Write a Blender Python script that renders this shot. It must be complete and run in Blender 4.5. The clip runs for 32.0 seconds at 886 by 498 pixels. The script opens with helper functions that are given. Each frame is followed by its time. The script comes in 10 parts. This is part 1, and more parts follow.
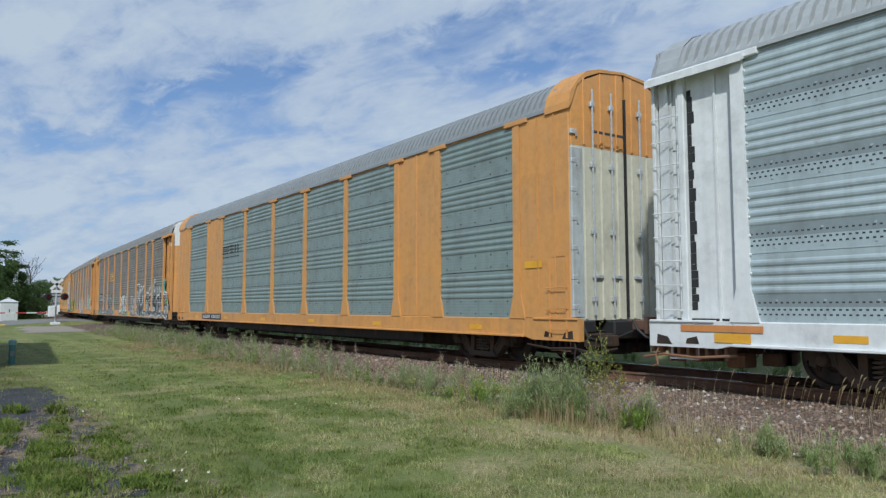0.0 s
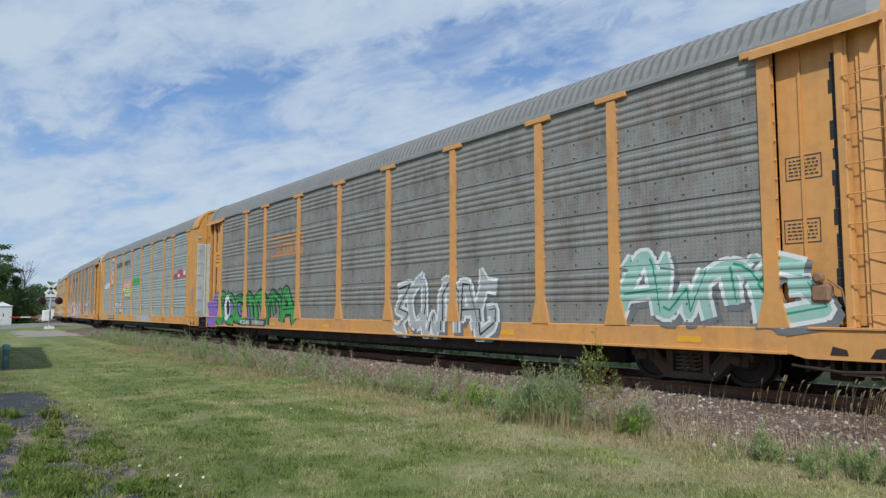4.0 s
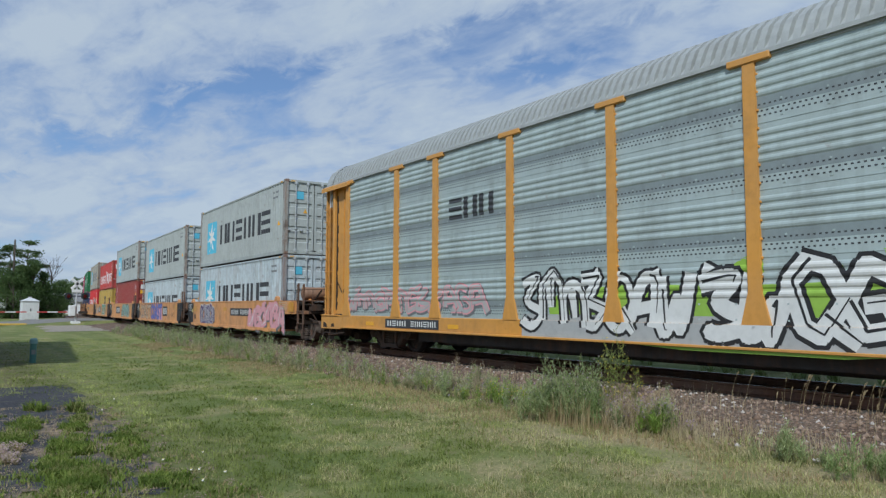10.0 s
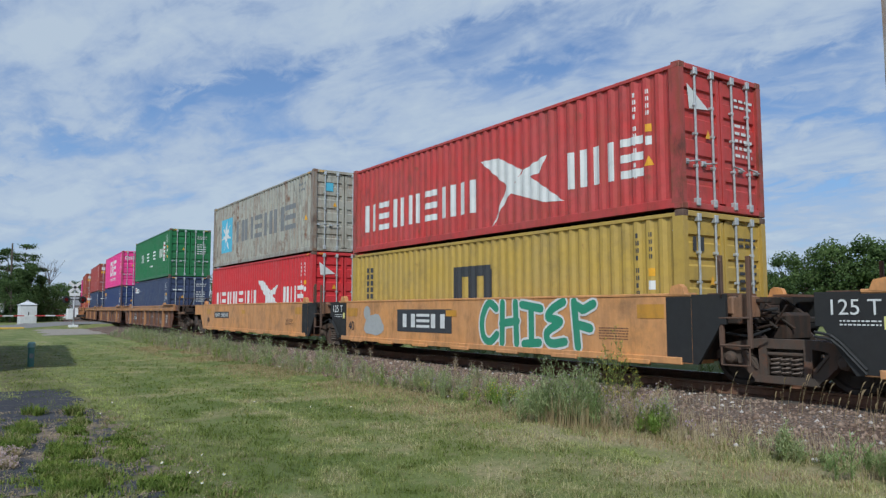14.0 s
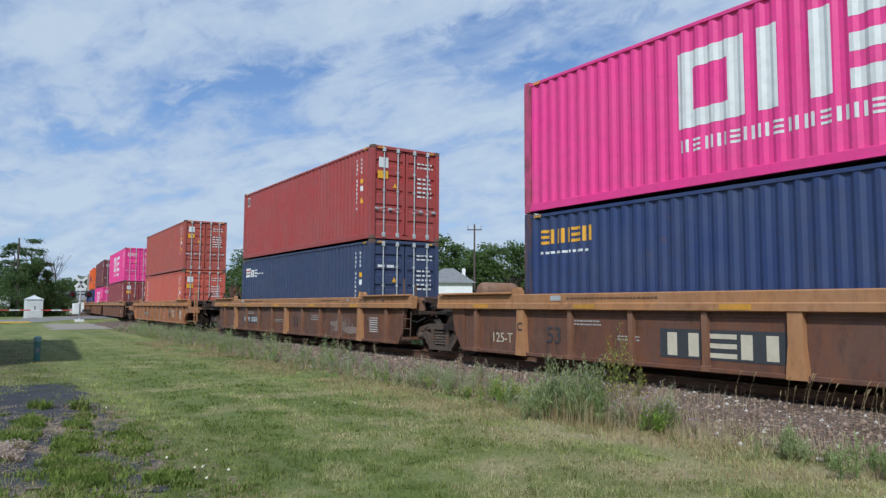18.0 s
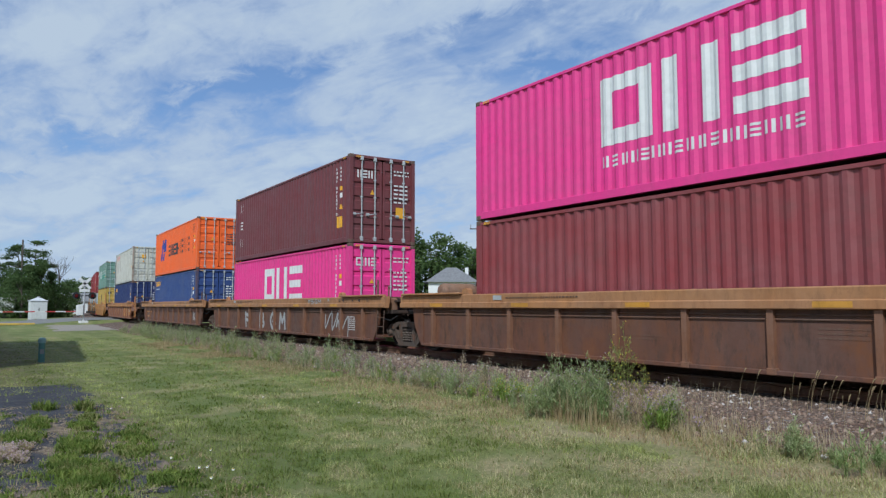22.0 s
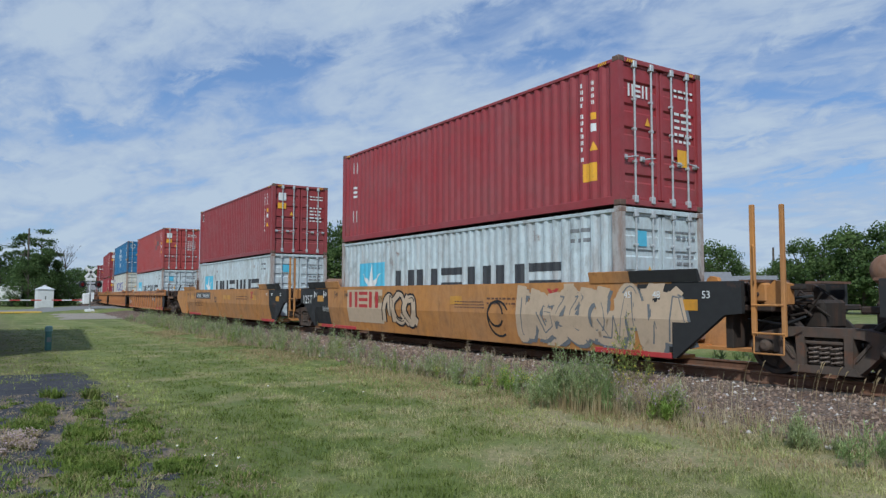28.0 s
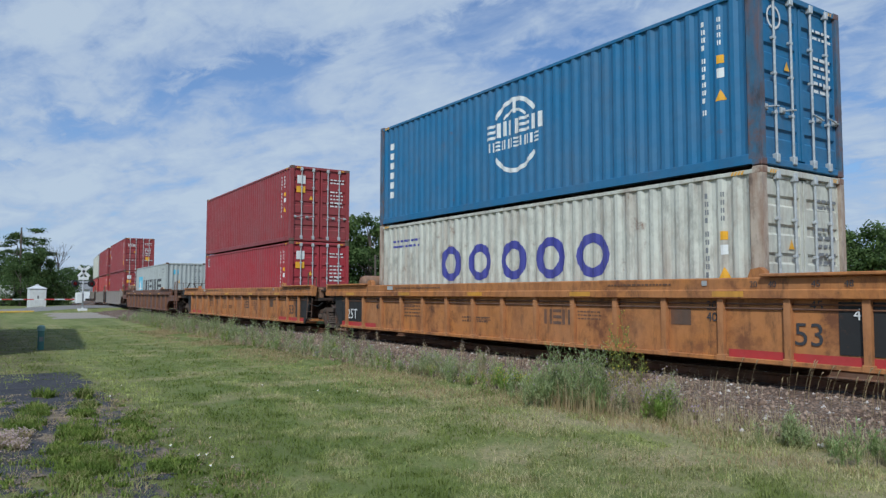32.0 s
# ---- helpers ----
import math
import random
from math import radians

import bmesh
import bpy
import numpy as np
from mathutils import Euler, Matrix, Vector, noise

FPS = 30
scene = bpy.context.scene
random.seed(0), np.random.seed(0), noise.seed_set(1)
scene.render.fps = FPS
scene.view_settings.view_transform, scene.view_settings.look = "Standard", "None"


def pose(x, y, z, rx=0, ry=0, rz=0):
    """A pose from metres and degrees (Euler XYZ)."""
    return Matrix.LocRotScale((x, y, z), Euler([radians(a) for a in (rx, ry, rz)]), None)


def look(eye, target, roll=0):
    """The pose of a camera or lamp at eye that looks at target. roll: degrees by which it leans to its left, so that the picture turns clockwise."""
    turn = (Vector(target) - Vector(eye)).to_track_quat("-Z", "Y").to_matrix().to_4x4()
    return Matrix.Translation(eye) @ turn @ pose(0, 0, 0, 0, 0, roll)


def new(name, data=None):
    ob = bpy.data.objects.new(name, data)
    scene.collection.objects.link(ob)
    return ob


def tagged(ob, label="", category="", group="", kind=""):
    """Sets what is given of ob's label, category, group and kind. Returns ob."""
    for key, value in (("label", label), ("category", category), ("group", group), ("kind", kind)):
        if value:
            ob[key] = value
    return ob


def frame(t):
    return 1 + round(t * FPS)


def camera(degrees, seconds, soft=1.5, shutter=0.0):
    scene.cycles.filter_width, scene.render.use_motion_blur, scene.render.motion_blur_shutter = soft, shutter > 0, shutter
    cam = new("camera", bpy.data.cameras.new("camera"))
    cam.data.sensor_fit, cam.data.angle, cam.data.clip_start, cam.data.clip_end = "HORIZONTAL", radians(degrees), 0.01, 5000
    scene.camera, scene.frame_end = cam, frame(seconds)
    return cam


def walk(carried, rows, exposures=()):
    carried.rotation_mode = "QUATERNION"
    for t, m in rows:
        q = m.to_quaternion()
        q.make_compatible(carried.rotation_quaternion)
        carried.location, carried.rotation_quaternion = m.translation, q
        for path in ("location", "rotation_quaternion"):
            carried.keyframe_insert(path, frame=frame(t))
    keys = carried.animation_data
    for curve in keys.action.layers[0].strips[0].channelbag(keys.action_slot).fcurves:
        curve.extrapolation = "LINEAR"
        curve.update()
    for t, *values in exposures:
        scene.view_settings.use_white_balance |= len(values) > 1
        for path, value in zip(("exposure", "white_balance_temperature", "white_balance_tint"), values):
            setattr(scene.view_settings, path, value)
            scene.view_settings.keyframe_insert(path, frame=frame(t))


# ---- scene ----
# ---- camera ----
EYE = (0.0, 0.0, 1.60)


def aim(t, yaw, pitch, roll):
    return t, pose(*EYE, 90 + pitch, 0, yaw) @ pose(0, 0, 0, 0, 0, roll)


cam = camera(63.36, 32.0, soft=1.35)
walk(cam, [
    aim(0, 53.73, 4.58, -0.09), aim(1, 53.58, 4.65, -0.06), aim(2, 53.42, 4.78, -0.08), aim(3, 53.32, 4.89, -0.04),
    aim(3.5, 53.33, 4.91, -0.05), aim(5.5, 53.82, 4.96, -0.06), aim(6, 54.02, 4.93, -0.07), aim(7, 54.38, 4.89, -0.01),
    aim(8, 54.70, 4.79, -0.02), aim(9, 54.91, 4.59, -0.01), aim(10, 55.02, 4.70, 0.24), aim(11, 54.94, 4.84, 0.22),
    aim(12, 54.91, 4.87, 0.12), aim(13, 54.88, 4.96, -0.02), aim(14, 54.87, 4.82, -0.07), aim(14.5, 54.83, 4.75, 0.00),
    aim(16.5, 55.09, 4.53, 0.23), aim(17, 55.14, 4.53, 0.29), aim(18, 55.26, 4.57, 0.27), aim(19, 55.28, 4.59, 0.11),
    aim(20, 55.36, 4.53, -0.03), aim(21, 55.45, 4.51, -0.07), aim(22, 55.49, 4.51, -0.05), aim(23, 55.56, 4.56, -0.02),
    aim(24, 55.64, 4.49, -0.13), aim(25, 55.69, 4.29, -0.01), aim(25.5, 55.72, 4.19, 0.08), aim(27.5, 55.78, 3.78, 0.15),
    aim(28, 55.87, 3.70, 0.14), aim(29, 55.88, 3.60, 0.11), aim(30, 55.78, 3.57, 0.09), aim(31, 55.61, 3.58, 0.06),
    aim(32, 55.41, 3.62, 0.10),
], exposures=[(t, e, 6000 if t < 14 else 5820, 5) for t, e in (
    (0, -0.06), (1, -0.02), (3, 0.04), (5, 0.0), (8, -0.04), (10, -0.13), (13, -0.14), (15, -0.05), (17, 0.01), (19, 0.05), (20, -0.04), (21, -0.14), (22, -0.05), (24, -0.04), (25, -0.10), (28, -0.11), (30, -0.09), (31, -0.04), (32, -0.08))])

# ---- light ----
SUN_UP, SUN_SIDE = radians(44), radians(43)
to_sun = Vector((math.sin(SUN_SIDE) * math.cos(SUN_UP), -math.cos(SUN_SIDE) * math.cos(SUN_UP), math.sin(SUN_UP)))
sun = new("sun", bpy.data.lights.new("sun", "SUN"))
sun.data.energy, sun.data.angle, sun.data.color = 3.3, radians(1.5), (1.0, 0.965, 0.90)
sun.matrix_world = look(to_sun * 50, (0, 0, 0))


def make_world():
    w = bpy.data.worlds.new("sky")
    scene.world = w
    w.use_nodes = True
    n, l = w.node_tree.nodes, w.node_tree.links
    n.clear()
    sky = n.new("ShaderNodeTexSky")
    sky.sky_type, sky.sun_disc = "NISHITA", False
    sky.sun_elevation, sky.sun_rotation = SUN_UP, math.atan2(to_sun.x, to_sun.y)
    sky.air_density, sky.dust_density, sky.ozone_density = 1.0, 0.4, 2.0
    co = n.new("ShaderNodeTexCoord")
    sep = n.new("ShaderNodeSeparateXYZ")
    l.new(co.outputs["Generated"], sep.inputs[0])

    def m(op, a, b=None, clamp=False):
        k = n.new("ShaderNodeMath")
        k.operation, k.use_clamp = op, clamp
        for i, v in enumerate((a, b)):
            if v is None:
                continue
            if isinstance(v, (int, float)):
                k.inputs[i].default_value = v
            else:
                l.new(v, k.inputs[i])
        return k.outputs[0]

    # the cloud sheet lies flat overhead: the way divided by its height
    h = m("ADD", m("MAXIMUM", sep.outputs[2], 0.0), 0.26)
    px, py = m("DIVIDE", sep.outputs[0], h), m("DIVIDE", sep.outputs[1], h)
    comb = n.new("ShaderNodeCombineXYZ")
    l.new(px, comb.inputs[0]), l.new(py, comb.inputs[1])

    def clouds(turn, sx, sy, detail, rough, at, distort=0.0):
        first = n.new("ShaderNodeMapping")
        first.inputs["Rotation"].default_value = (0, 0, -radians(turn))
        l.new(comb.outputs[0], first.inputs[0])
        mp = n.new("ShaderNodeMapping")
        mp.inputs["Scale"].default_value = (sx, sy, 1)
        mp.inputs["Location"].default_value = at
        l.new(first.outputs[0], mp.inputs[0])
        t = n.new("ShaderNodeTexNoise")
        t.inputs["Scale"].default_value, t.inputs["Detail"].default_value = 1.0, detail
        t.inputs["Roughness"].default_value, t.inputs["Distortion"].default_value = rough, distort
        l.new(mp.outputs[0], t.inputs["Vector"])
        return t.outputs["Fac"]

    big = clouds(CLOUD_TURN, 1.5, 3.2, 7, 0.58, CLOUD_AT, 0.6)
    fine = clouds(CLOUD_TURN + 12, 4.2, 7.0, 8, 0.56, (7.1, 2.2, 0), 0.9)
    puffs = clouds(CLOUD_TURN - 25, 9.0, 12.0, 7, 0.6, (3.3, 8.2, 0), 0.5)
    d = m("ADD", m("ADD", m("MULTIPLY", big, 0.50), m("MULTIPLY", fine, 0.26)), m("MULTIPLY", puffs, 0.24))

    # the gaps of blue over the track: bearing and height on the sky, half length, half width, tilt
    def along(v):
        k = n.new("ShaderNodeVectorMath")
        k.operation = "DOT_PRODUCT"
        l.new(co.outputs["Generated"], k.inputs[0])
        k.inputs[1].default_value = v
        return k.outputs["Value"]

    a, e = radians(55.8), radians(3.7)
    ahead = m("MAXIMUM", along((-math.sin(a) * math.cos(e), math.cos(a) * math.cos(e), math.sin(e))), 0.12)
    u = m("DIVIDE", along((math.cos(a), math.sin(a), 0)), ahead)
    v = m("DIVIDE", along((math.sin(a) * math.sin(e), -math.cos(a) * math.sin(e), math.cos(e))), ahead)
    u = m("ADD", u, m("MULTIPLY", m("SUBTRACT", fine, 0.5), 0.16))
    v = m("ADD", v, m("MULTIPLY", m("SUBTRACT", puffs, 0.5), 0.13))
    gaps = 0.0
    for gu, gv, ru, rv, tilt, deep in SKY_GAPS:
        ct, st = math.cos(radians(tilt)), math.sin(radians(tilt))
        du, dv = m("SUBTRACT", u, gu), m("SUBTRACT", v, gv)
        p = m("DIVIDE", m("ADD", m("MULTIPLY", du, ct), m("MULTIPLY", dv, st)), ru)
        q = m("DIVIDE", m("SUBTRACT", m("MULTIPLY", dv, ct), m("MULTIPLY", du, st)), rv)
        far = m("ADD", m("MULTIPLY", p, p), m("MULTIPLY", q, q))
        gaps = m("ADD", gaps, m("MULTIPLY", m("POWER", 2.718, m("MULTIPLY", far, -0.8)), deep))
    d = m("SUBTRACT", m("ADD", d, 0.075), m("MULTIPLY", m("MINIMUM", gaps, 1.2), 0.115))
    # more cover low down, where one looks through the sheet aslant
    d = m("ADD", d, m("MULTIPLY", m("SUBTRACT", 0.30, m("MAXIMUM", sep.outputs[2], 0.0)), 0.14))
    ramp = n.new("ShaderNodeValToRGB")
    ramp.color_ramp.elements[0].position, ramp.color_ramp.elements[0].color = 0.40, (0.24, 0.24, 0.24, 1)
    ramp.color_ramp.elements[1].position, ramp.color_ramp.elements[1].color = 0.58, (0.94, 0.94, 0.94, 1)
    l.new(d, ramp.inputs[0])
    tone = n.new("ShaderNodeValToRGB")
    tone.color_ramp.elements[0].position, tone.color_ramp.elements[0].color = 0.44, (0.52, 0.65, 0.95, 1)
    tone.color_ramp.elements[1].position, tone.color_ramp.elements[1].color = 0.66, (0.86, 0.945, 1.06, 1)
    l.new(d, tone.inputs[0])
    blue = n.new("ShaderNodeMix")
    blue.data_type, blue.blend_type = "RGBA", "MULTIPLY"
    blue.inputs["Factor"].default_value = 1.0
    blue.inputs["B"].default_value = (SKY_GAIN * 0.80, SKY_GAIN * 0.94, SKY_GAIN * 1.12, 1)
    l.new(sky.outputs[0], blue.inputs["A"])
    white = n.new("ShaderNodeMix")
    white.data_type, white.blend_type = "RGBA", "MULTIPLY"
    white.inputs["Factor"].default_value = 1.0
    white.inputs["B"].default_value = (CLOUD_GAIN, CLOUD_GAIN, CLOUD_GAIN, 1)
    l.new(tone.outputs[0], white.inputs["A"])
    mix = n.new("ShaderNodeMix")
    mix.data_type = "RGBA"
    l.new(ramp.outputs[0], mix.inputs["Factor"])
    l.new(blue.outputs["Result"], mix.inputs["A"]), l.new(white.outputs["Result"], mix.inputs["B"])
    bg = n.new("ShaderNodeBackground")
    bg.inputs["Strength"].default_value = 0.10
    l.new(mix.outputs["Result"], bg.inputs[0])
    out = n.new("ShaderNodeOutputWorld")
    l.new(bg.outputs[0], out.inputs[0])


CLOUD_TURN, CLOUD_AT, SKY_GAIN, CLOUD_GAIN = 20, (1.7, 4.6, 0), 1.0, 6.5
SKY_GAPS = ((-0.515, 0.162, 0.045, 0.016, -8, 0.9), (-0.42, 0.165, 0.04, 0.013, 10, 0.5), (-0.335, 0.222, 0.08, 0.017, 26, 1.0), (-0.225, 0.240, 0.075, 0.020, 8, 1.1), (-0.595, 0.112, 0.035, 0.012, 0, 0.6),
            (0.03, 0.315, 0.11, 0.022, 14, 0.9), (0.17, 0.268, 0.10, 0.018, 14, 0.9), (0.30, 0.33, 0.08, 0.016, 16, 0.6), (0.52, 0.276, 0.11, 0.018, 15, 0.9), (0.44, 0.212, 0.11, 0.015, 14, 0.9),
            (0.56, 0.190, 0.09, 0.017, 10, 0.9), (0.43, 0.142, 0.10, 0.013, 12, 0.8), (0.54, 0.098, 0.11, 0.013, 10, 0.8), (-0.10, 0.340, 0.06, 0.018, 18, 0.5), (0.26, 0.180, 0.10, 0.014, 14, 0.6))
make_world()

# ---- materials ----
MATS = {}


class Nodes:
    """A short hand for node trees."""

    def __init__(self, name):
        self.mat = bpy.data.materials.new(name)
        self.mat.use_nodes = True
        self.t = self.mat.node_tree
        self.b = self.t.nodes["Principled BSDF"]
        self.co = self.t.nodes.new("ShaderNodeTexCoord").outputs["Object"]

    def link(self, a, b):
        self.t.links.new(a, b)

    def put(self, sock, v):
        if isinstance(v, (int, float)):
            sock.default_value = v
        elif isinstance(v, tuple):
            sock.default_value = (*v, 1) if len(v) == 3 else v
        else:
            self.link(v, sock)

    def noise(self, scale, stretch=(1, 1, 1), detail=4, rough=0.55, at=(0, 0, 0), distort=0.0, co=None):
        mp = self.t.nodes.new("ShaderNodeMapping")
        mp.inputs["Scale"].default_value, mp.inputs["Location"].default_value = stretch, at
        self.link(co or self.co, mp.inputs[0])
        k = self.t.nodes.new("ShaderNodeTexNoise")
        k.inputs["Scale"].default_value, k.inputs["Detail"].default_value = scale, detail
        k.inputs["Roughness"].default_value, k.inputs["Distortion"].default_value = rough, distort
        self.link(mp.outputs[0], k.inputs["Vector"])
        return k.outputs["Fac"]

    def voronoi(self, scale, out="Distance", stretch=(1, 1, 1)):
        mp = self.t.nodes.new("ShaderNodeMapping")
        mp.inputs["Scale"].default_value = stretch
        self.link(self.co, mp.inputs[0])
        k = self.t.nodes.new("ShaderNodeTexVoronoi")
        k.inputs["Scale"].default_value = scale
        self.link(mp.outputs[0], k.inputs["Vector"])
        return k.outputs[out]

    def step(self, v, lo, hi, a=0.0, b=1.0):
        k = self.t.nodes.new("ShaderNodeMapRange")
        k.clamp = True
        for i, x in enumerate((v, lo, hi, a, b)):
            self.put(k.inputs[i], x)
        return k.outputs[0]

    def math(self, op, a, b):
        k = self.t.nodes.new("ShaderNodeMath")
        k.operation = op
        self.put(k.inputs[0], a), self.put(k.inputs[1], b)
        return k.outputs[0]

    def mix(self, f, a, b, blend="MIX"):
        k = self.t.nodes.new("ShaderNodeMix")
        k.data_type, k.blend_type = "RGBA", blend
        self.put(k.inputs["Factor"], f), self.put(k.inputs["A"], a), self.put(k.inputs["B"], b)
        return k.outputs["Result"]

    def lanes(self):
        """Bands along the bending track, as wide as a mower."""
        sep, comb = self.t.nodes.new("ShaderNodeSeparateXYZ"), self.t.nodes.new("ShaderNodeCombineXYZ")
        self.link(self.co, sep.inputs[0])
        x = self.math("MINIMUM", sep.outputs[0], 0.0)
        off = self.math("SUBTRACT", sep.outputs[1], self.math("MULTIPLY", self.math("MULTIPLY", x, x), 0.00053))
        self.put(comb.inputs[0], self.math("MULTIPLY", x, 0.05)), self.put(comb.inputs[1], off)
        return self.noise(0.85, detail=4, rough=0.5, at=(2, 4, 0), co=comb.outputs[0])

    def random(self):
        return self.t.nodes.new("ShaderNodeObjectInfo").outputs["Random"]

    def island(self):
        return self.t.nodes.new("ShaderNodeNewGeometry").outputs["Random Per Island"]

    def bump(self, h, strength, dist):
        k = self.t.nodes.new("ShaderNodeBump")
        k.inputs["Strength"].default_value, k.inputs["Distance"].default_value = strength, dist
        self.link(h, k.inputs["Height"])
        self.link(k.outputs[0], self.b.inputs["Normal"])

    def done(self, colour, rough=0.6, metal=0.0, spec=0.5):
        self.put(self.b.inputs["Base Color"], colour)
        self.put(self.b.inputs["Roughness"], rough)
        self.put(self.b.inputs["Metallic"], metal)
        self.b.inputs["Specular IOR Level"].default_value = spec
        return self.mat


def lin(c):
    """Linear colour from 0-255 values."""
    return tuple((v / 255 / 12.92) if v <= 10 else ((v / 255 + 0.055) / 1.055) ** 2.4 for v in c)


RUST, DIRT = (0.16, 0.062, 0.028), (0.09, 0.078, 0.062)


def paint(name, col, rust=0.15, dirt=0.35, rough=0.5, streak=0.5, metal=0.0, holes=0.0):
    """Weathered paint on steel: faded patches, runs of dirt, specks and runs of rust."""
    if name in MATS:
        return MATS[name]
    k = Nodes(name)
    deep = min(1.0, max(col) / 0.22)
    fade = tuple(min(1, c * 0.74 + 0.055 * deep) for c in col)
    dust = tuple(v * max(0.3, deep) for v in DIRT)
    worn = min(1.0, 0.25 + 1.4 * dirt)
    c = k.mix(k.step(k.noise(0.7, detail=7, rough=0.62), 0.36, 0.64, 0, worn), col, fade)
    c = k.mix(k.step(k.noise(7, detail=6, rough=0.65, at=(2, 2, 5)), 0.45, 0.75, 0, 0.35), c, tuple(v * 0.6 for v in col))
    run = k.noise(2.2, (2.6, 2.6, 0.16), 5, 0.6)
    c = k.mix(k.step(run, 0.50, 0.78, 0, streak * worn), c, tuple(0.5 * a + 0.5 * b for a, b in zip(col, dust)))
    c = k.mix(k.step(k.noise(1.4, detail=7, rough=0.68, at=(3, 1, 7)), 0.52, 0.74, 0, dirt), c, dust)
    r = k.math("MULTIPLY", k.step(k.noise(2.6, detail=9, rough=0.72, at=(9, 4, 2)), 0.66 - rust * 0.22, 0.80 - rust * 0.22),
               k.step(k.noise(0.8, (1, 1, 0.3), 3, at=(1, 8, 3)), 0.42, 0.62))
    c = k.mix(r, c, RUST)
    if rust >= 0.3:
        # long runs of fresh rust and of black grime on old steel
        old = min(1.0, rust + 0.1)
        run = k.noise(3.4, (1, 1, 0.22), 7, 0.7, (5, 3, 1))
        c = k.mix(k.step(run, 0.47, 0.66, 0, 0.65 * old), c, tuple(0.5 * a + 0.5 * b for a, b in zip(RUST, (0.24, 0.088, 0.030))) if deep > 0.5 else RUST)
        run = k.noise(4.6, (1, 1, 0.35), 7, 0.72, (2, 7, 6))
        c = k.mix(k.step(run, 0.52, 0.70, 0, 0.75 * old), c, (0.035, 0.025, 0.020))
    if holes:
        # small punched holes in rows
        sep = k.t.nodes.new("ShaderNodeSeparateXYZ")
        k.link(k.co, sep.inputs[0])
        a = k.step(k.math("SINE", k.math("MULTIPLY", sep.outputs[0], 82.0), 0.0), 0.35, 0.75)
        b = k.step(k.math("SINE", k.math("MULTIPLY", sep.outputs[2], 96.0), 0.0), 0.35, 0.75)
        c = k.mix(k.math("MULTIPLY", k.math("MULTIPLY", a, b), holes), c, (0.03, 0.032, 0.034))
    k.bump(k.math("ADD", k.noise(55, detail=3), k.math("MULTIPLY", r, 0.7)), 0.12, 0.004)
    MATS[name] = k.done(c, k.step(k.noise(4, detail=5), 0.3, 0.7, rough - 0.08, rough + 0.14), metal)
    return MATS[name]


def plain(name, col, rough=0.55, var=0.25, scale=6, metal=0.0, bump=0.15, spec=0.5):
    """A surface of one stuff with grain at two scales."""
    if name in MATS:
        return MATS[name]
    k = Nodes(name)
    dark = tuple(c * (1 - var) for c in col)
    lite = tuple(min(1, c * (1 + var)) for c in col)
    c = k.mix(k.step(k.noise(scale, detail=6), 0.32, 0.68), dark, lite)
    c = k.mix(k.step(k.noise(scale * 9, detail=3, at=(4, 2, 1)), 0.45, 0.75, 0, 0.5), c, dark)
    k.bump(k.noise(scale * 12, detail=4), bump, 0.01)
    MATS[name] = k.done(c, rough, metal, spec)
    return MATS[name]


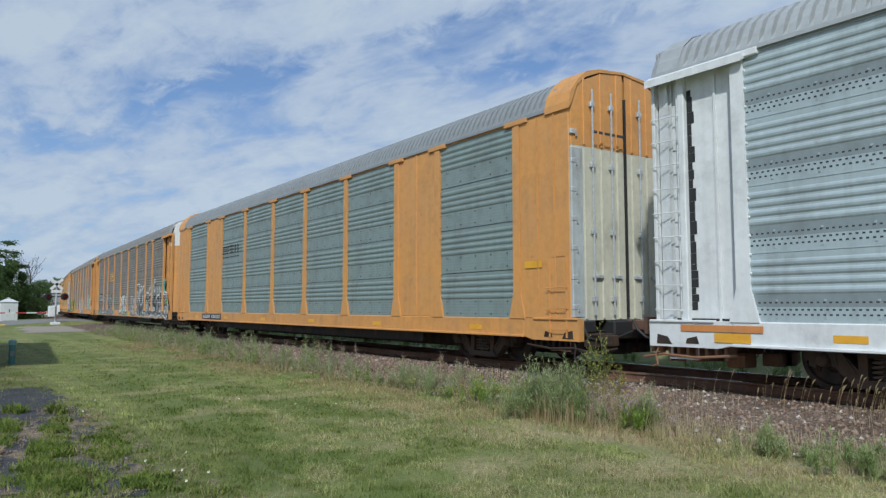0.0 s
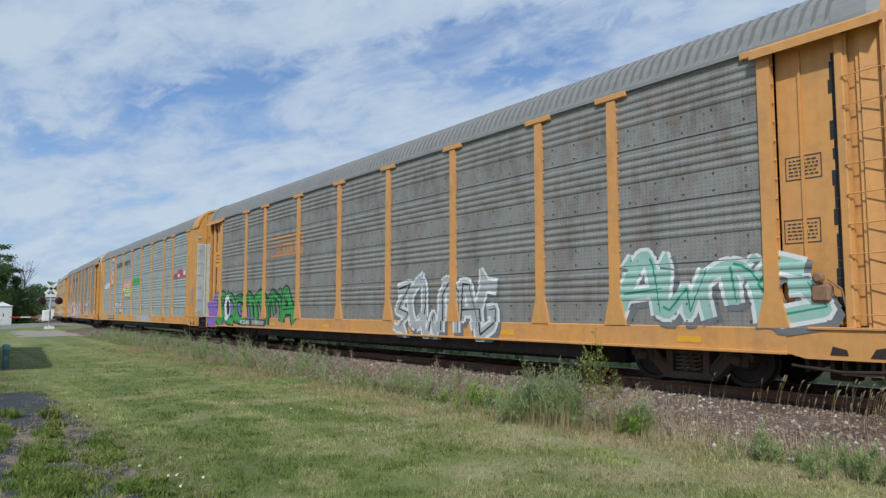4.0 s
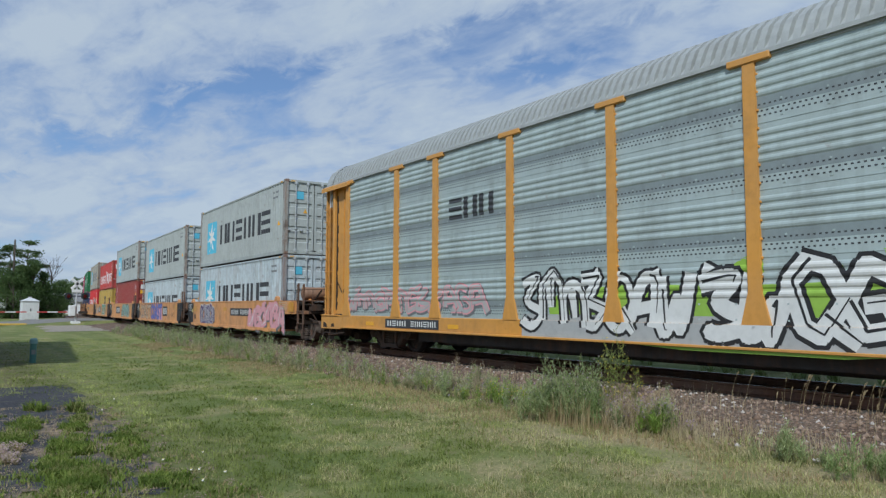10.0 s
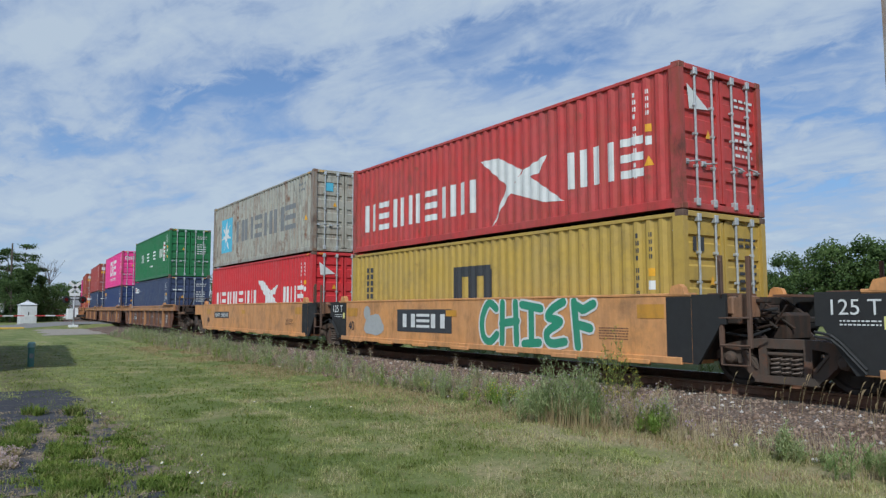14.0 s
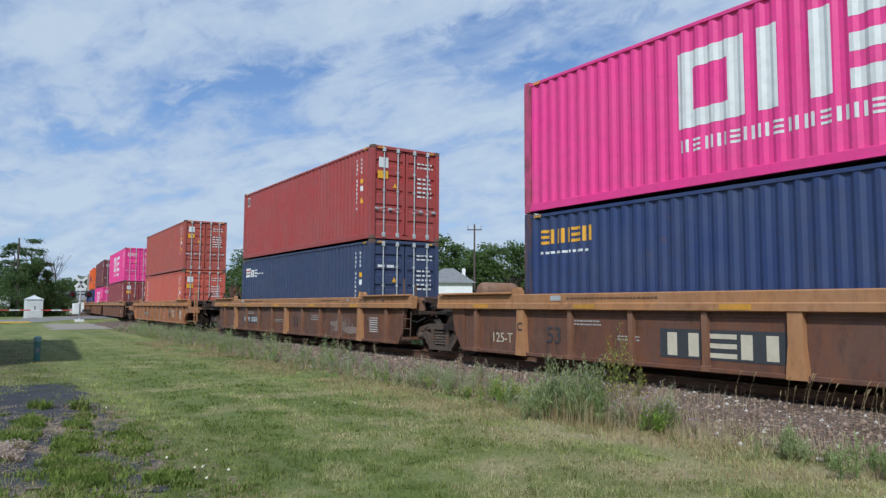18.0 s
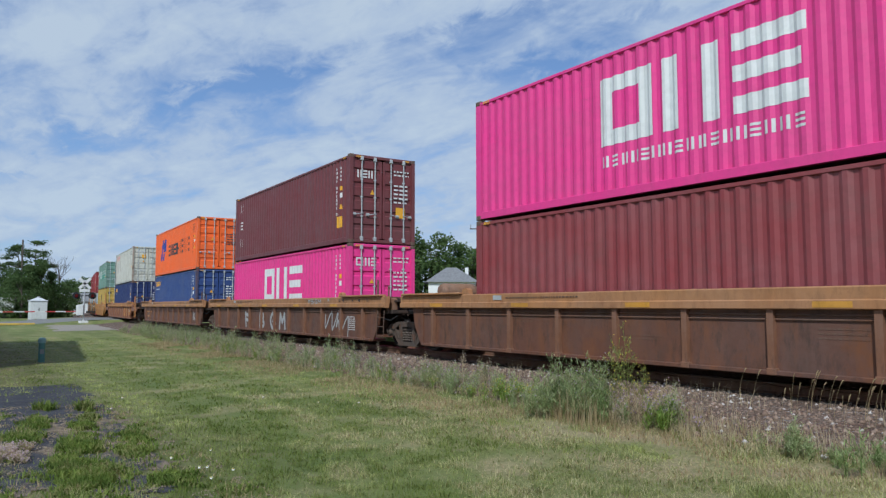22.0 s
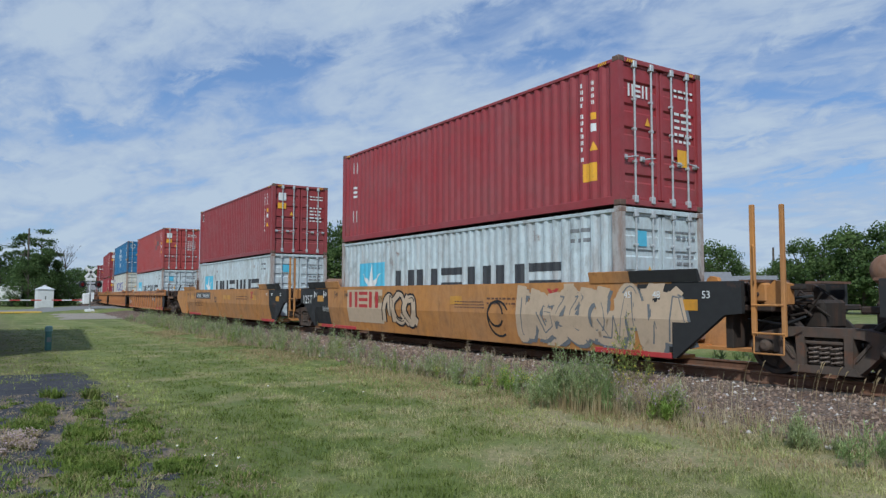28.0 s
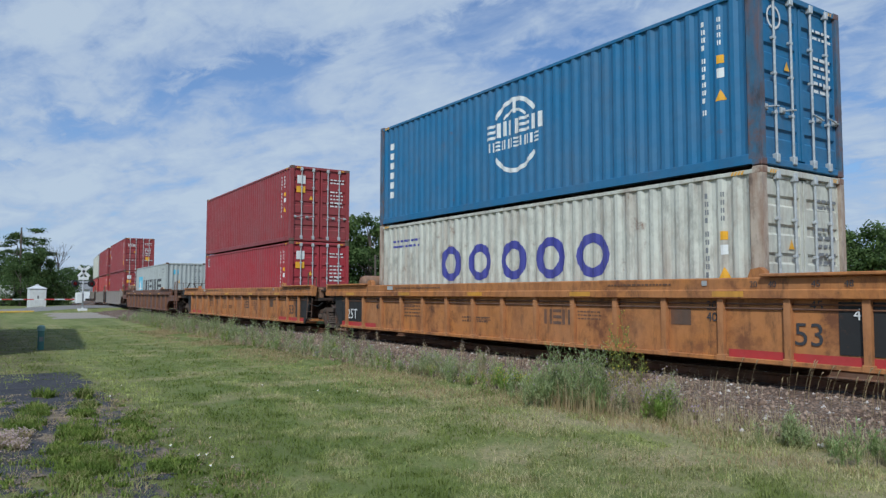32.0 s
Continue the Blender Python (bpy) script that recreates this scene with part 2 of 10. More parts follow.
# ---- mesh helpers ----
class Geo:
    """Collects faces for one mesh."""

    def __init__(self):
        self.v, self.f, self.smooth = [], [], False

    def face(self, pts):
        n = len(self.v)
        self.v.extend(tuple(p) for p in pts)
        self.f.append(tuple(range(n, n + len(pts))))
        return self

    def add(self, verts, faces):
        n = len(self.v)
        self.v.extend(tuple(p) for p in verts)
        self.f.extend(tuple(n + i for i in f) for f in faces)
        return self

    def box(self, x0, x1, y0, y1, z0, z1, c=0.0):
        """A box, its edges cut by c."""
        x0, x1, y0, y1, z0, z1 = min(x0, x1), max(x0, x1), min(y0, y1), max(y0, y1), min(z0, z1), max(z0, z1)
        c = min(c, (x1 - x0) * 0.35, (y1 - y0) * 0.35, (z1 - z0) * 0.35)
        if c <= 0:
            v = [(x, y, z) for x in (x0, x1) for y in (y0, y1) for z in (z0, z1)]
            return self.add(v, [(0, 1, 3, 2), (4, 6, 7, 5), (0, 4, 5, 1), (2, 3, 7, 6), (0, 2, 6, 4), (1, 5, 7, 3)])
        n, idx, lo, hi = len(self.v), {}, (x0, y0, z0), (x1, y1, z1)
        for corner in range(8):
            s = [(corner >> a) & 1 for a in range(3)]
            for ax in range(3):
                p = [0, 0, 0]
                for a in range(3):
                    edge = hi[a] if s[a] else lo[a]
                    p[a] = edge if a == ax else edge + (-c if s[a] else c)
                idx[corner, ax] = len(self.v)
                self.v.append(tuple(p))
        for ax in range(3):
            a, b = (ax + 1) % 3, (ax + 2) % 3
            for side in (0, 1):
                ring = [(side << ax) | (i << a) | (j << b) for i, j in ((0, 0), (1, 0), (1, 1), (0, 1))]
                f = [idx[q, ax] for q in ring]
                self.f.append(tuple(f if side else f[::-1]))
            for i in (0, 1):
                for j in (0, 1):
                    p, q = (i << a) | (j << b), (i << a) | (j << b) | (1 << ax)
                    f = (idx[p, a], idx[q, a], idx[q, b], idx[p, b])
                    self.f.append(f if i == j else f[::-1])
        for corner in range(8):
            f = [idx[corner, ax] for ax in range(3)]
            self.f.append(tuple(f if bin(corner).count("1") % 2 else f[::-1]))
        return self

    def rod(self, p, q, r, n=8, r2=None, caps=True):
        """A round bar from p to q."""
        p, q = Vector(p), Vector(q)
        r2 = r if r2 is None else r2
        d = (q - p).normalized()
        a = d.orthogonal().normalized()
        b = d.cross(a)
        n0 = len(self.v)
        for c, rr in ((p, r), (q, r2)):
            for i in range(n):
                w = 2 * math.pi * i / n
                self.v.append(tuple(c + (a * math.cos(w) + b * math.sin(w)) * rr))
        self.f.extend((n0 + i, n0 + (i + 1) % n, n0 + n + (i + 1) % n, n0 + n + i) for i in range(n))
        if caps:
            self.f.append(tuple(n0 + i for i in reversed(range(n))))
            self.f.append(tuple(n0 + n + i for i in range(n)))
        return self

    def pipe(self, pts, r, n=6):
        for a, b in zip(pts, pts[1:]):
            self.rod(a, b, r, n)
        return self

    def lathe(self, profile, axis="y", n=24, at=(0, 0, 0)):
        """Turns (along, radius) pairs about an axis."""
        n0 = len(self.v)
        for u, r in profile:
            for i in range(n):
                w = 2 * math.pi * i / n
                c, s = math.cos(w) * r, math.sin(w) * r
                p = {"x": (u, c, s), "y": (s, u, c), "z": (c, s, u)}[axis]
                self.v.append((p[0] + at[0], p[1] + at[1], p[2] + at[2]))
        for k in range(len(profile) - 1):
            for i in range(n):
                j = (i + 1) % n
                self.f.append((n0 + k * n + i, n0 + k * n + j, n0 + (k + 1) * n + j, n0 + (k + 1) * n + i))
        return self

    def prism(self, prof, axis, a, b):
        """A flat outline (list of pairs) drawn out from a to b along an axis."""
        def p3(u, v, w):
            return {"x": (w, u, v), "y": (u, w, v), "z": (u, v, w)}[axis]
        n = len(prof)
        v = [p3(u, w, a) for u, w in prof] + [p3(u, w, b) for u, w in prof]
        f = [(i, (i + 1) % n, n + (i + 1) % n, n + i) for i in range(n)]
        f += [tuple(reversed(range(n))), tuple(range(n, 2 * n))]
        return self.add(v, f)

    def strip(self, line_a, line_b):
        """A sheet between two lines of as many points."""
        n = len(line_a)
        return self.add(list(line_a) + list(line_b), [(i, i + 1, n + i + 1, n + i) for i in range(n - 1)])

    def mesh(self, name, recalc=True):
        me = bpy.data.meshes.new(name)
        me.from_pydata(self.v, [], self.f)
        if recalc:
            bm = bmesh.new()
            bm.from_mesh(me)
            bmesh.ops.recalc_face_normals(bm, faces=bm.faces)
            bm.to_mesh(me)
            bm.free()
        if self.smooth:
            me.polygons.foreach_set("use_smooth", [True] * len(me.polygons))
            me.set_sharp_from_angle(angle=radians(40))
        return me


def part(name, geo, material, parent, label="", at=None):
    """Links a mesh as one object under a thing or a part; a mesh used before keeps its own material here."""
    me = geo.mesh(name) if isinstance(geo, Geo) else geo
    ob = new(name, me)
    if not me.materials:
        me.materials.append(None)
    ob.material_slots[0].link = "OBJECT"
    ob.material_slots[0].material = material
    ob.parent = parent
    if at is not None:
        ob.matrix_basis = at
    if label:
        ob["label"] = label
    return ob


def thing(name, label, category, m=None, group="", kind="", geo=None, material=None):
    ob = new(name, geo.mesh(name) if isinstance(geo, Geo) else geo)
    if material is not None:
        if not ob.data.materials:
            ob.data.materials.append(None)
        ob.material_slots[0].link = "OBJECT"
        ob.material_slots[0].material = material
    if m is not None:
        ob.matrix_basis = m
    return tagged(ob, label, category, group, kind)


SHARED = {}


def shared(key, make):
    """Builds a mesh once and gives it out again."""
    if key not in SHARED:
        g = make()
        SHARED[key] = g.mesh(key if isinstance(key, str) else key[0]) if isinstance(g, Geo) else g
    return SHARED[key]


# ---- the track's line ----
RAIL_Z, LINE_Y, BEND, SPEED = 0.385, 11.504, 1.0615e-3, 16.1086


def line_y(s, off=0.0):
    d = min(s, 0.0)
    return LINE_Y + BEND * d * d / 2 + off


def on_line(s, z=RAIL_Z):
    return pose(s, line_y(s), z, 0, 0, math.degrees(math.atan(BEND * min(s, 0.0))))


MOVERS = []


def rides(ob, s0, z=RAIL_Z):
    """Marks a thing that goes along the track, at s0 when the clip starts."""
    ob.matrix_basis = on_line(s0, z)
    MOVERS.append((ob, s0, z))
    return ob

# ---- painted shapes on ribbed sheet ----
def clip_poly(poly, ax, lo, hi):
    for sign, lim in ((1, lo), (-1, -hi)):
        out = []
        for i, p in enumerate(poly):
            q = poly[(i + 1) % len(poly)]
            a, b = sign * p[ax] - lim, sign * q[ax] - lim
            if a >= 0:
                out.append(p)
            if (a > 0 > b) or (a < 0 < b):
                w = a / (a - b)
                out.append((p[0] + (q[0] - p[0]) * w, p[1] + (q[1] - p[1]) * w))
        poly = out
        if len(poly) < 3:
            return []
    return poly


def decal(polys, breaks, ax, face_y, lift=0.004):
    """Convex shapes in (x, z) that follow a ribbed sheet. breaks: (x or z, depth) pairs along the ribs' run."""
    g = Geo()
    for k, poly in enumerate(polys):
        lo, hi = min(p[ax] for p in poly), max(p[ax] for p in poly)
        for (a, da), (b, db) in zip(breaks, breaks[1:]):
            if b <= lo or a >= hi or b - a < 1e-6:
                continue
            c = clip_poly(poly, ax, a, b)
            if c:
                g.face([(u, face_y + da + (db - da) * ((u, v)[ax] - a) / (b - a) - lift - 0.00006 * (k % 24), v) for u, v in c])
    return g


def bar(u0, v0, u1, v1, slant=0.0):
    return [(u0, v0), (u1, v0), (u1 + slant, v1), (u0 + slant, v1)]


def ring(u0, v0, u1, v1, w):
    return [bar(u0, v0, u0 + w, v1), bar(u1 - w, v0, u1, v1), bar(u0 + w, v1 - w, u1 - w, v1), bar(u0 + w, v0, u1 - w, v0 + w)]


def disc(u, v, r, rv=None, n=20):
    rv = rv or r
    return [[(u + r * math.cos(2 * math.pi * i / n), v + rv * math.sin(2 * math.pi * i / n)) for i in range(n)]]


def arc_band(u, v, r, w, a0, a1, n=14):
    out = []
    for i in range(n):
        p, q = [radians(a0 + (a1 - a0) * (i + j) / n) for j in (0, 1)]
        out.append([(u + rr * math.cos(a), v + rr * math.sin(a)) for a, rr in ((p, r - w), (p, r), (q, r), (q, r - w))])
    return out


def star(u, v, r, r2, n, turn=90):
    out = []
    for i in range(n):
        a, b, c = [radians(turn + 360 / n * (i + d)) for d in (-0.5, 0, 0.5)]
        out.append([(u, v), (u + r2 * math.cos(a), v + r2 * math.sin(a)), (u + r * math.cos(b), v + r * math.sin(b)), (u + r2 * math.cos(c), v + r2 * math.sin(c))])
    return out


def blob(u, v, ru, rv, rnd, n=18, rough=0.22):
    ph = [rnd.uniform(0, 6.28) for _ in range(3)]
    pts = []
    for i in range(n):
        a = 2 * math.pi * i / n
        k = 1 + rough * (0.5 * math.sin(2 * a + ph[0]) + 0.35 * math.sin(3 * a + ph[1]) + 0.3 * math.sin(5 * a + ph[2]))
        k *= 1 / max(abs(math.cos(a)) ** 3 + abs(math.sin(a)) ** 3, 0.3) ** 0.2
        pts.append((u + ru * k * math.cos(a), v + rv * k * math.sin(a)))
    return [[(u, v), pts[i], pts[(i + 1) % n]] for i in range(n)]


def block_row(u0, v0, u1, v1, count, style=0, gap=0.22):
    """A row of plain upright blocks, as wide and dense as bold writing of that size."""
    out, w = [], (u1 - u0) / count
    h = v1 - v0
    for i in range(count):
        a, b = u0 + i * w + w * gap / 2, u0 + (i + 1) * w - w * gap / 2
        if (i + style) % 3 == 1:
            out += [bar(a, v0 + h * q, b, v0 + h * (q + 0.2)) for q in (0.0, 0.4, 0.8)]
        else:
            t = (b - a) * 0.32
            out += [bar(a, v0, a + t, v1), bar(b - t, v0, b, v1)]
    return out


def small_bars(u0, v0, u1, v1, rows, rnd):
    out, h = [], (v1 - v0) / rows
    for i in range(rows):
        u = u0
        while u < u1 - 0.02:
            w = min(rnd.uniform(0.5, 1.4) * h, u1 - u)
            out.append(bar(u, v0 + (i + 0.32) * h, u + w, v0 + (i + 0.72) * h))
            u += w + 0.35 * h
    return out


def words(text, size, name="marking"):
    """Flat lettering with the built-in font, lying in x and z, its left foot at the origin."""
    key = ("words", text, size)
    if key not in SHARED:
        cu = bpy.data.curves.new(name, "FONT")
        cu.body, cu.size, cu.fill_mode, cu.extrude = text, size, "BOTH", 0.0015
        ob = bpy.data.objects.new(name, cu)
        me = bpy.data.meshes.new_from_object(ob)
        me.transform(Matrix.Rotation(radians(90), 4, "X"))
        me.materials.clear()
        bpy.data.objects.remove(ob)
        bpy.data.curves.remove(cu)
        SHARED[key] = me
    return SHARED[key]


# ---- paints of the train ----
steel_dark = paint("dark_truck_steel", (0.028, 0.023, 0.020), 0.3, 0.15, 0.75)
frame_steel = paint("dusty_truck_steel", (0.088, 0.064, 0.049), 0.5, 0.35, 0.82)
spring_steel = paint("worn_spring_steel", (0.16, 0.12, 0.095), 0.4, 0.4, 0.7)
wheel_rust = paint("wheel_rust", (0.034, 0.026, 0.022), 0.3, 0.25, 0.7)
black_paint = paint("black_paint", (0.021, 0.021, 0.022), 0.2, 0.3, 0.65)
white_paint = paint("white_marking_paint", (0.74, 0.75, 0.74), 0.05, 0.15, 0.55)
dark_mark = paint("dark_marking_paint", (0.045, 0.048, 0.055), 0.0, 0.1, 0.6)
yellow_mark = paint("yellow_reflector", (0.80, 0.40, 0.02), 0.05, 0.15, 0.4)
rod_metal = plain("galvanised_rod", (0.52, 0.54, 0.55), 0.42, 0.2, 12, 0.35)
rust_iron = paint("rusty_iron", (0.15, 0.075, 0.045), 0.7, 0.5, 0.8)
dull_yellow = paint("dull_yellow_reflector", (0.64, 0.30, 0.02), 0.3, 0.35, 0.5)
red_mark = paint("red_marking_paint", (0.45, 0.03, 0.03), 0.05, 0.1, 0.55)
grey_mark = paint("grey_marking_paint", (0.20, 0.21, 0.22), 0.0, 0.2, 0.6)

WHEEL_R = 0.457
WHEELSETS = {"front": [], "rear": []}


# ---- running gear ----
def wheel_mesh():
    g = Geo()
    g.smooth = True
    R = WHEEL_R
    g.lathe([(-0.07, 0.09), (-0.07, 0.16), (-0.015, 0.20), (-0.015, 0.36), (-0.065, 0.385), (-0.068, R - 0.01), (-0.055, R), (0.05, R + 0.004),
             (0.058, R + 0.026), (0.076, R + 0.024), (0.08, 0.39), (0.03, 0.36), (0.03, 0.2), (0.08, 0.15), (0.08, 0.09)], "y", 32)
    # lightening marks, so that the turning can be seen
    for i in range(5):
        a = 2 * math.pi * i / 5
        x, z = 0.28 * math.cos(a), 0.28 * math.sin(a)
        g.box(x - 0.035, x + 0.035, -0.030, -0.012, z - 0.035, z + 0.035, 0.01)
    return g


def frame_mesh():
    """A cast side frame: arched top, heavy slanting legs, spring pocket, slotted middle, axle jaws."""
    g = Geo()
    top = [(-1.17, 0.52), (-1.0, 0.66), (-0.52, 0.76), (0.52, 0.76), (1.0, 0.66), (1.17, 0.52)]
    low = [(-1.14, 0.42), (-0.94, 0.52), (-0.50, 0.62), (0.50, 0.62), (0.94, 0.52), (1.14, 0.42)]
    for (a, b), (c, d) in zip(zip(top, low), zip(top[1:], low[1:])):
        g.prism([a, c, d, b], "y", -0.11, 0.11)
    for s in (-1, 1):
        g.prism([(s * 0.66, 0.60), (s * 0.92, 0.56), (s * 0.62, 0.24), (s * 0.46, 0.10), (s * 0.30, 0.12), (s * 0.36, 0.28)], "y", -0.10, 0.10)
        g.prism([(s * 0.29, 0.16), (s * 0.40, 0.16), (s * 0.42, 0.66), (s * 0.29, 0.66)], "y", -0.12, 0.12)
        g.prism([(s * 0.72, 0.58), (s * 1.08, 0.50), (s * 1.08, 0.36), (s * 0.99, 0.34), (s * 0.97, 0.50), (s * 0.80, 0.54), (s * 0.76, 0.36), (s * 0.68, 0.38)], "y", -0.12, 0.12)
        g.lathe([(-0.16, 0.0), (-0.16, 0.05), (-0.13, 0.09), (-0.04, 0.11), (0.05, 0.11)], "y", 14, (s * 0.89, -0.04, WHEEL_R))
        # raised rims round the windows
        g.prism([(s * 0.44, 0.30), (s * 0.47, 0.30), (s * 0.66, 0.54), (s * 0.62, 0.56)], "y", -0.125, -0.09)
    g.prism([(-0.50, 0.10), (0.50, 0.10), (0.44, 0.21), (-0.44, 0.21)], "y", -0.13, 0.13)
    g.box(-0.30, 0.30, -0.09, 0.09, 0.51, 0.565, 0.015)
    return g


def spring_mesh():
    g = Geo()
    for u in (-0.16, 0.0, 0.16):
        pts = [(u + 0.078 * math.cos(w * 0.7), -0.03 + 0.07 * math.sin(w * 0.7), 0.215 + 0.0073 * w) for w in range(0, 41)]
        g.pipe(pts, 0.017, 5)
    return g


def bogie(s0):
    b = thing("rail_truck", "dark rusty two-axle freight car truck with coil springs on the rails", "rail truck", group="trucks of the train")
    for side, key in ((-1, "near"), (1, "far")):
        part("side_frame", shared("side_frame", frame_mesh), frame_steel, b, at=pose(0, side * 1.0, 0, 0, 0, 0 if side < 0 else 180))
        part("spring_nest", shared("spring_nest", spring_mesh), spring_steel, b, "rusty coil springs", at=pose(0, side * 1.03, 0))
    part("bolster", shared("bolster", lambda: Geo().box(-0.22, 0.22, -1.02, 1.02, 0.52, 0.70, 0.04)), steel_dark, b)
    part("brake_beam", shared("brake_beam", lambda: Geo().box(-0.42, -0.34, -0.8, 0.8, 0.30, 0.40, 0.02).box(0.34, 0.42, -0.8, 0.8, 0.30, 0.40, 0.02)), steel_dark, b)
    for key, x in (("front", 0.89), ("rear", -0.89)):
        w = part("wheelset", shared("axle", lambda: Geo().lathe([(-1.06, 0.0), (-1.06, 0.07), (1.06, 0.07), (1.06, 0.0)], "y", 14)), steel_dark, b, "steel wheels on an axle")
        w.location = (x, 0, WHEEL_R)
        WHEELSETS[key].append(w)
        for side in (-1, 1):
            part("wheel", shared("wheel", wheel_mesh), wheel_rust, w, at=pose(0, side * 0.755, 0, 0, 0, 0 if side < 0 else 180))
    return rides(b, s0)


# ---- containers ----


def waves(a, b, pitch, depth, flat=0.26):
    """Break points of a trapeze corrugation from a to b: place and depth inwards."""
    n = max(1, round((b - a) / pitch))
    p = (b - a) / n
    out = [(a, 0.0)]
    for i in range(n):
        u = a + i * p
        out += [(u + p * flat, 0.0), (u + p * 0.5, depth), (u + p * (0.5 + flat), depth), (u + p, 0.0)]
    return out


SIDE_WAVES = waves(-5.86, 5.86, 0.279, 0.036)
SIDE_Y = -1.207


def side_mesh(h):
    g = Geo()
    g.strip([(x, SIDE_Y + d, 0.16) for x, d in SIDE_WAVES], [(x, SIDE_Y + d, h - 0.10) for x, d in SIDE_WAVES])
    return g


def end_mesh(h):
    w = waves(-1.06, 1.06, 0.26, 0.045)
    return Geo().strip([(-6.07 + d, y, 0.15) for y, d in w], [(-6.07 + d, y, h - 0.11) for y, d in w])


def roof_mesh(h):
    w = waves(-5.9, 5.9, 0.21, 0.02, 0.3)
    return Geo().strip([(x, -1.17, h - 0.03 - d) for x, d in w], [(x, 1.17, h - 0.03 - d) for x, d in w])


def door_mesh(h):
    """One leaf: raised rim and five pressed troughs."""
    z0, z1, n = 0.17, h - 0.14, 5
    line, p = [(z0, 0.0)], (z1 - z0 - 0.3) / n
    for i in range(n):
        a = z0 + 0.15 + i * p
        line += [(a + p * 0.30, 0.0), (a + p * 0.38, -0.036), (a + p * 0.62, -0.036), (a + p * 0.70, 0.0)]
    line.append((z1, 0.0))
    g = Geo().strip([(d, 0.10, z) for z, d in line], [(d, 1.06, z) for z, d in line])
    for a, b, c, e in ((0.02, 0.10, z0, z1), (1.06, 1.14, z0, z1), (0.10, 1.06, z0 - 0.03, z0 + 0.02), (0.10, 1.06, z1 - 0.02, z1 + 0.03)):
        g.box(-0.04, 0.012, a, b, c, e, 0.004)
    return g


def rod_mesh(h):
    g = Geo().rod((0.055, 0, 0.12), (0.055, 0, h - 0.08), 0.021, 8)
    for z in (0.14, h - 0.12):
        g.box(0.0, 0.09, -0.05, 0.05, z - 0.07, z + 0.07, 0.01)
    for z in (h * 0.30, h * 0.52, h * 0.72):
        g.box(0.0, 0.075, -0.04, 0.04, z - 0.025, z + 0.025, 0.008)
    return g


def handle_mesh():
    return Geo().pipe([(0.085, 0.0, 0.02), (0.085, 0.14, 0.0), (0.075, 0.30, -0.03), (0.075, 0.36, -0.03)], 0.014, 6).box(0.0, 0.05, 0.24, 0.36, -0.07, 0.03, 0.01)


def casting_mesh():
    g = Geo().box(-0.089, 0.089, -0.081, 0.081, -0.059, 0.059, 0.012)
    for s in (-1, 1):
        g.box(-0.03, 0.03, s * 0.078, s * 0.0815, -0.022, 0.022)
        g.box(s * 0.086, s * 0.0895, -0.022, 0.022, -0.030, 0.030)
    return g


def hazard_mesh():
    g = Geo()
    for i in range(4):
        g.face([(0.06 * i, 0, 0), (0.06 * i + 0.035, 0, 0), (0.06 * i + 0.065, 0, 0.06), (0.06 * i + 0.03, 0, 0.06)])
    return g


CASTING = plain("corner_casting_paint", (0.13, 0.08, 0.06), 0.7, 0.4, 9)


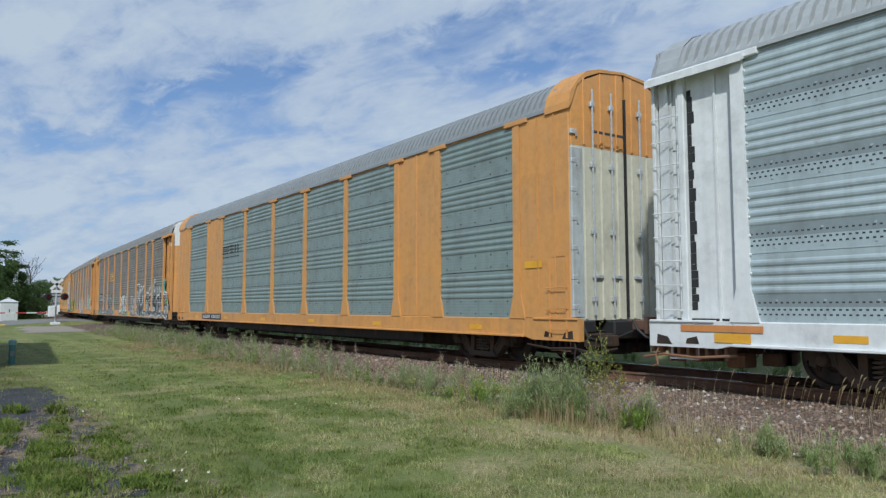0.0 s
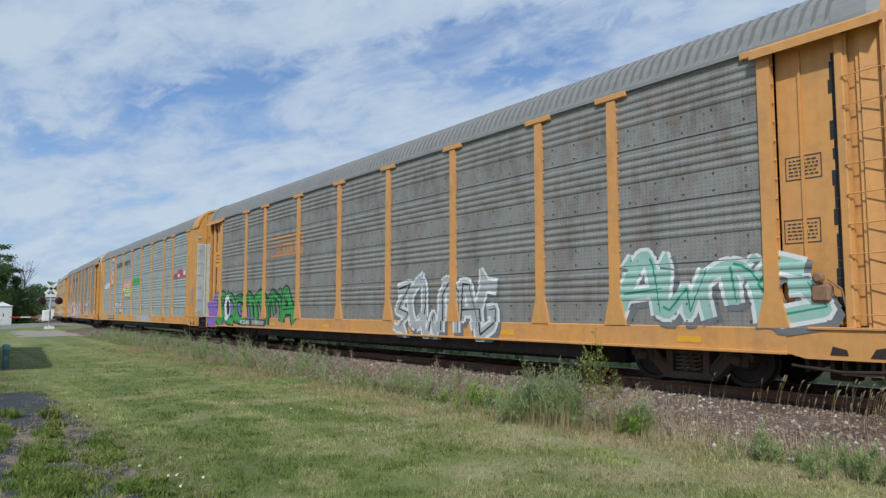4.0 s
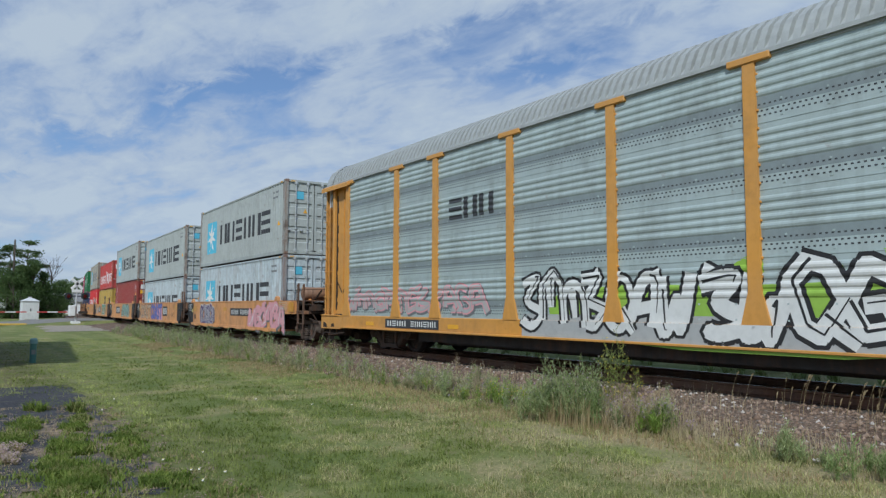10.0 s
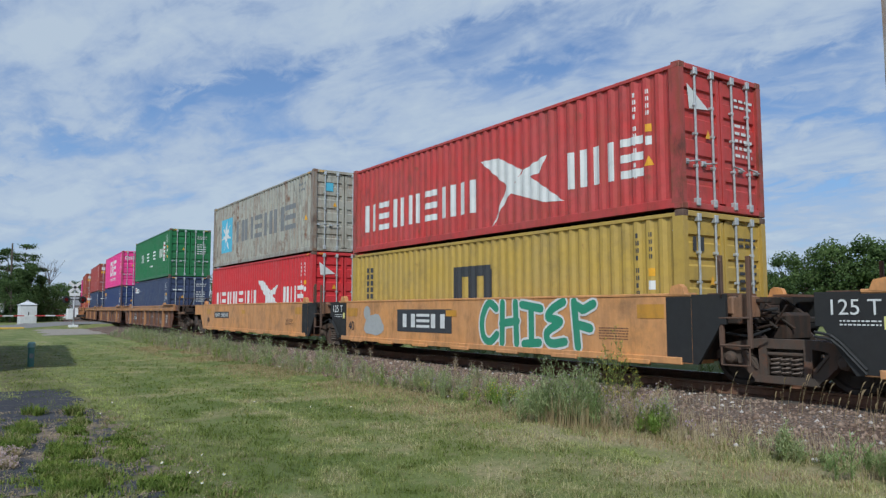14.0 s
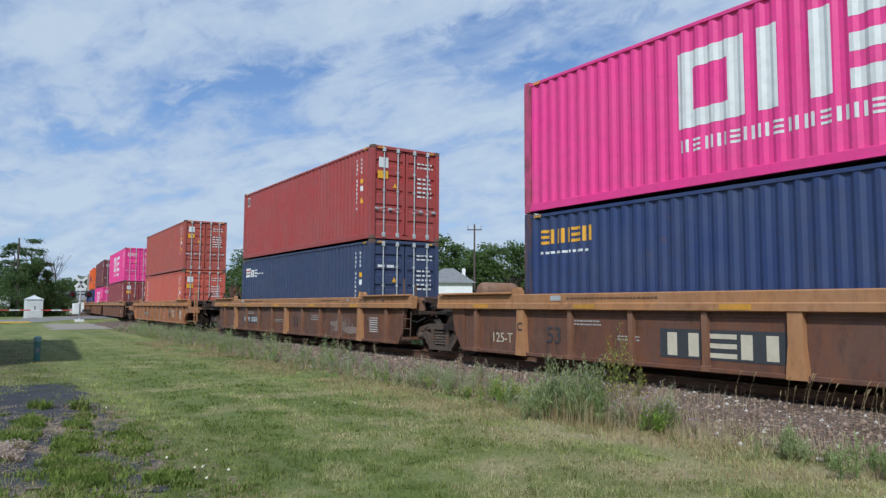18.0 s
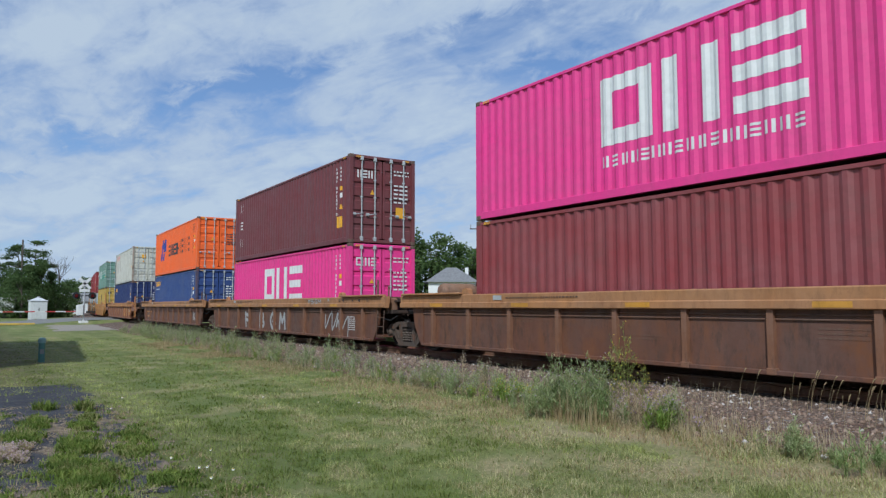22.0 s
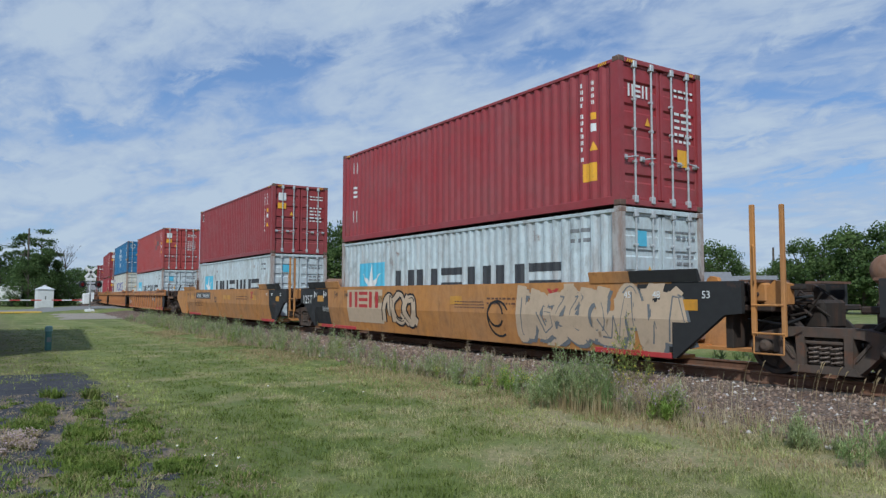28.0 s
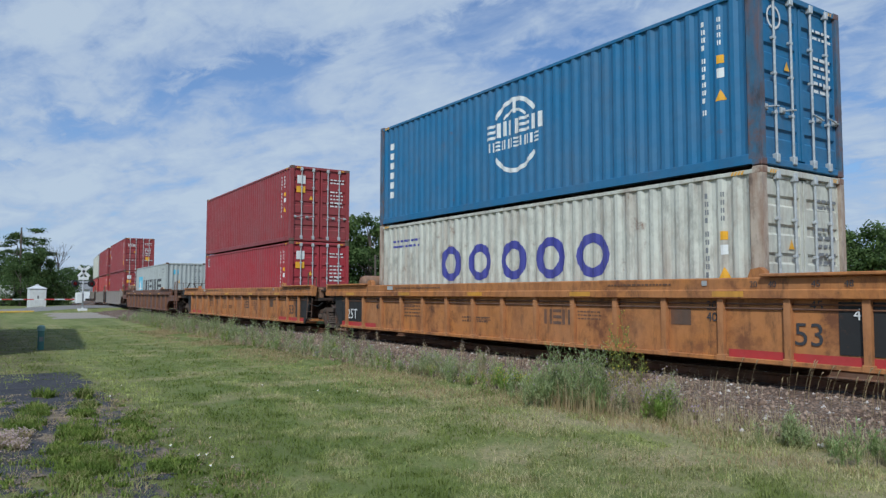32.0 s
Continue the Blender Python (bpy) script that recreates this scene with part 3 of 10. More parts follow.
def container(s0, z, h, col, label, marks=None, rust=0.2, rails=None, door_col=None, post=None, end="doors", dirt=0.3):
    """A 40-foot dry container; marks(c, h) adds its painted shapes. Local x runs along the train, the doors are at +x."""
    tone = paint("container_paint_%d_%d_%d_%d" % (*[round(v * 255) for v in col], round(rust * 10)), col, rust, dirt)
    c = thing("shipping_container", label, "container", group="containers on the train")
    rail = paint("container_rail_%d_%d_%d" % tuple(round(v * 255) for v in rails), rails, 0.45, 0.45) if rails else tone
    mid = tuple(0.42 * a + 0.58 * b for a, b in zip(post or col, col))
    postm = paint("container_post_%d_%d_%d" % tuple(round(v * 255) for v in mid), mid, 0.95, 0.4) if post else rail
    doorm = paint("container_door_%d_%d_%d" % tuple(round(v * 255) for v in door_col), door_col, rust, dirt) if door_col else tone
    k = "_%d" % round(h * 1000)
    for s in (-1, 1):
        part("side_panel", shared("side_panel" + k, lambda: side_mesh(h)), tone, c, at=pose(0, 0, 0, 0, 0, 0 if s < 0 else 180))
        part("top_rail", shared("top_rail" + k, lambda: Geo().box(-6.0, 6.0, -1.219, -1.15, h - 0.115, h - 0.045, 0.008)), rail, c, at=pose(0, 0, 0, 0, 0, 0 if s < 0 else 180))
        part("bottom_rail", shared("bottom_rail" + k, lambda: Geo().box(-6.0, 6.0, -1.216, -1.13, 0.03, 0.19, 0.01).box(-6.0, 6.0, -1.219, -1.10, 0.03, 0.055)), rail, c, at=pose(0, 0, 0, 0, 0, 0 if s < 0 else 180))
        for e in (-1, 1):
            part("corner_post", shared("corner_post" + k, lambda: Geo().prism([(6.094, -1.217), (6.094, -1.087), (6.024, -1.087), (6.024, -1.167), (5.874, -1.182), (5.874, -1.217)], "z", 0.11, h - 0.11)),
                 postm, c, at=Matrix.Diagonal((e, -s, 1, 1)))
            for zz in (0.059, h - 0.059):
                part("corner_casting", shared("corner_casting", casting_mesh), postm if post else CASTING, c, at=pose(e * 6.008, s * 1.139, zz))
    part("roof_panel", shared("roof_panel" + k, lambda: roof_mesh(h)), tone, c)
    part("floor", shared("floor_frame", lambda: Geo().box(-6.0, 6.0, -1.12, 1.12, 0.06, 0.14)), rust_iron, c)
    part("front_wall", shared("front_wall" + k, lambda: end_mesh(h)), tone, c)
    part("front_sill", shared("front_sill" + k, lambda: Geo().box(-6.09, -6.0, -1.05, 1.05, 0.03, 0.17, 0.01).box(-6.09, -6.0, -1.05, 1.05, h - 0.12, h - 0.02, 0.01)), rail, c)
    if end == "doors":
        part("door_sill", shared("door_sill" + k, lambda: Geo().box(5.98, 6.09, -1.05, 1.05, 0.02, 0.13, 0.01)), rail, c)
        part("door_header", shared("door_header" + k, lambda: Geo().box(5.98, 6.09, -1.05, 1.05, h - 0.11, h - 0.01, 0.01)), rail, c)
        dm = shared("door_leaf" + k, lambda: door_mesh(h))
        for s in (-1, 1):
            d = part("door", dm, doorm, c, at=pose(6.03, 0, 0) if s > 0 else Matrix(((1, 0, 0, 6.03), (0, -1, 0, 0), (0, 0, 1, 0), (0, 0, 0, 1))))
            for y in (0.30, 0.78):
                part("lock_rod", shared("lock_rod" + k, lambda: rod_mesh(h)), rod_metal, d, "galvanised lock rod", at=pose(0, y, 0))
                part("door_handle", shared("door_handle", handle_mesh), rod_metal, d, at=pose(0, y - 0.05, h * 0.33))
            for zz in (0.4, h * 0.5, h - 0.4):
                part("hinge", shared("hinge", lambda: Geo().box(0.0, 0.03, 1.10, 1.18, -0.06, 0.06, 0.01)), doorm, d, at=pose(0, 0, zz))
    else:
        part("end_wall", shared("front_wall" + k, lambda: end_mesh(h)), tone, c, at=pose(0, 0, 0, 0, 0, 180))
        part("front_sill", shared("front_sill" + k, lambda: Geo()), rail, c, at=pose(0, 0, 0, 0, 0, 180))
    haz = shared("hazard_stripe", hazard_mesh)
    if h > 2.8:
        for x in (-5.8, 5.55):
            part("hazard_stripe", haz, yellow_mark, c, "black and yellow height stripe", at=pose(x, -1.2235, h - 0.112))
        if end == "doors":
            for y in (-1.0, 0.74):
                part("hazard_stripe", haz, yellow_mark, c, at=pose(6.094, y, h - 0.098, 0, 0, 90))
    if marks:
        marks(c, h)
    return rides(c, s0, RAIL_Z + z)


def many(ob):
    """A mark made of several small shapes is one part of kind stuff."""
    if len(ob.data.polygons) > 1:
        ob["kind"] = "stuff"
    return ob


def on_side(c, polys, mat, name="painted_mark", label=""):
    return many(part(name, decal(polys, SIDE_WAVES, 0, SIDE_Y), mat, c, label))


def on_door(c, polys, mat, name="door_mark", label=""):
    """Shapes on the doors' plane: u is across from the near to the far side, v is up."""
    g = Geo()
    for p in polys:
        g.face([(6.05, u, v) for u, v in p])
    return many(part(name, g, mat, c, label))


BOXCODE = random.Random(5)


def codes(c, h, mat, at=5.45, vertical=True, yellow=True):
    """The upright rows of small marks near the door end, the size code, the warning triangle and the door's marks."""
    r = BOXCODE
    x = at
    if vertical:
        rows = [bar(x - 0.40 + q, h - 0.42 - 0.135 * i - (0.09 if i > 3 else 0) - (0.07 if i > 9 else 0), x - 0.375 + q, h - 0.335 - 0.135 * i - (0.09 if i > 3 else 0) - (0.07 if i > 9 else 0)) for i in range(11) for q in ((0.0, 0.04) if i % 3 else (0.0, 0.025))]
        rows += [bar(x - 0.10 + q, h - 0.42 - 0.13 * i, x - 0.078 + q, h - 0.34 - 0.13 * i) for i in range(4) for q in (0.0, 0.035)]
    else:
        rows = small_bars(x - 0.75, h - 0.70, x - 0.1, h - 0.30, 2, r)
    on_side(c, rows, mat, "number_mark", "small upright row of painted marks")
    if yellow:
        on_side(c, [bar(x - 0.12, h - 1.12, x + 0.0, h - 0.98)], yellow_mark, "sticker", "small yellow sticker")
        on_side(c, [bar(x - 0.12, h - 1.36, x + 0.0, h - 1.20)], white_paint, "sticker", "small white sticker")
    on_side(c, [[(x - 0.16, h - 1.74), (x + 0.04, h - 1.74), (x - 0.06, h - 1.56)]], yellow_mark, "warning_triangle", "yellow warning triangle")
    on_door(c, small_bars(0.42, h - 0.62, 1.0, h - 0.38, 2, r) + small_bars(0.42, h - 1.55, 0.95, h - 0.85, 5, r), mat, "door_text_mark", "rows of small painted marks")
    on_door(c, [[(-0.46, h - 1.28), (-0.30, h - 1.28), (-0.38, h - 1.12)]], yellow_mark, "warning_triangle")

# ---- autoracks ----
deck_rust = paint("rusty_deck_steel", (0.115, 0.066, 0.043), 0.5, 0.3, 0.75)
dark_rust = paint("dark_greasy_steel", (0.030, 0.022, 0.017), 0.4, 0.12, 0.85)
grime = paint("grimy_orange_steel", (0.27, 0.135, 0.068), 0.6, 0.6, 0.7)
POSTS = (12.0, 9.1, 7.2, 4.3, 1.4, -1.4, -4.3, -7.2, -9.1, -12.0)
PZ0, PZ1, AY = 0.98, 5.03, -1.50


def rib_lines(kind):
    """Break points up the side sheets: height and depth inwards. Each sheet has four soft ribs and a flat band."""
    out = [(PZ0, 0.0)]
    row = (PZ1 - PZ0) / 4
    for i in range(4):
        z = PZ0 + i * row + 0.40
        for j in range(4):
            p = 0.135
            k = 0.85
            out += [(z, 0.0), (z + p * 0.20, -0.018 * k), (z + p * 0.45, -0.025 * k), (z + p * 0.66, -0.016 * k), (z + p * 0.80, 0.0)]
            z += p
    out.append((PZ1, 0.0))
    return out


RIBS = {k: rib_lines(k) for k in ("fine", "wide")}


def panel_mesh(w, kind):
    r = RIBS[kind]
    g = Geo().strip([(0, d, z) for z, d in r], [(w, d, z) for z, d in r])
    row = (PZ1 - PZ0) / 4
    for i in range(4):
        z = PZ0 + row * i
        if i:
            g.box(0, w, -0.007, 0.004, z - 0.008, z + 0.004)
        n = int(w / 0.55)
        for j in range(n):
            for dz in (0.06, 0.30):
                x = (j + 0.6) * w / n
                g.box(x - 0.016, x + 0.016, -0.010, 0.0, z + dz, z + dz + 0.028)
    return g


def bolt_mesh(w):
    """Dark bolt heads, and dark strips that paint in the shade under the sheets' laps."""
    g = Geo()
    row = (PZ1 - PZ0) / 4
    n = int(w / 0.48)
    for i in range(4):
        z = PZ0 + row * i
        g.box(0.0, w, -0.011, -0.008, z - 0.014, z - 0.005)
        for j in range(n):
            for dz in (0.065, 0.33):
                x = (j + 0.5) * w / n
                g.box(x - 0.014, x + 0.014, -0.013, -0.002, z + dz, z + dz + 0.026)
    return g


def dot_mesh(w):
    """Rows of small vent slots."""
    g = Geo()
    row = (PZ1 - PZ0) / 4
    n = int(w / 0.085)
    for i in range(4):
        for dz in (0.10, 0.17, 0.27):
            for j in range(n):
                x, z = 0.04 + j * 0.085 + (0.04 if dz == 0.17 else 0), PZ0 + row * i + dz
                g.face([(x, -0.003, z), (x + 0.038, -0.003, z), (x + 0.038, -0.003, z + 0.024), (x, -0.003, z + 0.024)])
    return g


def band_mesh(w):
    g = Geo()
    row = (PZ1 - PZ0) / 4
    for i in range(4):
        g.box(0, w, -0.0025, 0.003, PZ0 + row * i + 0.22, PZ0 + row * i + 0.40)
    return g


def post_mesh():
    g = Geo()
    g.prism([(-0.24, PZ0 - 0.01), (0.24, PZ0 - 0.01), (0.11, PZ0 + 0.50), (0.10, PZ1 - 0.02), (-0.10, PZ1 - 0.02), (-0.11, PZ0 + 0.50)], "y", -0.055, 0.05)
    g.box(-0.36, 0.36, -0.075, 0.02, PZ1 - 0.06, PZ1 + 0.05, 0.012)
    for i in range(12):
        z = PZ0 + 0.7 + i * 0.28
        for s in (-1, 1):
            g.box(s * 0.10, s * 0.135, -0.030, 0.0, z, z + 0.04, 0.008)
    return g


ROOF = [(-1.56, 5.05), (-1.555, 5.12), (-1.50, 5.30), (-1.38, 5.52), (-1.12, 5.73), (-0.75, 5.86), (0.0, 5.94), (0.75, 5.86), (1.12, 5.73), (1.38, 5.52), (1.50, 5.30), (1.555, 5.12), (1.56, 5.05)]


def roof_at(y):
    for (a, za), (b, zb) in zip(ROOF, ROOF[1:]):
        if a <= y <= b:
            return za + (zb - za) * (y - a) / (b - a)
    return ROOF[0][1]


def rack_roof_mesh():
    g = Geo()
    # flat sheets with narrow raised ribs
    w = [(-13.1 + 26.2 / 140 * i + a, d) for i in range(140) for a, d in ((0.0, 0.08), (0.058, 0.08), (0.070, 0.0), (0.175, 0.0))] + [(13.1, 0.0)]
    n = len(w)
    for j, (y, z) in enumerate(ROOF):
        n_y = math.copysign(min(1.0, abs(y) / 1.56) ** 2.5, y)
        for x, d in w:
            d = d if 1 < j < len(ROOF) - 2 else 0.0
            g.v.append((x, y - d * n_y, z - d * (1 - 0.6 * abs(n_y))))
    g.f = [(j * n + i, j * n + i + 1, (j + 1) * n + i + 1, (j + 1) * n + i) for j in range(len(ROOF) - 1) for i in range(n - 1)]
    return g


def roof_cap_mesh():
    g = Geo()
    prof = ((13.0, 1.01, 0.012), (13.45, 1.0, 0.012), (13.60, 0.97, -0.05))
    g.v = [(x, y * k, z + e) for y, z in ROOF for x, k, e in prof]
    g.f = [(j * 3 + i, j * 3 + i + 1, j * 3 + i + 4, j * 3 + i + 3) for j in range(len(ROOF) - 1) for i in range(2)]
    return g


def door_line(kind, ext=0.0):
    if kind == "round":
        return [(13.30, -1.46), (13.52, -1.40), (13.68, -1.24), (13.76, -1.0), (13.80, -0.6), (13.81, -0.05)]
    return [(13.60 + ext, -1.50), (13.66 + ext, -1.48), (13.68 + ext, -1.3), (13.68 + ext, -0.6), (13.68 + ext, -0.03)]


def end_door_mesh(kind, z0, z1, ext=0.0):
    """One leaf of the end doors between two heights; z1 None: up to the roof."""
    g, pts = Geo(), door_line(kind, ext)
    top = [z1 if z1 else roof_at(y) - 0.03 for x, y in pts]
    g.strip([(x, y, z0) for x, y in pts], [(x, y, t) for (x, y), t in zip(pts, top)])
    g.strip([(x - 0.06, y + 0.02, z0) for x, y in pts], [(x - 0.06, y + 0.02, t) for (x, y), t in zip(pts, top)])
    if kind == "flat":
        for y in (-1.16, -0.68, -0.22):
            g.box(13.66 + ext, 13.71 + ext, y - 0.03, y + 0.03, z0 + 0.02, (z1 or roof_at(y)) - 0.05, 0.01)
    return g


def gap_mesh():
    """The slit between end panel and ladder post, its edge stepped by the hinges."""
    g, z, r = Geo(), 1.15, random.Random(8)
    while z < 4.7:
        h = r.uniform(0.10, 0.26)
        g.box(12.90 - r.choice((0.0, 0.025, 0.05)), 12.978, -1.405, -1.39, z, min(4.75, z + h - 0.004))
        z += h
    return g


def hinge_mesh():
    """A hinge strap with the bolt head below it."""
    return Geo().box(13.62, 13.69, -1.52, -1.36, 0, 0.10, 0.012).box(13.685, 13.70, -1.40, -1.36, -0.04, 0.02)


def lock_rod_mesh():
    g = Geo().rod((13.73, 0, 1.05), (13.73, 0, 5.45), 0.022, 8)
    for z in (1.3, 2.6, 3.9, 5.1):
        g.box(13.68, 13.75, -0.06, 0.06, z, z + 0.10, 0.01)
    return g.box(13.69, 13.74, -0.04, 0.24, 1.75, 1.82, 0.01)


def ladder_mesh(z0, z1):
    g = Geo()
    n = int((z1 - z0) / 0.40)
    for x in (0.0, 0.46):
        g.box(x - 0.02, x + 0.02, -0.02, 0.02, z0, z1)
    for i in range(n):
        z = z0 + 0.15 + i * 0.40
        g.pipe([(-0.03, -0.01, z), (-0.03, -0.07, z), (0.49, -0.07, z + 0.01), (0.49, -0.01, z)], 0.009, 6)
    return g


def coupler_mesh():
    g = Geo().box(-0.55, 0.25, -0.09, 0.09, -0.10, 0.10, 0.02)
    g.prism([(0.2, -0.16), (0.62, -0.20), (0.70, -0.05), (0.50, 0.0), (0.66, 0.10), (0.55, 0.20), (0.2, 0.16)], "z", -0.16, 0.16)
    return g


def hose_mesh():
    pts = [(0.0, -0.25, 0.10), (0.12, -0.26, -0.08), (0.30, -0.24, -0.22), (0.52, -0.20, -0.26), (0.70, -0.16, -0.2)]
    return Geo().pipe(pts, 0.025, 6)


def put_coupler(car, x, z, e, mat):
    part("coupler", shared("coupler", coupler_mesh), mat, car, "rusty knuckle coupler", at=pose(e * x, 0, z, 0, 0, 0 if e > 0 else 180))
    part("brake_hose", shared("brake_hose", hose_mesh), black_paint, car, "black rubber brake hose", at=pose(e * x, 0, z, 0, 0, 0 if e > 0 else 180))


def sill_mesh():
    g = Geo()
    g.box(-12.2, 12.2, AY - 0.04, AY + 0.10, 0.62, 0.98, 0.015)
    g.box(-12.2, 12.2, AY - 0.09, AY + 0.02, 0.60, 0.645, 0.008)
    for s in (-1, 1):
        g.prism([(s * 12.2, 0.62), (s * 12.45, 0.56), (s * 13.72, 0.56), (s * 13.72, 0.98), (s * 12.2, 0.98)], "y", AY - 0.04, AY + 0.10)
        g.box(s * 12.5, s * 13.7, AY - 0.07, AY + 0.02, 0.955, 0.995, 0.008)
    return g


def pocket_mesh():
    """Dark holes and scuffed irons in the end sill."""
    return Geo().prism([(12.78, 0.62), (13.02, 0.62), (13.0, 0.70), (12.82, 0.74)], "y", AY - 0.044, AY - 0.03).prism([(13.28, 0.60), (13.58, 0.60), (13.56, 0.76), (13.36, 0.72)], "y", AY - 0.044, AY - 0.03)


def underside_gear_mesh():
    """Levers, brackets and pipes hung under the end sill."""
    g, r = Geo(), random.Random(11)
    for i in range(9):
        x, z = 12.4 + 0.17 * i, r.uniform(0.30, 0.46)
        g.box(x - 0.03, x + 0.03, -1.42, -1.30 + r.uniform(-0.04, 0.3), z, 0.60, 0.01)
    g.pipe([(12.2, -1.44, 0.46), (12.9, -1.47, 0.40), (13.5, -1.46, 0.43), (13.95, -1.40, 0.36), (13.98, -0.8, 0.42)], 0.022, 6)
    g.pipe([(13.55, -1.48, 0.60), (13.62, -1.52, 0.42), (13.58, -1.52, 0.26), (13.70, -1.50, 0.22)], 0.016, 6)
    for i in range(8):
        x, y, z = r.uniform(12.3, 13.8), r.uniform(-1.2, 0.9), r.uniform(0.32, 0.6)
        g.box(x - 0.16, x + 0.16, y - 0.18, y + 0.18, z - 0.10, z + 0.12, 0.02)
    g.box(12.2, 13.75, -1.25, 1.25, 0.58, 0.70, 0.02)
    return g


def underframe_mesh():
    g = Geo().box(-13.6, 13.6, -0.35, 0.35, 0.66, 0.96, 0.02).box(-8.4, 8.4, -0.45, 0.45, 0.22, 0.70, 0.02).box(-8.2, 8.2, -1.36, -1.28, 0.36, 0.62).box(-8.2, 8.2, 1.28, 1.36, 0.36, 0.62).box(-13.3, 13.3, -1.42, 1.42, 0.96, 1.02)
    for i in range(-8, 9):
        g.box(i * 1.5 - 0.06, i * 1.5 + 0.06, -1.4, 1.4, 0.72, 0.96)
    return g


def step_mesh():
    g = Geo()
    for x in (0.0, 0.48):
        g.box(x - 0.02, x + 0.02, -0.015, 0.015, 0.36, 0.80)
    for z in (0.36,):
        g.box(-0.02, 0.50, -0.05, 0.05, z, z + 0.03)
    return g


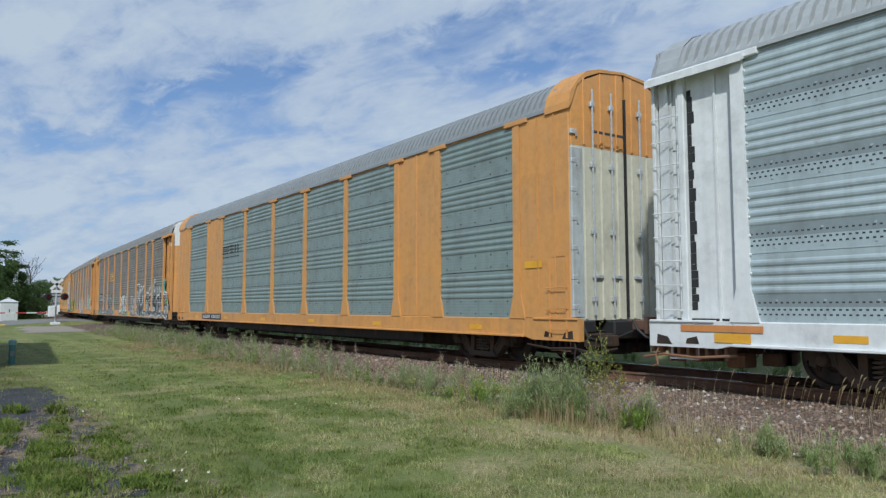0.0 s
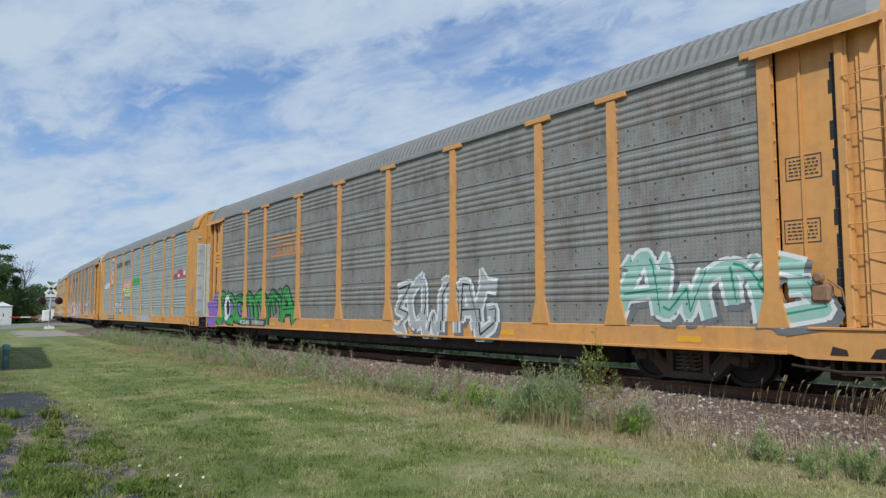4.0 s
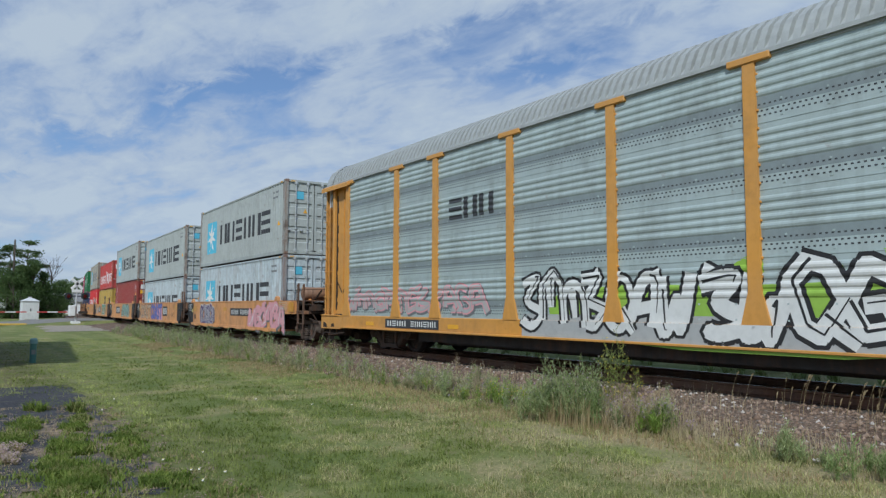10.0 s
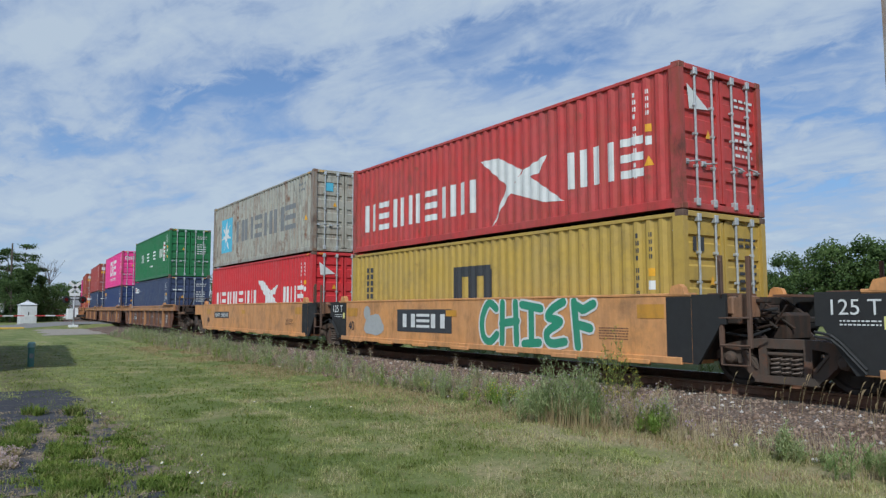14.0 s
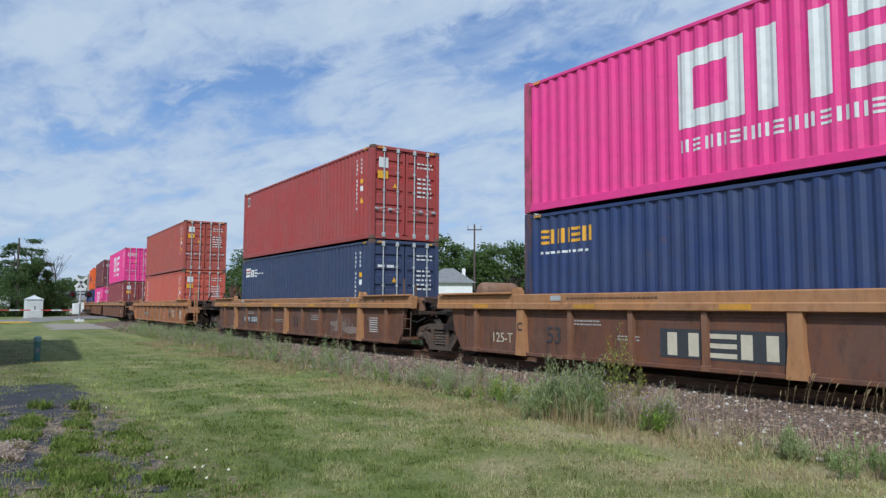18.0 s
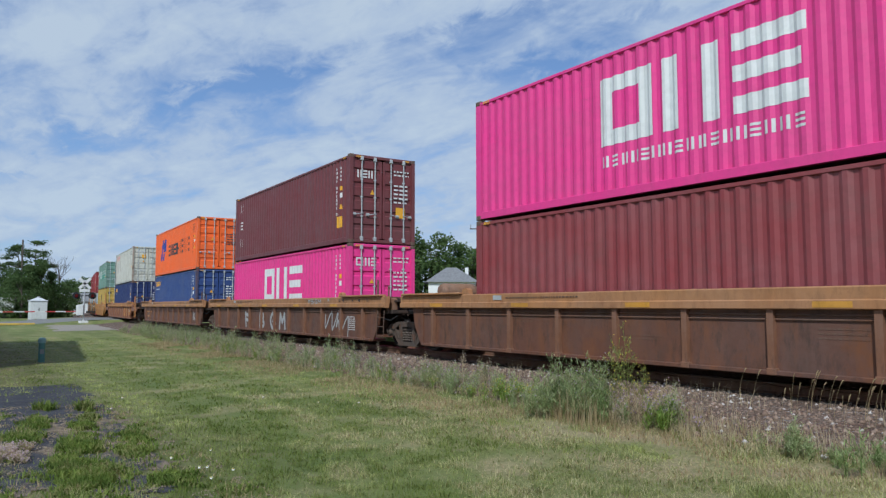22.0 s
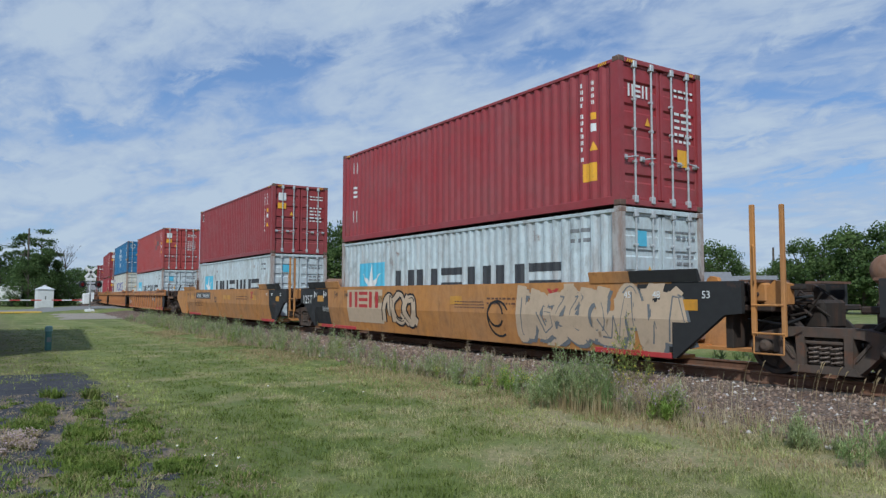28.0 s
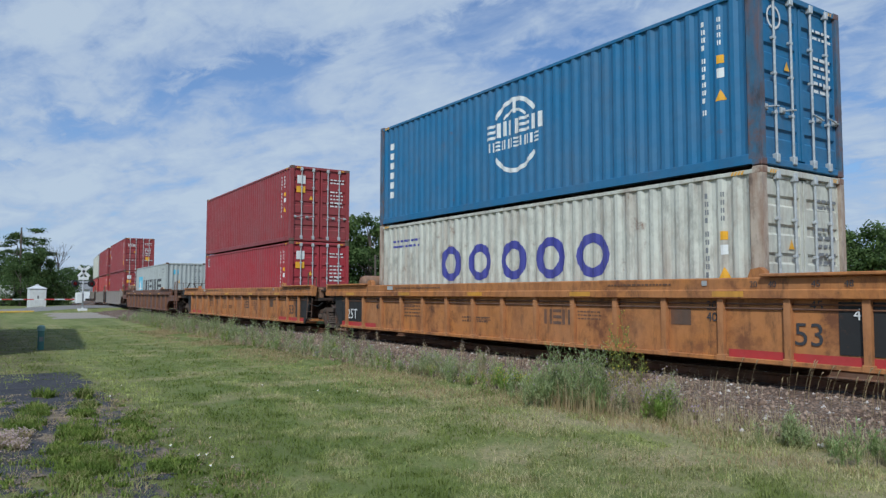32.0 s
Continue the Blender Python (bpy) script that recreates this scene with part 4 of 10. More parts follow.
def autorack(c0, label, frame_col, panel_col, kind="fine", ends="round", cap=(0.72, 0.73, 0.72), solid=(), roof_col=(0.255, 0.25, 0.24), flat_col=None, marks=None, rust=0.25, dirt=0.4, exts=(0.0, 0.0), bare=False):
    tag = "%d_%d_%d" % tuple(round(v * 255) for v in frame_col)
    fm = paint("rack_frame_" + tag, frame_col, rust, 0.3)
    pm = paint("rack_panel_%d_%d_%d" % tuple(round(v * 255) for v in panel_col), panel_col, 0.12 if dirt < 0.55 else 0.32, dirt, 0.48, 0.6, 0.15, 0.0 if kind == "wide" else 0.38)
    rm = paint("rack_roof_%d_%d" % (round(roof_col[0] * 255), bare), roof_col, 0.03, 0.2, 0.58 if bare else 0.62, 0.3, 0.35 if bare else 0.1)
    cm = paint("rack_cap_%d_%d_%d" % tuple(round(v * 255) for v in cap), cap, 0.15, 0.3)
    car = thing("autorack_car", label, "railway car", group="autoracks of the train")
    part("underframe", shared("underframe", underframe_mesh), steel_dark, car)
    part("roof", shared("rack_roof", rack_roof_mesh), rm, car, "grey corrugated metal roof")
    for s in (-1, 1):
        flip = pose(0, 0, 0, 0, 0, 0 if s < 0 else 180)
        part("side_sill", shared("side_sill", sill_mesh), fm, car, at=flip)
        for i, (a, b) in enumerate(zip(POSTS, POSTS[1:])):
            w = round(a - b - 0.16, 3)
            if i in solid:
                def board(w=w):
                    return Geo().box(0, w, -0.02, 0.03, PZ0, PZ1, 0.01)
                part("solid_panel", shared("solid_panel_%g" % w, board), fm, car, at=flip @ pose(b + 0.08, AY, 0))
                for x in (0.0, w / 2, w):
                    part("panel_rib", shared("panel_rib", lambda: Geo().box(-0.03, 0.03, -0.04, -0.016, PZ0 + 0.004, PZ1 - 0.004, 0.006)), fm, car, at=flip @ pose(b + 0.08 + x, AY, 0))
            else:
                if kind == "wide":
                    part("vent_slot", shared("vent_slot_%g" % w, lambda: dot_mesh(w)), dark_mark, car, "rows of small dark vent slots", at=flip @ pose(b + 0.08, AY, 0))["kind"] = "stuff"
                    part("dark_band", shared("dark_band_%g" % w, lambda: band_mesh(w)), paint("rack_band", (0.27, 0.32, 0.33), 0.05, 0.3, 0.45, 0.4, 0.2), car, "darker steel bands", at=flip @ pose(b + 0.08, AY, 0))
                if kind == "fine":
                    part("sheet_seam", shared("sheet_seam_%g" % w, lambda: bolt_mesh(w)), dark_mark, car, "dark bolt heads and painted-in shade under the lap", at=flip @ pose(b + 0.08, AY, 0))["kind"] = "stuff"
                part("side_screen", shared("side_screen_%s_%g" % (kind, w), lambda: panel_mesh(w, kind)), pm, car, "grey ribbed metal screen", at=flip @ pose(b + 0.08, AY, 0))
        for x in POSTS:
            part("side_post", shared("side_post", post_mesh), fm, car, at=flip @ pose(x, AY, 0))
        part("top_rail", shared("rack_top_rail", lambda: Geo().box(-12.3, 12.3, AY - 0.02, AY + 0.08, PZ1 - 0.02, PZ1 + 0.10, 0.012)), fm if solid else rm, car, at=flip)
    for e in (-1, 1):
        ext = exts[e > 0]
        for s in (-1, 1):
            m = pose(0, 0, 0) if (e > 0 and s < 0) else pose(0, 0, 0, 0, 0, 180) if (e < 0 and s > 0) else Matrix.Diagonal((e, -s, 1, 1))
            if ends == "round":
                part("end_panel", shared("end_panel", lambda: Geo().box(12.1, 13.02, -1.40, -1.36, 0.98, 5.0, 0.01)), fm, car, at=m)
                part("panel_rib", shared("end_panel_rib", lambda: Geo().box(12.44, 12.48, -1.43, -1.404, 0.98, 4.9)), fm, car, at=m)
                part("end_post", shared("end_post", lambda: Geo().box(12.98, 13.10, -1.50, -1.36, 0.98, 5.0, 0.015)), fm, car, at=m)
                part("ladder_back", shared("ladder_back", lambda: Geo().box(13.104, 13.42, -1.40, -1.36, 0.98, 5.0)), fm, car, at=m)
                part("end_post", shared("end_post_outer", lambda: Geo().box(13.56, 13.63, -1.48, -1.36, 0.98, 5.0, 0.012)), fm, car, at=m)
                part("panel_gap", shared("panel_gap", gap_mesh), black_paint, car, "dark jagged slit beside the ladder", at=m)["kind"] = "stuff"
                part("hood", shared("hood", lambda: Geo().prism([(-1.66, 4.90), (-1.66, 5.02), (-1.52, 5.10), (-1.36, 5.10), (-1.36, 5.0), (-1.60, 4.94)], "x", 11.85, 13.62)), fm, car, "overhanging steel hood", at=m)
                part("end_ladder", shared("end_ladder", lambda: ladder_mesh(1.0, 4.95)), fm, car, "narrow steel ladder", at=m @ pose(13.12, -1.45, 0))
                part("end_door", shared("end_door_round", lambda: end_door_mesh("round", 0.95, 4.42)), fm, car, "curved end door leaf", at=m)
                part("end_door_top", shared("end_door_round_top", lambda: end_door_mesh("round", 4.424, None)), cm, car, "white painted top of the end door", at=m)
            else:
                part("end_panel", shared("end_panel_flat_%g" % ext, lambda: Geo().box(12.1, 13.64 + ext, -1.53, -1.46, 0.98, 5.10, 0.015)), fm, car, at=m)
                for x in (12.64, 13.12):
                    part("panel_rib", shared("flat_panel_rib", lambda: Geo().box(-0.02, 0.02, -1.55, -1.532, 0.98, 5.0)), fm, car, at=m @ pose(x, 0, 0))
                part("ladder_recess", shared("ladder_recess", lambda: Geo().box(13.10, 13.54, -1.538, -1.531, 1.0, 2.15).box(13.14, 13.50, -1.542, -1.536, 2.17, 2.26)), rust_iron if rust > 0.3 else fm, car, "recessed sheet behind the short ladder", at=m @ pose(ext, 0, 0))
                part("end_ladder", shared("end_ladder_low", lambda: ladder_mesh(0.62, 2.1)), fm, car, "short steel ladder", at=m @ pose(13.08 + ext, -1.54, 0))
                flm = paint("rack_flat_door", flat_col or (0.62, 0.60, 0.48), 0.2, 0.35)
                part("end_door", shared("end_door_flat_%g" % ext, lambda: end_door_mesh("flat", 0.95, 4.30, ext)), flm, car, "pale flat end door leaf", at=m)
                part("end_door_top", shared("end_door_flat_top_%g" % ext, lambda: end_door_mesh("flat", 4.304, None, ext)), fm, car, at=m)
                part("door_edge", shared("door_edge_%g" % ext, lambda: Geo().box(13.60 + ext, 13.692 + ext, -1.515, -1.20, 1.0, 4.26, 0.015)), paint("pale_grey_door", (0.50, 0.54, 0.54), 0.3, 0.4), car, "pale grey outer strip of the door", at=m)
                for i in range(7):
                    part("hinge", shared("door_hinge", hinge_mesh), rod_metal, car, "grey hinge strap", at=m @ pose(ext + 0.012, 0, 1.15 + 0.56 * i))
                for y in (-0.96, -0.42):
                    part("lock_rod", shared("lock_rod", lock_rod_mesh), rod_metal, car, "grey lock rod", at=m @ pose(ext, y, 0))
                part("roof_end", shared("roof_end_%g" % ext, lambda: Geo().prism([(-1.57, 5.0), (-1.56, 5.14), (-1.50, 5.35), (-1.30, 5.62), (-1.06, 5.81), (-0.7, 5.91), (0.0, 5.97), (0.0, 5.92), (-0.7, 5.84), (-1.1, 5.68), (-1.34, 5.48), (-1.5, 5.1)], "x", 12.9, 13.7 + ext)), fm, car, at=m)
            part("step", shared("step", step_mesh), fm if rust < 0.08 else grime, car, at=m @ pose(12.9, -1.40, 0))
            part("sill_pocket", shared("sill_pocket", pocket_mesh), dark_rust, car, "dark pockets in the end sill", at=m)["kind"] = "stuff"
            part("underside_gear", shared("underside_gear", underside_gear_mesh), dark_rust if rust > 0.08 else grime, car, "grimy levers and brackets under the end", at=m)["kind"] = "stuff"
        if ends == "round":
            part("roof_cap", shared("roof_cap", roof_cap_mesh), rm, car, at=pose(0, 0, 0, 0, 0, 0 if e > 0 else 180))
        part("door_seam", shared("door_seam_%s_%g" % (ends, ext), lambda: Geo().box(13.70, 13.84, -0.05, 0.05, 1.0, 5.55, 0.015) if ends == "round" else Geo().box(13.60, 13.665 + ext, -0.02, 0.02, 1.0, 5.4)), black_paint, car, "dark rubber door seam", at=pose(0, 0, 0, 0, 0, 0 if e > 0 else 180))
        part("end_gear", shared("end_gear", lambda: Geo().box(13.05, 13.62, -1.30, -0.95, 0.70, 0.95, 0.03).box(13.2, 13.75, -0.6, 0.6, 0.62, 0.94, 0.03).pipe([(13.66, -1.40, 0.92), (13.80, -1.36, 0.62), (13.84, -0.9, 0.55), (13.86, -0.2, 0.74)], 0.02, 6).rod((13.5, -1.42, 0.78), (13.5, -0.4, 0.72), 0.02, 6)), black_paint, car, "grimy uncoupling lever and gear", at=pose(0, 0, 0, 0, 0, 0 if e > 0 else 180))
        if ends == "round" and e > 0:
            part("hand_brake", shared("hand_brake", lambda: Geo().box(12.55, 12.82, -1.56, -1.40, 1.32, 1.58, 0.04).lathe([(-1.60, 0.0), (-1.60, 0.05), (-1.56, 0.09)], "y", 10, (12.68, 0, 1.66)).pipe([(12.78, -1.52, 1.64), (12.95, -1.50, 1.5), (13.0, -1.48, 1.2), (12.98, -1.46, 0.98)], 0.014, 6)), grime, car, "grimy hand brake housing and chain")
        put_coupler(car, 13.9, 0.85, e, rust_iron)
        bogie(c0 + e * 10.2)
    if marks:
        marks(car, RIBS[kind])
    # yellow reflectors along the sill
    for x in (-10.5, -6.4, -2.2, 2.0, 6.2, 10.6):
        part("reflector", shared("reflector", lambda: Geo().box(-0.22, 0.22, AY - 0.046, AY - 0.042, 0.72, 0.82)), yellow_mark, car, "yellow reflector strip", at=pose(x, 0, 0))
    return rides(car, c0)


def on_rack(car, ribs, polys, mat, name="painted_mark", label="", lift=0.006):
    return many(part(name, decal(polys, [(0.55, -0.045), (PZ0 - 0.002, -0.045)] + ribs, 1, AY, lift), mat, car, label))


SPRAY = {k: paint("spray_" + k, v, 0.0, 0.15, 0.6, 0.3) for k, v in dict(
    black=(0.02, 0.02, 0.022), white=(0.72, 0.73, 0.72), grey=(0.16, 0.17, 0.18), green=(0.03, 0.28, 0.16), teal=(0.08, 0.38, 0.33), lime=(0.30, 0.50, 0.06), leaf=(0.05, 0.35, 0.07),
    purple=(0.24, 0.13, 0.50), pink=(0.72, 0.33, 0.36), red=(0.50, 0.05, 0.07), yellow=(0.75, 0.70, 0.25), blue=(0.13, 0.17, 0.50), mint=(0.33, 0.52, 0.45), cream=(0.56, 0.42, 0.29),
    sky=(0.16, 0.34, 0.62), orange=(0.62, 0.24, 0.06), violet=(0.10, 0.06, 0.16), patch=(0.56, 0.27, 0.07), smear=(0.27, 0.20, 0.17), bone=(0.62, 0.55, 0.42), brick_patch=(0.50, 0.14, 0.07), dull_patch=(0.26, 0.05, 0.05), slate_patch=(0.13, 0.10, 0.10), faint_red=(0.46, 0.15, 0.10), silver=(0.42, 0.43, 0.43), rose=(0.70, 0.35, 0.40)).items()}


def stroke(pts, w, n=7):
    """A thick line with round joints."""
    out = []
    for (a, b), (c, d) in zip(pts, pts[1:]):
        l = math.hypot(c - a, d - b) or 1e-6
        nx, ny = -(d - b) / l * w / 2, (c - a) / l * w / 2
        out.append([(a + nx, b + ny), (a - nx, b - ny), (c - nx, d - ny), (c + nx, d + ny)])
    for u, v in pts:
        out += disc(u, v, w / 2, w / 2, n)
    return out


def curve(pts, k=3):
    """A smooth line through points."""
    out = []
    for i in range(len(pts) - 1):
        p0, p1, p2, p3 = pts[max(i - 1, 0)], pts[i], pts[i + 1], pts[min(i + 2, len(pts) - 1)]
        for j in range(k):
            t = j / k
            out.append(tuple(0.5 * (2 * p1[q] + (p2[q] - p0[q]) * t + (2 * p0[q] - 5 * p1[q] + 4 * p2[q] - p3[q]) * t * t + (3 * p1[q] - p0[q] - 3 * p2[q] + p3[q]) * t ** 3) for q in (0, 1)))
    return out + [pts[-1]]


WILD = [
    [[(0.05, 0.0), (0.08, 0.7), (0.45, 1.0), (0.85, 0.75), (0.95, 0.05)], [(0.45, 0.9), (0.5, 0.25)]],
    [[(0.05, 0.9), (0.75, 1.0), (0.25, 0.5), (0.9, 0.3), (0.45, 0.0), (0.02, 0.1)]],
    [[(0.9, 0.85), (0.4, 1.0), (0.05, 0.5), (0.4, 0.02), (0.95, 0.15), (0.85, 0.5), (0.5, 0.48)]],
    [[(0.12, 1.0), (0.08, 0.1), (0.35, 0.0), (0.55, 0.5), (0.7, 0.0), (0.95, 0.95)]],
    [[(0.1, 0.05), (0.4, 1.0), (0.7, 0.95), (0.95, 0.0)], [(0.2, 0.38), (0.95, 0.45)]],
    [[(0.5, 1.0), (0.08, 0.65), (0.15, 0.1), (0.6, 0.0), (0.95, 0.4), (0.75, 0.9), (0.4, 0.95)], [(0.6, 0.3), (1.05, -0.08)]],
]
GLYPH = {
    "C": [[(0.95, 0.85), (0.5, 1.0), (0.1, 0.6), (0.15, 0.15), (0.55, 0.0), (0.98, 0.2)]], "H": [[(0.12, 1.0), (0.08, 0.0)], [(0.85, 1.0), (0.9, 0.0)], [(0.05, 0.48), (0.95, 0.55)]],
    "I": [[(0.0, 0.95), (1.0, 0.85)], [(0.5, 0.9), (0.5, 0.05)], [(0.1, 0.0), (0.9, 0.05)]], "E": [[(0.9, 1.0), (0.4, 0.85), (0.15, 0.65), (0.75, 0.55), (0.1, 0.3), (0.25, 0.05), (0.95, 0.1)]],
    "F": [[(0.2, 1.0), (0.35, 0.0)], [(0.2, 0.95), (0.6, 0.82), (1.05, 0.95)], [(0.3, 0.5), (0.9, 0.42)]], "B": [[(0.12, 0.0), (0.12, 1.0), (0.7, 0.9), (0.65, 0.58), (0.15, 0.52), (0.8, 0.4), (0.8, 0.1), (0.12, 0.0)]],
    "O": [[(0.5, 1.0), (0.1, 0.7), (0.12, 0.2), (0.5, 0.0), (0.9, 0.3), (0.88, 0.75), (0.5, 1.0)]], "A": [[(0.05, 0.0), (0.4, 1.0), (0.6, 1.0), (0.95, 0.0)], [(0.2, 0.35), (0.8, 0.35)]],
    "S": [[(0.9, 0.85), (0.45, 1.0), (0.12, 0.75), (0.8, 0.35), (0.55, 0.0), (0.05, 0.15)]], "T": [[(0.0, 0.95), (1.0, 0.95)], [(0.5, 0.9), (0.5, 0.0)]],
    "J": [[(0.1, 0.95), (0.95, 1.0)], [(0.65, 0.95), (0.65, 0.25), (0.35, 0.0), (0.02, 0.2)]], "L": [[(0.15, 1.0), (0.12, 0.08), (0.95, 0.05)]],
    "G": [[(0.9, 0.85), (0.45, 1.0), (0.1, 0.5), (0.45, 0.0), (0.9, 0.2), (0.9, 0.45), (0.55, 0.45)]], "M": [[(0.05, 0.0), (0.15, 1.0), (0.5, 0.4), (0.85, 1.0), (0.95, 0.0)]],
}


def lettered(put, u0, v0, u1, v1, text, fill, edge, weight):
    """Sprayed capitals: a wide edge stroke under a narrower fill stroke."""
    w = (u1 - u0) / len(text)
    for extra, col, lift in ((0.09, edge, 0.007), (0.0, fill, 0.009)):
        if col is None:
            continue
        polys = []
        for i, ch in enumerate(text):
            for line in GLYPH[ch]:
                pts = [(u0 + (i + 0.08 + 0.84 * x) * w, v0 + y * (v1 - v0)) for x, y in line]
                polys += stroke(pts if ch in "HFMTA" else curve(pts), weight + extra)
        put(polys, SPRAY[col], lift)


def scribble(put, u0, v0, u1, v1, col, seed, w=0.04, loops=6):
    """A quick line of spray going up and down."""
    r = random.Random(seed)
    pts = []
    for i in range(loops * 2):
        q = (i + r.uniform(-1.7, 1.7)) / (loops * 2 - 1)
        pts.append((u0 + (u1 - u0) * min(1, max(0, q)), (v0 if i % 2 else v1) + r.uniform(-0.4, 0.4) * (v1 - v0)))
    put(stroke(curve(pts), w, 6), SPRAY[col], 0.010)


def taper(pts, w0, w1, n=6):
    """A thick line that widens or narrows, with blunt corners."""
    out, m = [], len(pts) - 1
    for k, ((a, b), (c, d)) in enumerate(zip(pts, pts[1:])):
        l = math.hypot(c - a, d - b) or 1e-6
        nx, ny = -(d - b) / l / 2, (c - a) / l / 2
        p, q = w0 + (w1 - w0) * k / m, w0 + (w1 - w0) * (k + 1) / m
        out.append([(a + nx * p, b + ny * p), (a - nx * p, b - ny * p), (c - nx * q, d - ny * q), (c + nx * q, d + ny * q)])
        if k:
            out += disc(a, b, p / 2, p / 2, n)
    return out


def graffiti(put, u0, v0, u1, v1, count, fill, edge, back=None, seed=0, inner=None):
    """Sprayed pieces: splashes, a dark shade, then crowded leaning strokes with spikes, an outline and thin lights in them. put(polys, material, lift)."""
    r = random.Random(seed)
    h = v1 - v0
    if back:
        polys = []
        for i in range(count * 4):
            polys += blob(u0 + r.random() * (u1 - u0), v0 + h * r.choice((r.uniform(0.0, 0.3), r.uniform(0.55, 0.98))), r.uniform(0.12, 0.38) * h * 0.6, r.uniform(0.10, 0.24) * h, r, 12, 0.8)
        put(polys, SPRAY[back], 0.005)
    count = max(2, round(count * 1.45))
    w = (u1 - u0) / count
    thick = min(0.34 * w, 0.19 * h)
    t = thick * 0.30
    lines = []
    for i in range(count):
        lean, top, foot, skew = r.uniform(-0.30, 0.30), r.uniform(0.80, 1.10), r.uniform(-0.04, 0.10), r.uniform(-0.05, 0.05)
        for line in WILD[r.randrange(len(WILD))]:
            pts = []
            for x, y in line:
                x, y = x + r.uniform(-0.10, 0.10), foot + (top - foot) * y + r.uniform(-0.06, 0.06)
                pts.append((u0 + (i - 0.06 + 1.12 * x + lean * (y - 0.5)) * w, v0 + thick * 0.5 + (y + skew) * (h - thick)))
            lines.append((curve(pts, 3) if r.random() < 0.55 else pts, r.uniform(0.75, 1.35), r.uniform(0.45, 1.2)))
        if r.random() < 0.7:
            # a spike thrown out of the letter
            a, b = u0 + (i + r.random()) * w, v0 + h * r.choice((0.15, 0.85))
            lines.append(([(a, b), (a + r.uniform(-0.6, 0.6) * w, b + math.copysign(r.uniform(0.10, 0.24) * h, b - v0 - h / 2))], 1.2, 0.08))
    if edge != "black":
        put([[(u + t * 1.2, v - t * 1.2) for u, v in p] for l, a, b in lines for p in taper(l, thick * a + 2.6 * t, thick * b + 2.6 * t)], SPRAY["black" if fill in ("grey", "violet", "blue", "green", "leaf") else "grey"], 0.006)
    for extra, col, lift in ((2 * t, edge, 0.007), (0.0, fill, 0.009)):
        put([p for l, a, b in lines for p in taper(l, thick * a + extra, thick * b + extra)], SPRAY[col], lift)
    lights = []
    for l, a, b in lines:
        if len(l) > 2:
            k = r.randrange(max(1, len(l) - 4))
            lights += taper([(u + thick * 0.18, v + thick * 0.15) for u, v in l[k:k + 5]], thick * 0.22, thick * 0.08, 4)
    put(lights, SPRAY[inner or edge], 0.011)


def rack_put(car, ribs):
    return lambda polys, mat, lift: on_rack(car, ribs, polys, mat, "spray_paint", "spray-painted shapes", lift)


# ---- well cars ----
WY, SMOOTH_WALL = -1.50, 7.5
CREASE, LEAN = 0.82, 0.20  # the smooth side leans in below its crease


def well_wall(half, z0, z1, kind):
    """The long side of a well between its ends."""
    g = Geo()
    if kind == "forty":
        g.box(-half, half, WY, WY + 0.06, z0, z1 - 0.02, 0.01)
        g.box(-half, half, WY - 0.015, WY + 0.16, z1 - 0.05, z1, 0.01)
        g.box(-half + 0.2, half - 0.2, WY - 0.03, WY + 0.02, z0 - 0.02, z0 + 0.10, 0.01)
        for i in range(7):
            x = -half + 1.2 + i * (2 * half - 2.4) / 6
            g.box(x - 0.35, x + 0.35, WY - 0.05, WY + 0.02, z0 - 0.05, z0 + 0.03, 0.01)
    elif kind == "smooth":
        g.prism([(WY - 0.03, z1), (WY + 0.14, z1), (WY + 0.24, z0), (WY - 0.03 + LEAN * (CREASE - z0), z0), (WY - 0.03, CREASE)], "x", -SMOOTH_WALL, SMOOTH_WALL)
    else:
        g.box(-half, half, WY + 0.08, WY + 0.13, z0, z1 - 0.26, 0.01)
        g.box(-half, half, WY + 0.0, WY + 0.12, z0, z0 + 0.07, 0.01)
    return g


def chord_mesh(half, z1):
    g = Geo().prism([(WY - 0.03, z1 - 0.18), (WY - 0.055, z1 - 0.20), (WY - 0.055, z1 - 0.31), (WY - 0.03, z1 - 0.325), (WY + 0.10, z1 - 0.325), (WY + 0.14, z1 - 0.02), (WY + 0.12, z1), (WY - 0.02, z1), (WY - 0.035, z1 - 0.02)], "x", -half, half)
    for e in (-1, 1):
        g.box(e * 6.25, e * (half - 0.15), WY - 0.12, WY + 0.1, z1, z1 + 0.05, 0.012)
    return g


def well_post_mesh(z0, z1):
    return Geo().prism([(-0.05, z0 + 0.0), (0.05, z0 + 0.0), (0.055, z1 - 0.2), (-0.055, z1 - 0.2)], "y", WY - 0.005, WY + 0.10).box(-0.08, 0.08, WY - 0.015, WY + 0.1, z0, z0 + 0.1, 0.01)


def main_post_mesh(z0, z1):
    """The broad flared post."""
    return Geo().prism([(-0.16, z0), (0.16, z0), (0.155, z0 + 0.08), (0.115, z0 + 0.5), (0.11, z1 - 0.2), (-0.11, z1 - 0.2), (-0.115, z0 + 0.5), (-0.155, z0 + 0.08)], "y", WY - 0.03, WY + 0.10)


